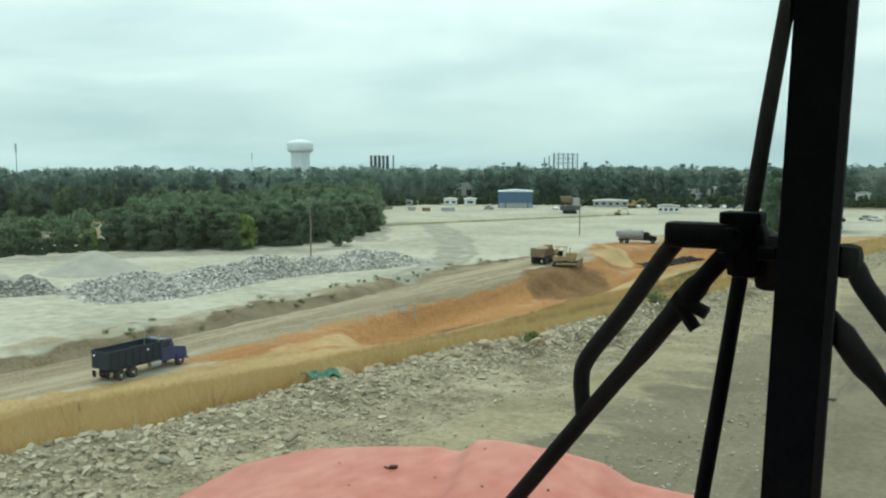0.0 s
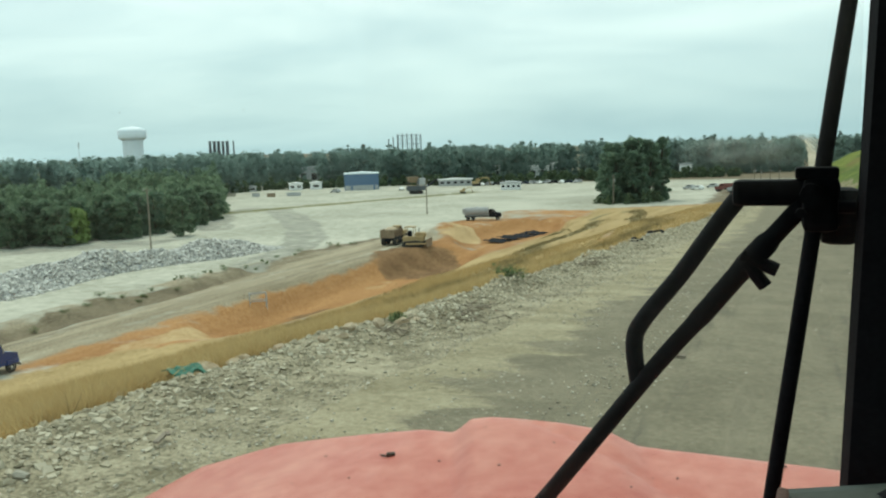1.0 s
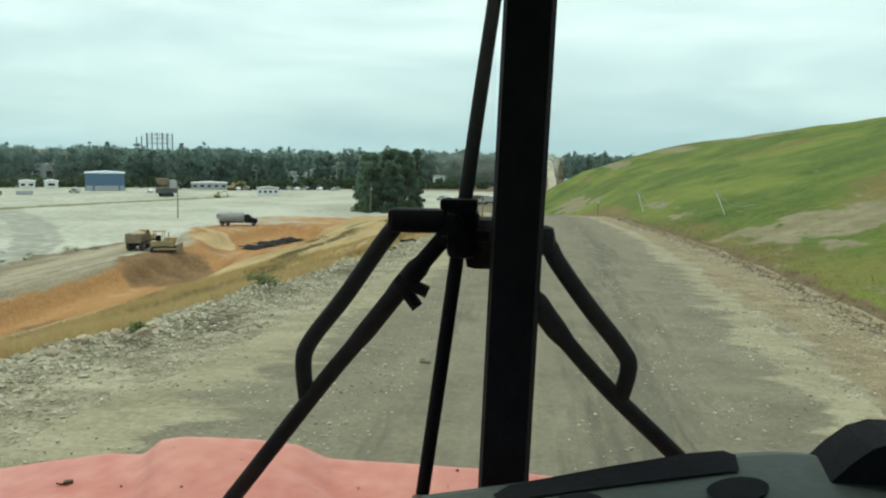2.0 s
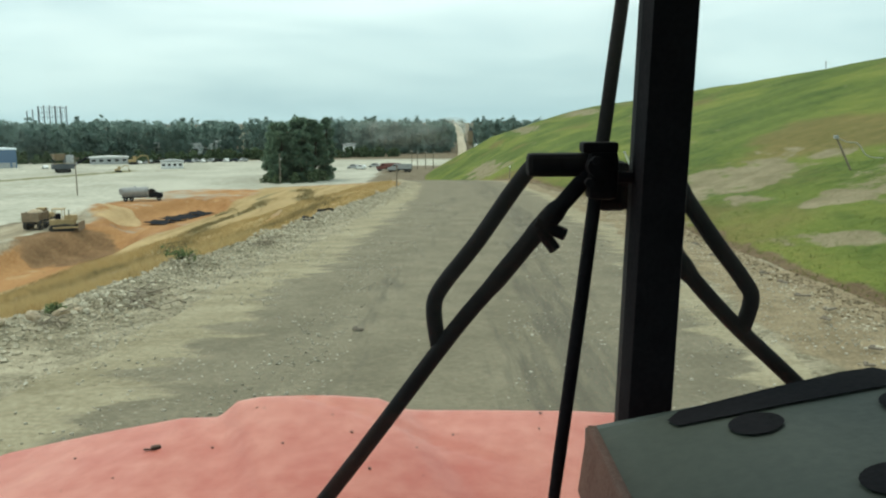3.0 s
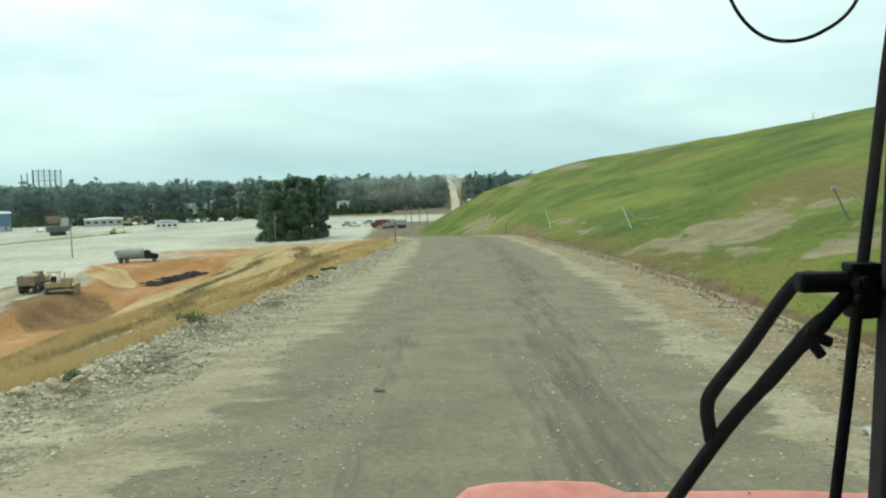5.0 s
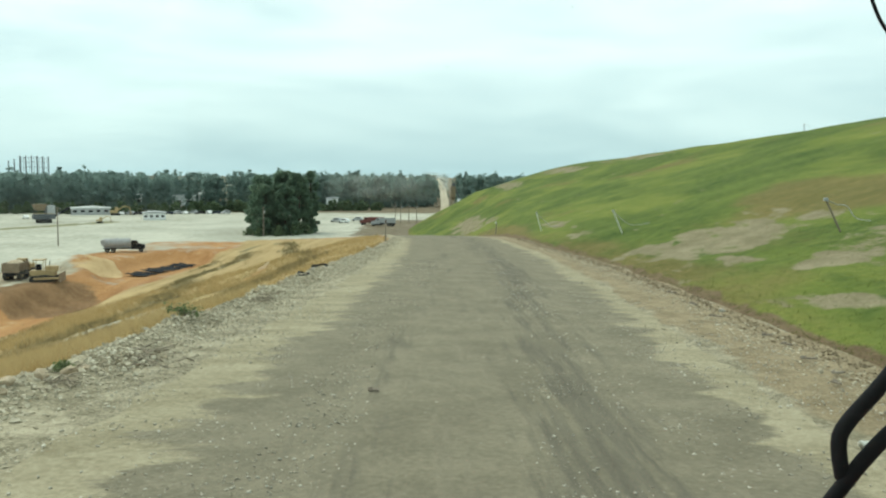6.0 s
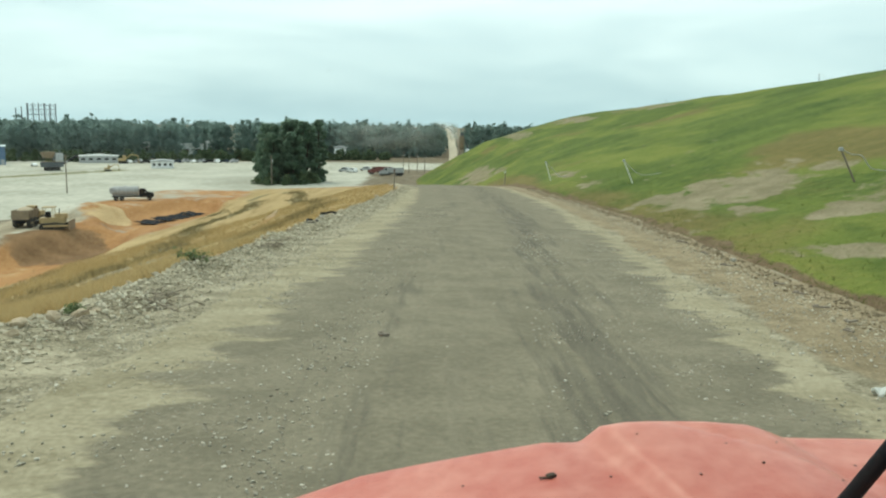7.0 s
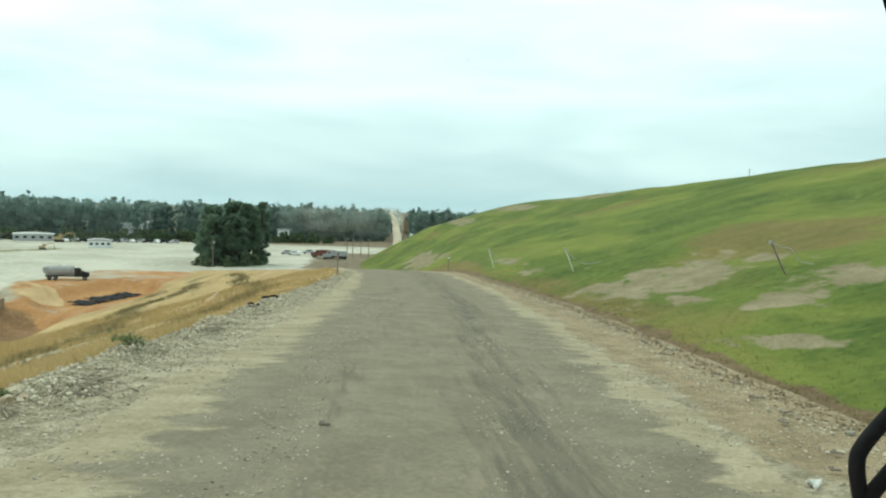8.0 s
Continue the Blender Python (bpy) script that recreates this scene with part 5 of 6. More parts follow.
def car(m, paint, label, tall=0.0):
    ob = thing("car", m, label, "car", "parked cars")
    side = [(-2.2, 0.35), (2.2, 0.35), (2.25, 0.75), (1.1, 0.95), (0.55, 1.42 + tall), (-1.2 - tall, 1.45 + tall), (-2.0 - tall * 0.3, 0.98 + tall * 0.6), (-2.25, 0.9)]
    bm = bmesh.new()
    a = [bm.verts.new((-0.88, y, h)) for y, h in side]
    b = [bm.verts.new((0.88, y, h)) for y, h in side]
    for i in range(len(side)):
        j = (i + 1) % len(side)
        bm.faces.new((a[i], b[i], b[j], a[j]))
    bm.faces.new(a)
    bm.faces.new(b)
    bmesh.ops.bevel(bm, geom=list(bm.edges), offset=0.06, segments=2, affect="EDGES")
    part("body", bm, paint, ob)
    for s in (-1, 1):
        part("side_window", box((0.02, 1.9, 0.36), (s * 0.885, -0.35, 1.16 + tall * 0.7), 0.01), M_GLASS, ob)
        for y in (-1.35, 1.4):
            wheel_part(ob, s * 0.8, y, 0.33, 0.22)
    return ob


paints = {"white": M_WHITE, "grey": M_GREYMETAL, "black": M_BLACK, "blue": M_BLUE}
k = 0
for az, d in ((19.9, 398), (19.4, 399), (18.9, 398), (18.2, 399), (17.0, 398), (16.5, 399), (16.0, 398), (15.5, 399), (15.0, 398), (14.5, 397), (14.0, 398), (13.4, 397), (25.4, 372), (29.9, 372)):
    tone = ("white", "grey", "black", "white", "blue", "grey")[k % 6]
    x, y = at_bearing(az, d)
    car(on_ground(x, y, 35 + 50 * (k % 3)), paints[tone], tone + " car parked along the far edge of the yard", 0.25 * (k % 2))
    k += 1
for x, y, rz, tone in ((-41, 296, 80, "white"), (-31, 318, 60, "white"), (-34.5, 322, 70, "grey"), (-27, 330, 85, "grey")):
    car(on_ground(x, y, rz), paints[tone], tone + " pickup parked near the oak clump", 0.3)


def lorry(m, paint, label):
    ob = thing("lorry", m, label, "truck", "parked lorries")
    part("chassis", box((0.9, 8.4, 0.3), (0, 0, 0.95), 0.03), M_BLACK, ob)
    bm = open_body(5.4, 2.5, 1.2, 2.9, 0.05)
    bmesh.ops.translate(bm, vec=(0, -1.4, 0), verts=bm.verts)
    part("tipper_body", bm, paint, ob)
    bonnet_cab(ob, 1.4, paint)
    for s in (-1, 1):
        wheel_part(ob, s * 1.05, 3.6, 0.52, 0.32)
        for y in (-1.9, -3.2):
            wheel_part(ob, s * 0.98, y, 0.52, 0.56)
    return ob


M_MAROON = mat("maroon lorry paint", (0.13, 0.03, 0.025), (0.19, 0.06, 0.05), 1.0, 0.5, 0.05)
lorry(on_ground(-19.5, 306, 70), M_MAROON, "maroon tipper lorry queueing below the embankment")
lorry(on_ground(-15.0, 300, 85), M_GREYMETAL, "grey tipper lorry queueing below the embankment")

# ---------------------------------------------------------------- buildings, tower, stacks and poles
def blue_shed():
    x, y = at_bearing(28.1, 387)
    ob = thing("shed", on_ground(x, y, 28), "blue metal shed with pale roof and doors on yard", "building")
    part("wall", box((15.8, 12, 7.4), (0, 6, 3.7), 0.02), M_SHED, ob)
    for k in range(27):
        part("cladding_rib", box((0.12, 0.08, 5.0), (-7.6 + 0.585 * k, -0.03, 4.8)), M_SHED, ob)
    roof = slab([(-8.2, 7.4), (8.2, 7.4), (8.2, 7.75), (0, 8.35), (-8.2, 7.75)], -0.4, 12.4)
    part("roof", roof, M_TOWER, ob)
    for a, w in ((-6.2, 2.6), (0.6, 9.6), (6.8, 1.4)):
        door = part("door", box((w, 0.10, 2.2), (a, -0.06, 1.1), 0.02), M_GREYMETAL, ob, "pale grey sliding door")
        for k in range(int(w)):
            part("panel", box((0.9, 0.04, 2.0), (a - w / 2 + 0.5 + k * w / int(w), -0.13, 1.1), 0.01), M_GREYMETAL, door)
    return ob


blue_shed()


def low_building(az, d, w, h, label, wallm=M_GREYMETAL, roofm=M_WHITE, rz=None, up=0.0, windows=4):
    x, y = at_bearing(az, d)
    ob = thing("building", on_ground(x, y, az if rz is None else rz, up), label, "building", "far buildings")
    part("wall", box((w, 7, h), (0, 3.5, h / 2), 0.02), wallm, ob)
    part("roof", slab([(-w / 2 - 0.4, h), (w / 2 + 0.4, h), (w / 2 + 0.4, h + 0.25), (0, h + 0.8), (-w / 2 - 0.4, h + 0.25)], -0.4, 7.4), roofm, ob)
    for k in range(windows):
        win = part("window", box((w / windows * 0.5, 0.08, h * 0.34), (-w / 2 + (k + 0.5) * w / windows, -0.04, h * 0.55), 0.01), M_GLASS, ob)
        part("sill", box((w / windows * 0.56, 0.14, 0.08), (-w / 2 + (k + 0.5) * w / windows, -0.06, h * 0.36), 0.01), M_WHITE, win)
    return ob


low_building(21.7, 402, 16.0, 2.9, "long low open building with a pale roof", M_GREYMETAL, M_WHITE, windows=5)
low_building(32.55, 412, 6.5, 3.0, "white office trailer at the yard's edge", M_WHITE, M_WHITE, windows=2)
low_building(31.2, 412, 5.6, 3.0, "white site cabin with a dark window", M_WHITE, M_WHITE, windows=1)
low_building(17.9, 352, 8.5, 2.7, "pale grey site cabin with small windows", M_WHITE, M_GREYMETAL, windows=4)
low_building(16.05, 427, 11.0, 7.2, "white building half hidden in the woods", M_WHITE, M_WHITE, windows=2)
low_building(14.75, 428, 5.5, 8.4, "tall white building half hidden in the woods", M_WHITE, M_WHITE, windows=1)
low_building(18.8, 430, 3.0, 8.0, "small white house glimpsed between the trees", M_WHITE, M_WHITE, windows=1)
low_building(20.3, 432, 3.2, 8.2, "small white house glimpsed between the trees", M_WHITE, M_WHITE, windows=1)
low_building(31.3, 446, 16.0, 9.5, "grey roofed hall among the trees", M_GREYMETAL, M_GREYMETAL, windows=3)
low_building(6.35, 428, 6.0, 6.0, "pale house beside the far track", M_WHITE, M_GREYMETAL, windows=1)
low_building(36.6, 415, 21.0, 2.3, "long grey storage wall before the trees", M_GREYMETAL, M_GREYMETAL, windows=6)

# concrete blocks and skips on the yard
for az, d, w, m, label in ((38.2, 372, 4.6, M_STONE, "low pale concrete block stack on the yard"), (36.9, 376, 5.2, M_STONE, "low pale concrete block stack on the yard"), (35.2, 366, 3.4, M_GREYMETAL, "rusty grey skip on the pale yard"), (34.2, 360, 3.6, M_DIRTYBODY, "brown steel skip on the pale yard"), (32.7, 360, 6.0, M_GREYMETAL, "grey steel girders lying on the yard")):
    x, y = at_bearing(az, d)
    ob = thing("skip" if "skip" in label else "block_stack", on_ground(x, y, az), label, "skip" if "skip" in label else "blocks")
    part("body", open_body(2.2, w, 0.0, 1.5, 0.15), m, ob)
    for k in range(3):
        part("rib", box((0.12, 0.08, 1.4), (-w / 3 + k * w / 3, -1.16, 0.75), 0.01), m, ob)


def water_tower():
    x, y = at_bearing(42.75, 670)
    ob = thing("water_tower", pose(x, y, PLAIN), "pale blue-white water tower standing above the woods", "water tower")
    part("column", spin([(7.4, 0), (7.2, 1.0), (7.2, 29.0), (7.6, 30.2)], 40), M_TOWER, ob, "", True)
    for k in range(20):
        a = 2 * math.pi * k / 20
        part("flute", box((0.5, 0.35, 28.5), (7.25 * math.cos(a), 7.25 * math.sin(a), 14.5), 0.08, Matrix.Rotation(a + math.pi / 2, 3, "Z")), M_TOWER, ob)
    tank = part("tank", spin([(7.6, 30.0), (10.0, 31.8), (10.2, 32.4), (10.2, 37.2), (9.9, 37.9), (7.4, 39.2), (4.2, 40.1), (0.6, 40.5)], 48), M_TOWER, ob, "", True)
    part("vent", spin([(0.7, 40.3), (0.7, 41.0), (0.3, 41.2)], 12), M_TOWER, tank)
    return ob


water_tower()


def stack_group(az0, az1, d, tops, radius, label):
    for k, h in enumerate(tops):
        x, y = at_bearing(az0 + (az1 - az0) * k / max(1, len(tops) - 1), d)
        ob = thing("chimney_stack", pose(x, y, PLAIN), label, "chimney", label)
        top = 3.3 - PLAIN + d * math.tan(radians(h))
        r = radius[k % len(radius)]
        part("shaft", spin([(r * 1.15, 0), (r, top * 0.5), (r * 0.95, top - 0.4)], 16), M_STACK, ob)
        part("cap", spin([(r * 1.08, top - 0.6), (r * 1.08, top), (r * 0.8, top)], 16), M_STACK, ob)


stack_group(38.0, 36.9, 800, (0.74, 0.74, 0.74, 0.73, 0.73), (1.25, 1.5, 1.5), "dark steel power station stack above the trees")
stack_group(36.5, 36.45, 800, (0.74,), (0.7,), "slim dark power station stack above the trees")
stack_group(26.2, 24.0, 800, (0.58, 0.66, 0.86, 0.9, 0.9, 0.88, 0.86, 0.86), (0.45, 0.45, 0.6), "slim grey plant column above the trees")


def gantry():
    ob = thing("plant_gantry", pose(*at_bearing(24.8, 806), PLAIN, 0, 0, 24.8), "grey steel gantry joining the plant columns", "gantry")
    for h in (22, 26.5, 30.0):
        part("rail", box((20, 0.35, 0.35), (0, 0, h), 0.02), M_STACK, ob)
    for k in range(11):
        part("upright", box((0.25, 0.25, 31), (-10 + 2 * k, 0, 15.5)), M_STACK, ob)


gantry()
for az, d, el, r in ((60.1, 900, 1.45, 0.55), (45.95, 850, 0.92, 0.25)):
    x, y = at_bearing(az, d)
    top = 3.3 - PLAIN + d * math.tan(radians(el))
    ob = thing("radio_mast", pose(x, y, PLAIN), "slender grey radio mast above the distant trees", "mast", "radio masts")
    part("mast", tube([(0, 0, 0), (0, 0, top)], [r, r * 0.6], 6), M_GREYMETAL, ob)
    for k in range(4):
        part("antenna", box((r * 3, r * 3, 1.2), (0, 0, top * (0.82 + 0.05 * k)), 0.1), M_GREYMETAL, ob)


def utility_pole(x, y, h, cross=True):
    ob = thing("utility_pole", on_ground(x, y, 20), "weathered timber utility pole standing in the stone yard", "pole", "utility poles")
    part("post", tube([(0, 0, -0.4), (0.03, 0, h * 0.5), (0, 0, h)], [0.17, 0.15, 0.11], 10), M_POLE, ob)
    if cross:
        part("crossarm", box((1.8, 0.1, 0.12), (0, 0.1, h - 0.5), 0.01), M_POLE, ob)
        for s in (-0.8, 0.8):
            part("insulator", spin([(0.05, 0), (0.07, 0.08), (0.04, 0.2)], 8, m=pose(s, 0.1, h - 0.44)), M_WHITE, ob)
    if cross and h > 11:
        return
    part("transformer", spin([(0.2, 0), (0.22, 0.05), (0.22, 0.6), (0.15, 0.68)], 12, m=pose(0.3, 0, h * 0.78)), M_GREYMETAL, ob)


utility_pole(-121.4, 134.8, 12.6)
utility_pole(-95.1, 217.1, 10.0)
utility_pole(-48.5, 250, 9.0, False)
for x, y in ((-9.5, 318), (-6.5, 324), (-3.5, 322), (-12.0, 330)):
    utility_pole(x, y, 7.5, False)


def pipe_frame():
    ob = thing("pipe_frame", on_ground(-65.5, 92.5, 40), "empty steel pipe frame standing beside the lower road", "frame")
    for sx in (-1.1, 1.1):
        for sy in (-0.5, 0.5):
            part("leg", tube([(sx, sy * 1.6, -0.1), (sx, sy, 2.0)], 0.06, 6), M_GREYMETAL, ob)
        part("side_bar", tube([(sx, -0.5, 2.0), (sx, 0.5, 2.0)], 0.06, 6), M_GREYMETAL, ob)
    for sy in (-0.5, 0.5):
        for h in (1.0, 2.0):
            part("rail", tube([(-1.1, sy * (1.3 if h < 1.5 else 1), h), (1.1, sy * (1.3 if h < 1.5 else 1), h)], 0.06, 6), M_GREYMETAL, ob)


pipe_frame()


# black drainage sheets lying on the clay
for k in range(4):
    x, y = -60.0 + 1.15 * k, 176 + 6.0 * k
    ob = thing("plastic_sheet", on_ground(x, y, -14, 0.06), "black plastic sheeting laid out on the orange clay", "sheet", "black sheets")
    sh = bmesh.new()
    grid = [[sh.verts.new((-2.2 + 1.1 * i, -2.6 + 0.65 * j, 0.12 + 0.10 * (4 - i) + 0.12 * math.sin(i * 2.1 + j * 1.3 + k))) for i in range(5)] for j in range(9)]
    for a, b in zip(grid, grid[1:]):
        for i in range(4):
            sh.faces.new((a[i], a[i + 1], b[i + 1], b[i]))
    made = bmesh.ops.extrude_face_region(sh, geom=list(sh.faces))["geom"]
    bmesh.ops.translate(sh, vec=(0, 0, -0.05), verts=[v for v in made if isinstance(v, bmesh.types.BMVert)])
    part("sheet", sh, M_TRIM, ob)


# ---------------------------------------------------------------- heaps of stone
CHUNK = [(-1, -1, -0.8), (1, -0.8, -1), (0.9, 1, -0.7), (-0.8, 0.9, -1), (-0.7, -0.9, 0.8), (0.8, -1, 0.7), (1, 0.7, 1), (-1, 0.8, 0.7)]
CHUNK_FACES = [(0, 3, 2, 1), (4, 5, 6, 7), (0, 1, 5, 4), (1, 2, 6, 5), (2, 3, 7, 6), (3, 0, 4, 7)]


def chunks(name, label, spots, material, seed, category="stones", flat=0.7, tilt=0.9):
    """Angular stones at x, y, z with half size s, as one uncounted mass."""
    r = np.random.default_rng(seed)
    spots = np.asarray(spots)
    n = len(spots)
    base = np.array(CHUNK)[None] * r.uniform(0.55, 1.15, (n, 8, 3)) * r.uniform(0.5, 1.1, (n, 1, 3)) * np.array([1, 1, flat])
    a, b = r.uniform(0, 2 * np.pi, n), r.uniform(-tilt, tilt, n)
    ca, sa, cb, sb = np.cos(a), np.sin(a), np.cos(b), np.sin(b)
    v = base * spots[:, 3][:, None, None]
    v = np.stack([v[..., 0], v[..., 1] * cb[:, None] - v[..., 2] * sb[:, None], v[..., 1] * sb[:, None] + v[..., 2] * cb[:, None]], -1)
    v = np.stack([v[..., 0] * ca[:, None] - v[..., 1] * sa[:, None], v[..., 0] * sa[:, None] + v[..., 1] * ca[:, None], v[..., 2]], -1) + spots[:, None, :3]
    f = np.array(CHUNK_FACES)[None] + (np.arange(n) * 8)[:, None, None]
    return tagged(mesh_np(name, v.reshape(-1, 3), f.reshape(-1, 4), material), label, category, kind="stuff")


def stone_mat(name, c1, c2):
    m = leaf_mat(name, c1, c2, 0.0)
    m.node_tree.nodes["Principled BSDF"].inputs["Roughness"].default_value = 0.95
    return m


M_RUBBLE = stone_mat("broken grey riprap", (0.18, 0.18, 0.165), (0.62, 0.61, 0.575))
M_BERMSTONE = stone_mat("dusty limestone pieces", (0.29, 0.255, 0.18), (0.64, 0.585, 0.46))
M_CLOD = stone_mat("brown soil clods", (0.16, 0.125, 0.078), (0.32, 0.26, 0.175))
M_PEBBLE = stone_mat("grey road pebbles", (0.22, 0.20, 0.155), (0.62, 0.585, 0.49))


def pile_height(t, s):
    return (1 - s * s) * (2.3 + 2.0 * np.sin(np.pi * np.clip(t, 0, 1)) + 0.9 * np.sin(t * 17) + 0.5 * np.sin(t * 41 + 1)) * smooth_step(0, 0.07, t) * smooth_step(0, 0.12, 1 - t)


def rubble(name, label, a, b, half, n, seed, tall=1.0):
    r = np.random.default_rng(seed)
    a, b = np.array(a, float), np.array(b, float)
    along_, side = (b - a), np.array([-(b - a)[1], (b - a)[0]]) / np.linalg.norm(b - a)
    t, s = r.uniform(0, 1, n), r.uniform(-1, 1, n)
    w = half * (0.75 + 0.25 * np.sin(t * 9)) * (1 - 0.45 * t)
    p = a + t[:, None] * along_ + (s * w)[:, None] * side
    zz = ground_z(p[:, 0], p[:, 1]) + tall * pile_height(t, s) * r.uniform(0.75, 1.02, n) - 0.1
    chunks(name, label, np.column_stack([p, zz, 0.12 + 0.36 * r.random(n) ** 2]), M_RUBBLE, seed, "rubble")
    tt, ss = np.meshgrid(np.linspace(0, 1, 70), np.linspace(-1, 1, 17))
    ww = half * (0.75 + 0.25 * np.sin(tt * 9)) * (1 - 0.45 * tt)
    px, py = a[0] + tt * along_[0] + ss * ww * side[0], a[1] + tt * along_[1] + ss * ww * side[1]
    pz = ground_z(px, py) + tall * 0.86 * pile_height(tt, ss) - 0.25
    i = np.arange(16)[:, None] * 70 + np.arange(69)[None, :]
    core = mesh_np(name + "_core", np.stack([px, py, pz], -1).reshape(-1, 3), np.stack([i, i + 1, i + 71, i + 70], -1).reshape(-1, 4), M_GREYROCK, None, True)
    tagged(core, "fine grey stone filling the rubble heap", "rubble", kind="stuff")


rubble("rubble_heap", "long heap of broken grey stone on the yard", (-112, 72), (-99, 143), 12.5, 13000, 21, 0.68)
rubble("rubble_heap", "small heap of broken grey stone on the yard", (-128, 56), (-121, 76), 7, 2600, 22, 0.6)


def gravel_cone(x, y, r, h, label):
    g = float(ground_z(x, y))
    bm = spin([(r * 1.08, -0.2), (r * 0.92, h * 0.05), (r * 0.75, h * 0.22), (r * 0.45, h * 0.56), (r * 0.24, h * 0.80), (r * 0.13, h * 0.89), (r * 0.04, h * 0.92)], 40)
    for v in bm.verts:
        v.co += Vector((noise.noise(v.co * 0.3) * 0.5, noise.noise(v.co * 0.3 + Vector((7, 0, 0))) * 0.5, 0))
    bmesh.ops.translate(bm, vec=(x, y, g), verts=bm.verts)
    ob = part("gravel_heap", bm, M_CONE, None, "", True)
    tagged(ob, label, "gravel heap")


M_CONE = mat("fine grey gravel", (0.31, 0.31, 0.28), (0.41, 0.41, 0.37), 0.5, 0.95, 0.5, 14)
gravel_cone(-137, 93, 9.5, 4.2, "smooth grey cone of fine gravel on yard")
gravel_cone(-118, 54, 8.0, 3.4, "smooth pale cone of fine gravel on yard")
gravel_cone(-129, 71, 6.0, 2.6, "low tan cone of fine gravel on yard")

# ---------------------------------------------------------------- roadside: stones, weeds, grass, posts
r = np.random.default_rng(5)


def big_rock(x, y, s, material, label, seed, flat=0.7):
    bm = bmesh.new()
    bmesh.ops.create_icosphere(bm, subdivisions=3, radius=1.0)
    q = np.random.default_rng(900 + seed)
    s = s * 0.58
    # broken faces: planes cut off the lump at uneven depths
    planes = [(Vector(q.normal(size=3)).normalized(), q.uniform(0.46, 0.80)) for _ in range(16)]
    wide, deep = q.uniform(0.85, 1.35), q.uniform(0.6, 1.0)
    for v in bm.verts:
        d = v.co.normalized()
        k = 1 + 0.25 * noise.noise(d * 1.3 + Vector((seed * 3.1, 0, 0)))
        for nrm, off in planes:
            c = d.dot(nrm)
            if c > 0.2:
                k = min(k, off / c)
        k += 0.05 * noise.noise(d * 6.0 + Vector((0, seed, 0)))
        v.co = Vector((d.x * k * s * wide, d.y * k * s * deep, d.z * k * s * flat))
    bmesh.ops.transform(bm, matrix=pose(x, y, float(ground_z(x, y)) + s * flat * 0.25, 0, 0, seed * 77), verts=bm.verts)
    tagged(part("rock", bm, material, None), label, "rock", "roadside rocks")


for k, (x, y, s, m) in enumerate(((-8.65, 11.3, 0.48, M_TAN), (-8.5, 12.2, 0.36, M_TAN), (-8.3, 13.0, 0.30, M_TAN), (-8.9, 9.6, 0.3, M_TAN), (-8.45, 11.8, 0.22, M_TAN), (-9.0, 14.2, 0.33, M_STONE), (-7.5, 14.3, 0.36, M_TAN), (-7.3, 15.2, 0.42, M_TAN), (-7.1, 15.9, 0.36, M_TAN), (-6.9, 15.5, 0.24, M_TAN), (-7.6, 13.4, 0.32, M_TAN), (-7.4, 13.8, 0.24, M_TAN), (-7.0, 16.4, 0.26, M_TAN), (-9.1, 8.8, 0.30, M_TAN), (-8.9, 7.2, 0.24, M_TAN), (-9.3, 9.9, 0.25, M_TAN), (-8.9, 6.0, 0.34, M_TAN), (-9.6, 6.6, 0.28, M_TAN), (-7.2, 6.4, 0.20, M_STONE), (-7.6, 4.9, 0.18, M_STONE), (-6.9, 9.2, 0.16, M_STONE), (-8.3, 16.5, 0.30, M_STONE), (-8.0, 18.2, 0.27, M_STONE), (-7.6, 19.8, 0.35, M_TAN), (-7.5, 21.5, 0.30, M_STONE), (-7.2, 23.4, 0.26, M_STONE), (-6.8, 25.0, 0.24, M_TAN), (-6.3, 29.5, 0.24, M_TAN), (-6.1, 33.5, 0.36, M_TAN), (-5.8, 37.0, 0.42, M_TAN), (-5.6, 39.0, 0.30, M_STONE), (-5.2, 44.0, 0.34, M_TAN), (-4.7, 50.0, 0.36, M_TAN), (-4.2, 57.0, 0.40, M_TAN), (-3.6, 66.0, 0.45, M_TAN), (8.3, 14.5, 0.22, M_STONE), (8.6, 19.0, 0.20, M_TAN), (9.1, 26.0, 0.22, M_STONE), (7.7, 12.2, 0.24, M_STONE))):
    big_rock(x, y, s, m, "pale tan boulder on the gravel road edge" if m is M_TAN else "pale grey broken stone on the gravel road edge", k + 1)

# loose stone on the road's edge and pebbles on the road
n = 36000
y = 2.0 + 75 * r.random(n) ** 1.5
far_off = r.random(n) < 0.30
x = along(y, BERM) + np.where(far_off, r.normal(1.9, 1.2, n), r.normal(0.55, 0.55, n))
s = 0.010 + np.where(far_off, 0.036, 0.070) * r.random(n) ** 4.5
chunks("berm_stones", "dumped pale limestone pieces along the road edge", np.column_stack([x, y, ground_z(x, y) + s * 0.16, s]), M_BERMSTONE, 31, flat=0.55, tilt=0.8)
n = 5200
y = 4.0 + 60 * r.random(n) ** 1.5
x = along(y, TOE) + r.normal(-0.5, 0.38, n)
s = 0.010 + 0.046 * r.random(n) ** 4.0
chunks("verge_stones", "scattered pale stone along the hill's foot", np.column_stack([x, y, ground_z(x, y) + s * 0.2, s]), M_BERMSTONE, 32, flat=0.45, tilt=0.4)
n = 62000
y = 3.6 + 46 * r.random(n) ** 1.7
u = r.random(n)
x = along(y, BERM) + 0.8 + u * (along(y, TOE) - along(y, BERM) - 1.6)
s = 0.006 + 0.026 * r.random(n) ** 3.0
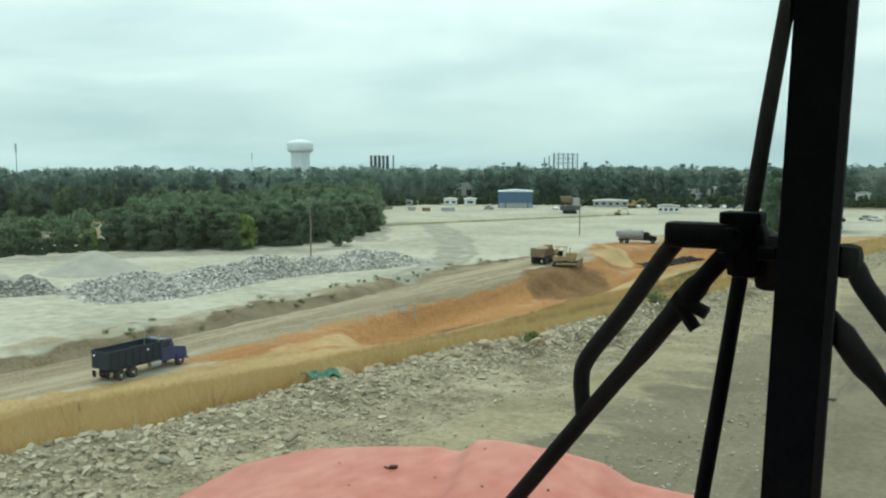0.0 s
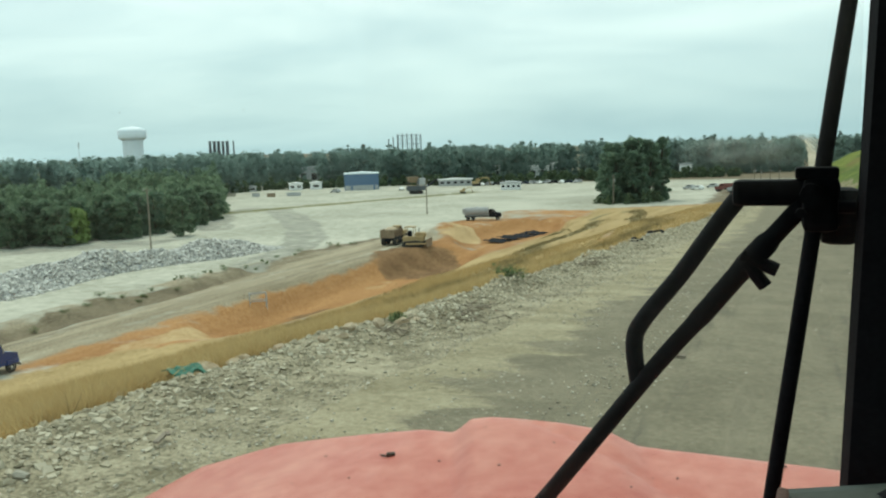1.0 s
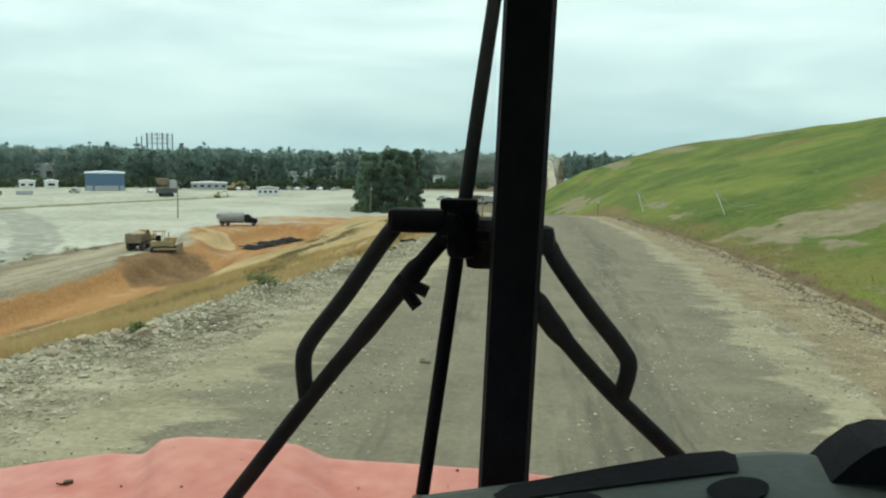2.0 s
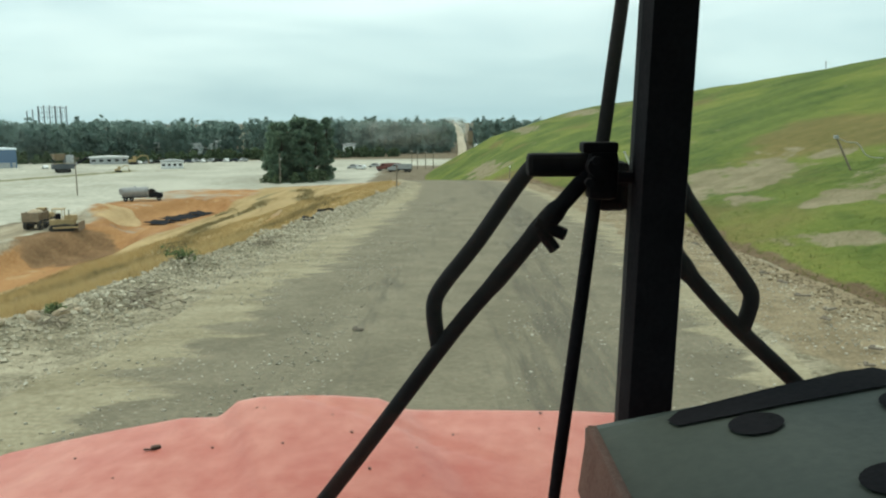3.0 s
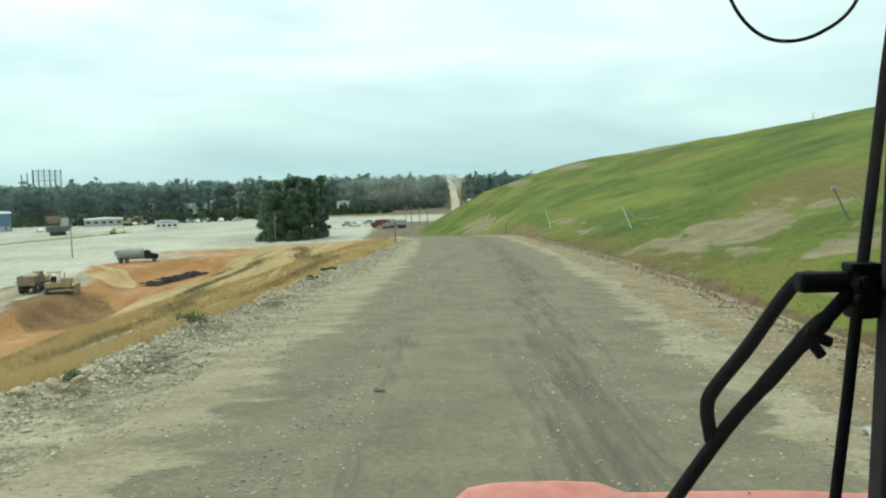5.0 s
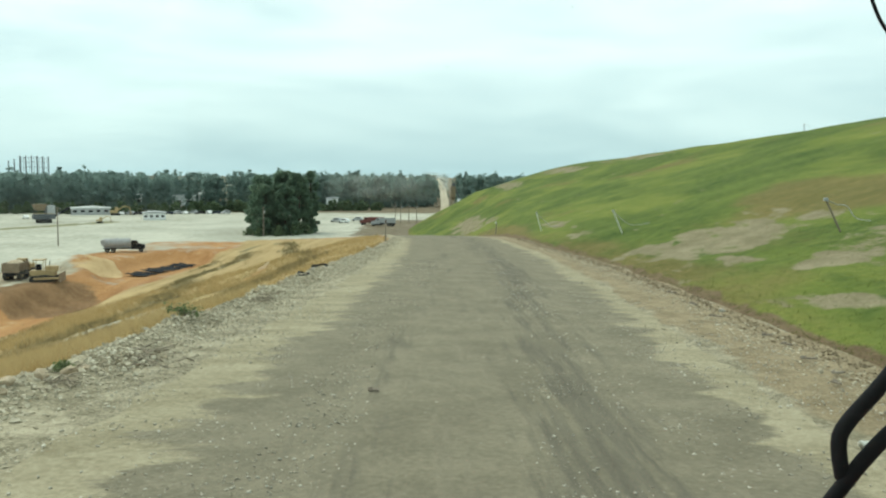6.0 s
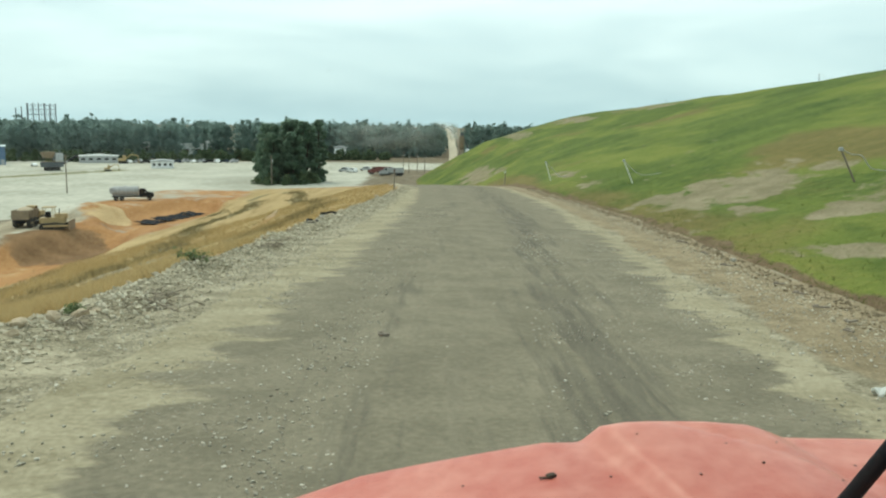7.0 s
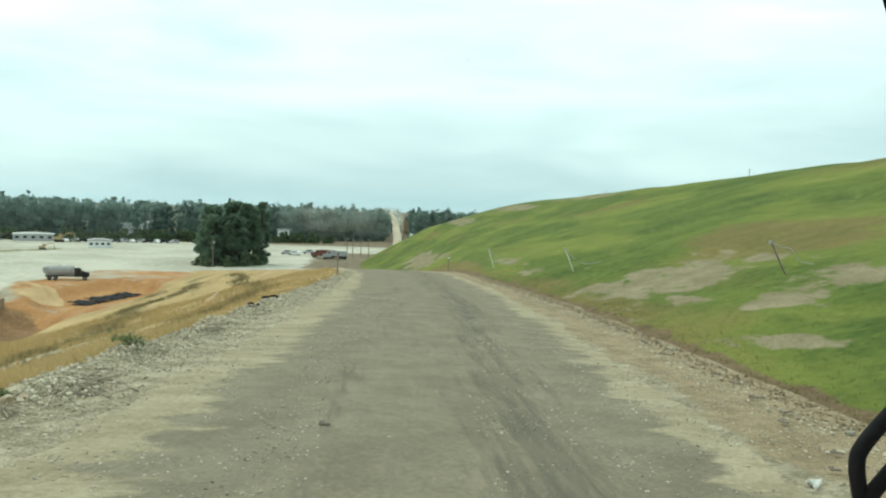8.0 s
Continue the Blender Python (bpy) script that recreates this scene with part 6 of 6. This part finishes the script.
keep = waves(x, y, 0.8, 4.0) + 0.7 * waves(x, y * 0.5, 2.2, 1.0) + r.normal(0, 0.35, n) > 0.15
x, y, s = x[keep], y[keep], s[keep]
chunks("road_pebbles", "small loose pebbles scattered over the haul road", np.column_stack([x, y, ground_z(x, y) + 0.03 + s * 0.2, s]), M_PEBBLE, 33, flat=0.5, tilt=0.4)


# clods of soil broken from the cut lip at the hill's foot
n = 4200
y = 5.0 + 75 * r.random(n) ** 1.4
x = along(y, TOE) + r.normal(0.15, 0.28, n)
s = 0.012 + 0.048 * r.random(n) ** 3.0
chunks("soil_clods", "brown soil clods along the cut lip below the hill", np.column_stack([x, y, np.maximum(ground_z(x, y), np.where(x > along(y, TOE) - 0.5, hill_z(x, y), -99)) + s * 0.2, s]), M_CLOD, 34, "soil", 0.7, 0.8)


# small tips of broken stone on the road's edge
for k, (hx0, hy0, wide, high, amount) in enumerate(((-6.6, 17.2, 0.7, 0.22, 220), (-6.6, 22.5, 0.8, 0.12, 160), (-6.0, 30.0, 0.8, 0.16, 130), (-5.4, 35.0, 0.9, 0.16, 130))):
    a, q = r.uniform(0, 2 * np.pi, amount), np.sqrt(r.random(amount))
    x, y = hx0 + wide * q * np.cos(a), hy0 + 1.5 * wide * q * np.sin(a)
    s = 0.02 + 0.055 * r.random(amount) ** 2.5
    chunks("stone_tip", "small tip of broken stone on the road edge", np.column_stack([x, y, ground_z(x, y) + high * (1 - q * q) + s * 0.3, s]), M_BERMSTONE, 50 + k)


def blades(name, label, xs, ys, zs, hs, material, seed, per=3, lean=0.35, wide=0.05):
    """Tufts of grass blades: tall narrow triangles."""
    q = np.random.default_rng(seed)
    xs, ys, zs, hs = (np.repeat(v, per) for v in (xs, ys, zs, hs))
    n = len(xs)
    a = q.uniform(0, 2 * np.pi, n)
    w = hs * wide * q.uniform(0.6, 1.4, n)
    ox, oy = q.normal(0, 0.06, n), q.normal(0, 0.06, n)
    b = np.stack([xs + ox, ys + oy, zs - 0.03], -1)
    dx, dy = np.cos(a) * w, np.sin(a) * w
    tip = b + np.stack([q.normal(0, lean, n) * hs, q.normal(0, lean, n) * hs, hs * q.uniform(0.7, 1.1, n)], -1)
    v = np.stack([b + np.stack([dx, dy, 0 * dx], -1), b - np.stack([dx, dy, 0 * dx], -1), tip], 1)
    return tagged(mesh_np(name, v.reshape(-1, 3), np.arange(3 * n).reshape(-1, 3), material), label, "grass", kind="stuff")


n = 60000
y = 2 + 110 * r.random(n) ** 1.4
d = 0.4 + 40 * r.random(n) ** 1.2
x = along(y, BERM) - d
keep = (y > 30) & (waves(x, y, 2.5, 9.0) + r.normal(0, 0.35, n) > -0.25) & (m_straw(x, y) > 0.4) & (r.random(n) < np.interp(y, [10, 40, 60], [0.5, 0.6, 1.0]))
x, y, d = x[keep], y[keep], d[keep]
blades("straw_grass", "tall dry straw-coloured grass on the embankment", x, y, ground_z(x, y), r.uniform(0.14, 0.36, len(x)) * (1 + d * 0.025), M_DRY, 41, 4, 0.45, 0.045)
n = 52000
y = 2 + 31 * r.random(n)
d = 0.4 + 24 * r.random(n) ** 1.4
x = along(y, BERM) - d
keep = (waves(x, y, 1.2, 3.0) + r.normal(0, 0.4, n) > -0.3) & (m_straw(x, y) > 0.4)
x, y = x[keep], y[keep]
blades("straw_grass", "fine dry straw-coloured grass below the road edge", x, y, ground_z(x, y), r.uniform(0.20, 0.52, len(x)), M_DRY, 44, 6, 0.5, 0.020)
n = 70000
y = 4 + 170 * r.random(n) ** 1.3
x = along(y, BERM) - 48 * r.random(n)
keep = m_tuft(x, y) * (0.55 + 0.75 * waves(x, y, 1.1, 6.0)) + r.normal(0, 0.12, n) > 0.34
x, y = x[keep], y[keep]
blades("coarse_grass", "coarse brown tufted grass in bands on the embankment", x, y, ground_z(x, y), r.uniform(0.28, 0.62, len(x)), M_TUFT, 43, 7, 0.45, 0.028)
n = 11000
y = 6 + 70 * r.random(n) ** 1.5
d = 0.7 + 9 * r.random(n) ** 1.8
x = along(y, TOE) + d
keep = m_bare(x, y) + r.normal(0, 0.2, n) < 0.42
x, y = x[keep], y[keep]
blades("hill_grass", "short green grass on the hillside", x, y, hill_z(x, y), r.uniform(0.05, 0.13, len(x)), M_GREEN, 42, 4, 0.55, 0.07)


def weed(x, y, size, seed, label, material=M_LEAF_SCRUB):
    """A low leafy bush of stems and small leaves."""
    q = np.random.default_rng(seed)
    ob = thing("weed_bush", pose(x, y, float(ground_z(x, y))), label, "bush", "roadside weeds")
    stems = bmesh.new()
    cs = []
    for k in range(9):
        a = q.uniform(0, 2 * math.pi)
        tip = (size * 1.2 * math.cos(a) * q.random(), size * 1.2 * math.sin(a) * q.random(), size * q.uniform(0.3, 0.75))
        tube([(0, 0, -0.05), (tip[0] * 0.4, tip[1] * 0.4, tip[2] * 0.6), tip], [0.012, 0.009, 0.004], 5, bm=stems)
        cs.append(tip)
        cs.append((tip[0] * 0.7, tip[1] * 0.7, tip[2] * 0.6))
    part("stem", stems, M_BARK, ob)
    v, f = leaf_cards(cs, [(size * 0.34,) * 3] * len(cs), 16, 0.030 + 0.02 * size, q)
    mesh_np("foliage", v, f, material).parent = ob


weed(-6.75, 22.4, 0.42, 1, "green leafy weed growing on the road edge", M_WEED)
weed(-7.2, 15.9, 0.22, 2, "low grey green weed among the roadside stones", M_WEED)
for k in range(46):
    y = 22 + 140 * r.random()
    weed(-80.6 + r.normal(0, 1.0), y, r.uniform(0.35, 0.95), 10 + k, "scrubby green weed on the soil bank", M_WEED)

# torn green tarpaulin among the boulders
bm = bmesh.new()
tx, ty = -8.45, 10.6
grid = [[bm.verts.new((tx - 0.30 + 0.08 * i + 0.03 * math.sin(j * 2.0), ty - 0.24 + 0.08 * j + 0.03 * math.sin(i * 1.7), float(ground_z(tx, ty)) + 0.12 + 0.045 * math.sin(i * 0.9 + j * 0.7) + 0.04 * math.cos(j * 1.3 - i * 0.5))) for i in range(8)] for j in range(7)]
for a, b in zip(grid, grid[1:]):
    for i in range(7):
        bm.faces.new((a[i], a[i + 1], b[i + 1], b[i]))
made = bmesh.ops.extrude_face_region(bm, geom=list(bm.faces))["geom"]
bmesh.ops.translate(bm, vec=(0, 0, -0.02), verts=[v for v in made if isinstance(v, bmesh.types.BMVert)])
tagged(part("tarpaulin", bm, M_TARP, None), "crumpled green tarpaulin scrap among roadside boulders", "tarpaulin")

# scraps of tyre on the edge, sticks and litter on the far shoulder
for x, y, rz in ((-5.4, 40.3, 20), (-5.6, 36.5, 100)):
    bm = bmesh.new()
    rings = []
    for k in range(15):
        a = math.pi * 1.3 * k / 14
        c = Vector((0.28 * math.cos(a), 0.28 * math.sin(a), 0.08 + 0.08 * math.sin(a * 2)))
        out = Vector((math.cos(a), math.sin(a), 0))
        rings.append([bm.verts.new(c + out * p + Vector((0, 0, q))) for p, q in ((-0.02, -0.07), (0.08, -0.08), (0.09, 0.08), (-0.02, 0.09), (0.03, 0.01))])
    for a, b in zip(rings, rings[1:]):
        for i in range(5):
            bm.faces.new((a[i], a[(i + 1) % 5], b[(i + 1) % 5], b[i]))
    bm.faces.new(rings[0])
    bm.faces.new(rings[-1])
    bmesh.ops.transform(bm, matrix=pose(x, y, float(ground_z(x, y)) + 0.06, 0, 0, rz) @ Matrix.Diagonal((1.1, 0.8, 0.6, 1)), verts=bm.verts)
    tagged(part("tyre_scrap", bm, M_TYRE, None), "torn black tyre scrap lying on the stone edge", "tyre scrap", "tyre scraps")
for k, (x, y, ln, rz) in enumerate(((8.0, 17.6, 0.35, 80), (8.3, 19.4, 0.28, 35), (-1.2, 14.4, 0.2, 85), (8.4, 24.5, 0.4, 55), (7.4, 15.2, 0.22, 20), (7.9, 16.1, 0.3, 110), (8.5, 21.0, 0.26, 70), (7.2, 13.0, 0.2, 45), (8.7, 27.5, 0.34, 25), (6.6, 12.0, 0.16, 80), (9.0, 31.0, 0.4, 60), (-6.6, 7.9, 0.35, 20), (-5.4, 6.0, 0.3, 60))):
    bm = box((0.07, ln, 0.035), (0, 0, 0.05), 0.01)
    box((0.05, ln * 0.4, 0.03), (0.05, ln * 0.3, 0.07), 0.008, Matrix.Rotation(0.5, 3, "Z"), bm=bm)
    bmesh.ops.transform(bm, matrix=pose(x, y, float(ground_z(x, y)) + 0.03, 0, 0, rz), verts=bm.verts)
    tagged(part("wood_scrap", bm, M_POLE, None), "dark splintered wood scrap lying on the gravel", "wood scrap", "wood scraps")
bm = bmesh.new()
lx, ly = 5.9, 11.3
vs = [bm.verts.new((lx + 0.10 * math.cos(a) * (1 + 0.3 * math.sin(3 * a)), ly + 0.07 * math.sin(a), float(ground_z(lx, ly)) + 0.08 + 0.05 * math.sin(2.5 * a))) for a in (2 * math.pi * k / 12 for k in range(12))]
mid = bm.verts.new((lx, ly, float(ground_z(lx, ly)) + 0.12))
for k in range(12):
    bm.faces.new((vs[k], vs[(k + 1) % 12], mid))
made = bmesh.ops.extrude_face_region(bm, geom=list(bm.faces))["geom"]
bmesh.ops.translate(bm, vec=(0, 0, -0.04), verts=[v for v in made if isinstance(v, bmesh.types.BMVert)])
tagged(part("paper_scrap", bm, M_PVC, None), "crumpled white litter lying on the road shoulder", "litter")


# posts: reflector on the left, gas wells on the hill
def marker_post(x, y, h, z0, label, top):
    ob = thing("marker_post", pose(x, y, z0), label, "post", "marker posts")
    part("post", tube([(0, 0, -0.3), (0.02, 0, h)], 0.06, 8), M_POLE, ob)
    part("cap", tube([(0.02, 0, h - 0.02), (0.02, 0, h + 0.16)], 0.075, 8), top, ob)


marker_post(-3.7, 72, 1.7, float(ground_z(-3.7, 72)), "dark timber marker post at the road's bend", M_RUST)
marker_post(8.6, 104, 1.4, float(hill_z(8.6, 104)), "short dark post with a pale cap at hill foot", M_WHITE)


def gas_well(x, y, h, lean, hose, label, material=M_PVC):
    """A leaning pipe well head with its flexible hose."""
    g = float(hill_z(x, y))
    ob = thing("gas_well", pose(x, y, g), label, "gas well", "gas wells")
    top = Vector((-lean, 0.0, h))
    part("pipe", tube([(0, 0, -0.3), tuple(top)], 0.04, 10), material, ob)
    part("valve", box((0.16, 0.16, 0.14), tuple(top), 0.03), M_GREYMETAL, ob)
    if hose:
        ground_at = [(dx, dy, float(hill_z(x + dx, y + dy)) - g + up) for dx, dy, up in hose]
        part("hose", tube(rounded([tuple(top)] + ground_at, 6), 0.02, 8), M_HOSE, ob, "", True)


gas_well(11.15, 81, 1.75, 0.6, [(0.3, 0, 0.8), (0.8, 0, 0.2), (1.4, -0.3, 0.08)], "leaning white plastic gas well pipe on the hill")
gas_well(13.75, 58.5, 1.55, 0.8, [(0.1, 0, 0.7), (0.8, 0, 0.3), (1.9, 0.2, 0.10)], "leaning white plastic gas well pipe with grey hose")
gas_well(17.2, 34.5, 1.3, 0.8, [(-0.3, 0.1, 1.2), (0.1, 0, 1.0), (0.4, -0.2, 0.4), (1.0, -0.3, 0.08)], "leaning dark well pipe with looping pale hose", M_POLE)
for x, y, h in ((57.0, 126, 1.0), (52, 190, 0.9)):
    gas_well(x, y, h, 0.1, [(0.5, 0, h * 0.9), (0.7, 0, 0.2)] if h > 0.95 else None, "dark well head standing on the hill crest", M_TRIM)


# pale dust drifting up behind the hill, from a tipped load
def dust_plume():
    m = bpy.data.materials.new("pale airborne dust")
    m.use_nodes = True
    nt, ln = m.node_tree.nodes, m.node_tree.links
    b = nt["Principled BSDF"]
    b.inputs["Base Color"].default_value = (0.74, 0.71, 0.64, 1)
    b.inputs["Roughness"].default_value = 1.0
    at = nt.new("ShaderNodeAttribute")
    at.attribute_name = "dense"
    ns = nt.new("ShaderNodeTexNoise")
    tc = nt.new("ShaderNodeTexCoord")
    ns.inputs["Scale"].default_value, ns.inputs["Detail"].default_value = 0.16, 5.0
    ln.new(tc.outputs["Object"], ns.inputs["Vector"])
    mu = nt.new("ShaderNodeMath")
    mu.operation = "MULTIPLY"
    ln.new(at.outputs["Fac"], mu.inputs[0])
    ln.new(ns.outputs["Fac"], mu.inputs[1])
    ln.new(mu.outputs["Value"], b.inputs["Alpha"])
    for k in range(4):
        us, vs = np.meshgrid(np.linspace(-1, 1, 25), np.linspace(0, 1, 30))
        if k < 3:
            cx = 11.2 - 1.4 * vs - 26 * np.clip(vs - 0.55, 0, 1) ** 1.6
            wd = 3.4 + 1.2 * vs + 16 * np.clip(vs - 0.60, 0, 1) ** 1.3
            px, py, pz = cx + us * wd + 0.8 * waves(us * 3, vs * 6, 1.0, k), 440 + 4 * k + 3 * waves(us * 2, vs * 4, 1.0, k + 3.0), PLAIN + 6.0 + vs * 14.5
            dense = (1 - us ** 2) ** 2 * smooth_step(0.2, 0.6, vs) * (1 - smooth_step(0.70, 1.0, vs)) * 0.70
        else:
            px, py, pz = -22 + us * 32, 425 + 2 * waves(us * 2, vs * 4, 1.0, 3.0), PLAIN + 3.0 + vs * 17.5
            dense = (1 - us ** 2) * smooth_step(0, 0.35, vs) * (1 - smooth_step(0.75, 1.0, vs)) * 0.62 * (0.65 + 0.35 * waves(us * 6, vs * 5, 1.0, 2.0))
        w = 25
        i = np.arange(29)[:, None] * w + np.arange(24)[None, :]
        ob = mesh_np("dust_plume", np.stack([px, py, pz], -1).reshape(-1, 3), np.stack([i, i + 1, i + w + 1, i + w], -1).reshape(-1, 4), m, {"dense": dense.ravel()}, True)
        tagged(ob, "pale dust rising before the far woods", "dust", kind="stuff")


dust_plume()


def plume_strip():
    """A solid pale strip, climbing between the far woods, added in place of a dust plume."""
    us, vs = np.meshgrid(np.linspace(-1, 1, 9), np.linspace(0, 1, 50))
    py = 436 + 190 * vs
    px = 0.0236 * py + us * (2.5 - 0.6 * vs) - 5.0 * vs ** 2 + 0.5 * waves(us, vs * 9, 1.0, 2.0)
    pz = PLAIN + 0.15 + 15.8 * vs ** 0.9 + 0.25 * waves(us * 2, vs * 14, 1.0, 5.0)
    i = np.arange(49)[:, None] * 9 + np.arange(8)[None, :]
    ob = mesh_np("track", np.stack([px, py, pz], -1).reshape(-1, 3), np.stack([i, i + 1, i + 10, i + 9], -1).reshape(-1, 4), M_PLUME, None, True)
    tagged(ob, "solid pale strip standing in for a rising dust plume", "track", kind="structure")


M_PLUME = mat("pale plume dust", (0.36, 0.315, 0.225), (0.52, 0.46, 0.35), 0.25, 0.95, 0.3, 9)
plume_strip()


# tangles of dead branches dumped on the road's edge
def brush_heap(x, y, size, seed):
    q = np.random.default_rng(seed)
    ob = thing("brush_heap", pose(x, y, float(ground_z(x, y))), "grey tangle of dead branches dumped on the stone edge", "brush", "brush heaps")
    for k in range(26):
        a, e = q.uniform(0, 2 * math.pi), q.uniform(-0.25, 0.45)
        c = Vector((q.normal(0, 0.35) * size, q.normal(0, 0.5) * size, abs(q.normal(0.10, 0.09)) * size))
        way = Vector((math.cos(a) * math.cos(e), math.sin(a) * math.cos(e), math.sin(e))) * size * q.uniform(0.25, 0.6)
        bend = Vector((q.normal(0, 0.07), q.normal(0, 0.07), abs(q.normal(0, 0.06)))) * size
        pts = [c - way, c - way * 0.3 + bend, c + way * 0.4 + bend * 0.6, c + way]
        for p in pts:
            p.z = max(p.z, 0.01)
        w = size * q.uniform(0.012, 0.034)
        bm = tube([tuple(p) for p in pts], [w, w * 0.9, w * 0.6, w * 0.3], 5)
        tube([tuple(pts[1]), tuple(pts[1] + way.cross(Vector((0, 0, 1))) * q.uniform(-0.7, 0.7) + Vector((0, 0, 0.05 * size)))], [w * 0.6, w * 0.2], 4, bm=bm)
        part("branch", bm, M_DEADWOOD, ob)


M_DEADWOOD = mat("bleached dead wood", (0.17, 0.14, 0.10), (0.36, 0.31, 0.23), 6, 0.95, 0.3)


def plant_tower(x, y):
    """A slim loading tower: legs, bin, cone and a leaning conveyor."""
    ob = thing("loading_tower", pose(x, y, PLAIN), "slim tan loading tower beside the pale plume strip", "tower")
    for sx in (-1.1, 1.1):
        for sy in (-1.1, 1.1):
            part("leg", box((0.25, 0.25, 7.0), (sx, sy, 3.5), 0.02), M_POLE, ob)
    for h in (2.3, 4.6):
        part("brace", box((2.4, 0.15, 0.2), (0, -1.1, h), 0.02), M_POLE, ob)
    part("bin", box((2.8, 2.8, 6.0), (0, 0, 9.6), 0.15), M_DIRTYBODY, ob, "dusty tan steel bin")
    part("cone", spin([(0.4, 5.2), (1.35, 6.6)], 12), M_DIRTYBODY, ob)
    part("head_house", box((1.8, 1.8, 1.8), (0.2, 0, 13.5), 0.1), M_STACK, ob)
    part("conveyor", tube([(0.4, 0, 13.4), (5.5, -1.0, 1.0)], 0.35, 6), M_STACK, ob)
    part("tank", spin([(1.2, 0), (1.25, 0.2), (1.25, 5.0), (0.9, 5.6), (0.2, 5.9)], 16, m=pose(3.2, -2.0, 0)), M_WHITE, ob, "white storage tank")


plant_tower(14.9, 452)
brush_heap(-6.2, 17.6, 0.85, 71)
brush_heap(-6.9, 15.0, 0.55, 72)
brush_heap(-5.6, 27.5, 0.6, 73)
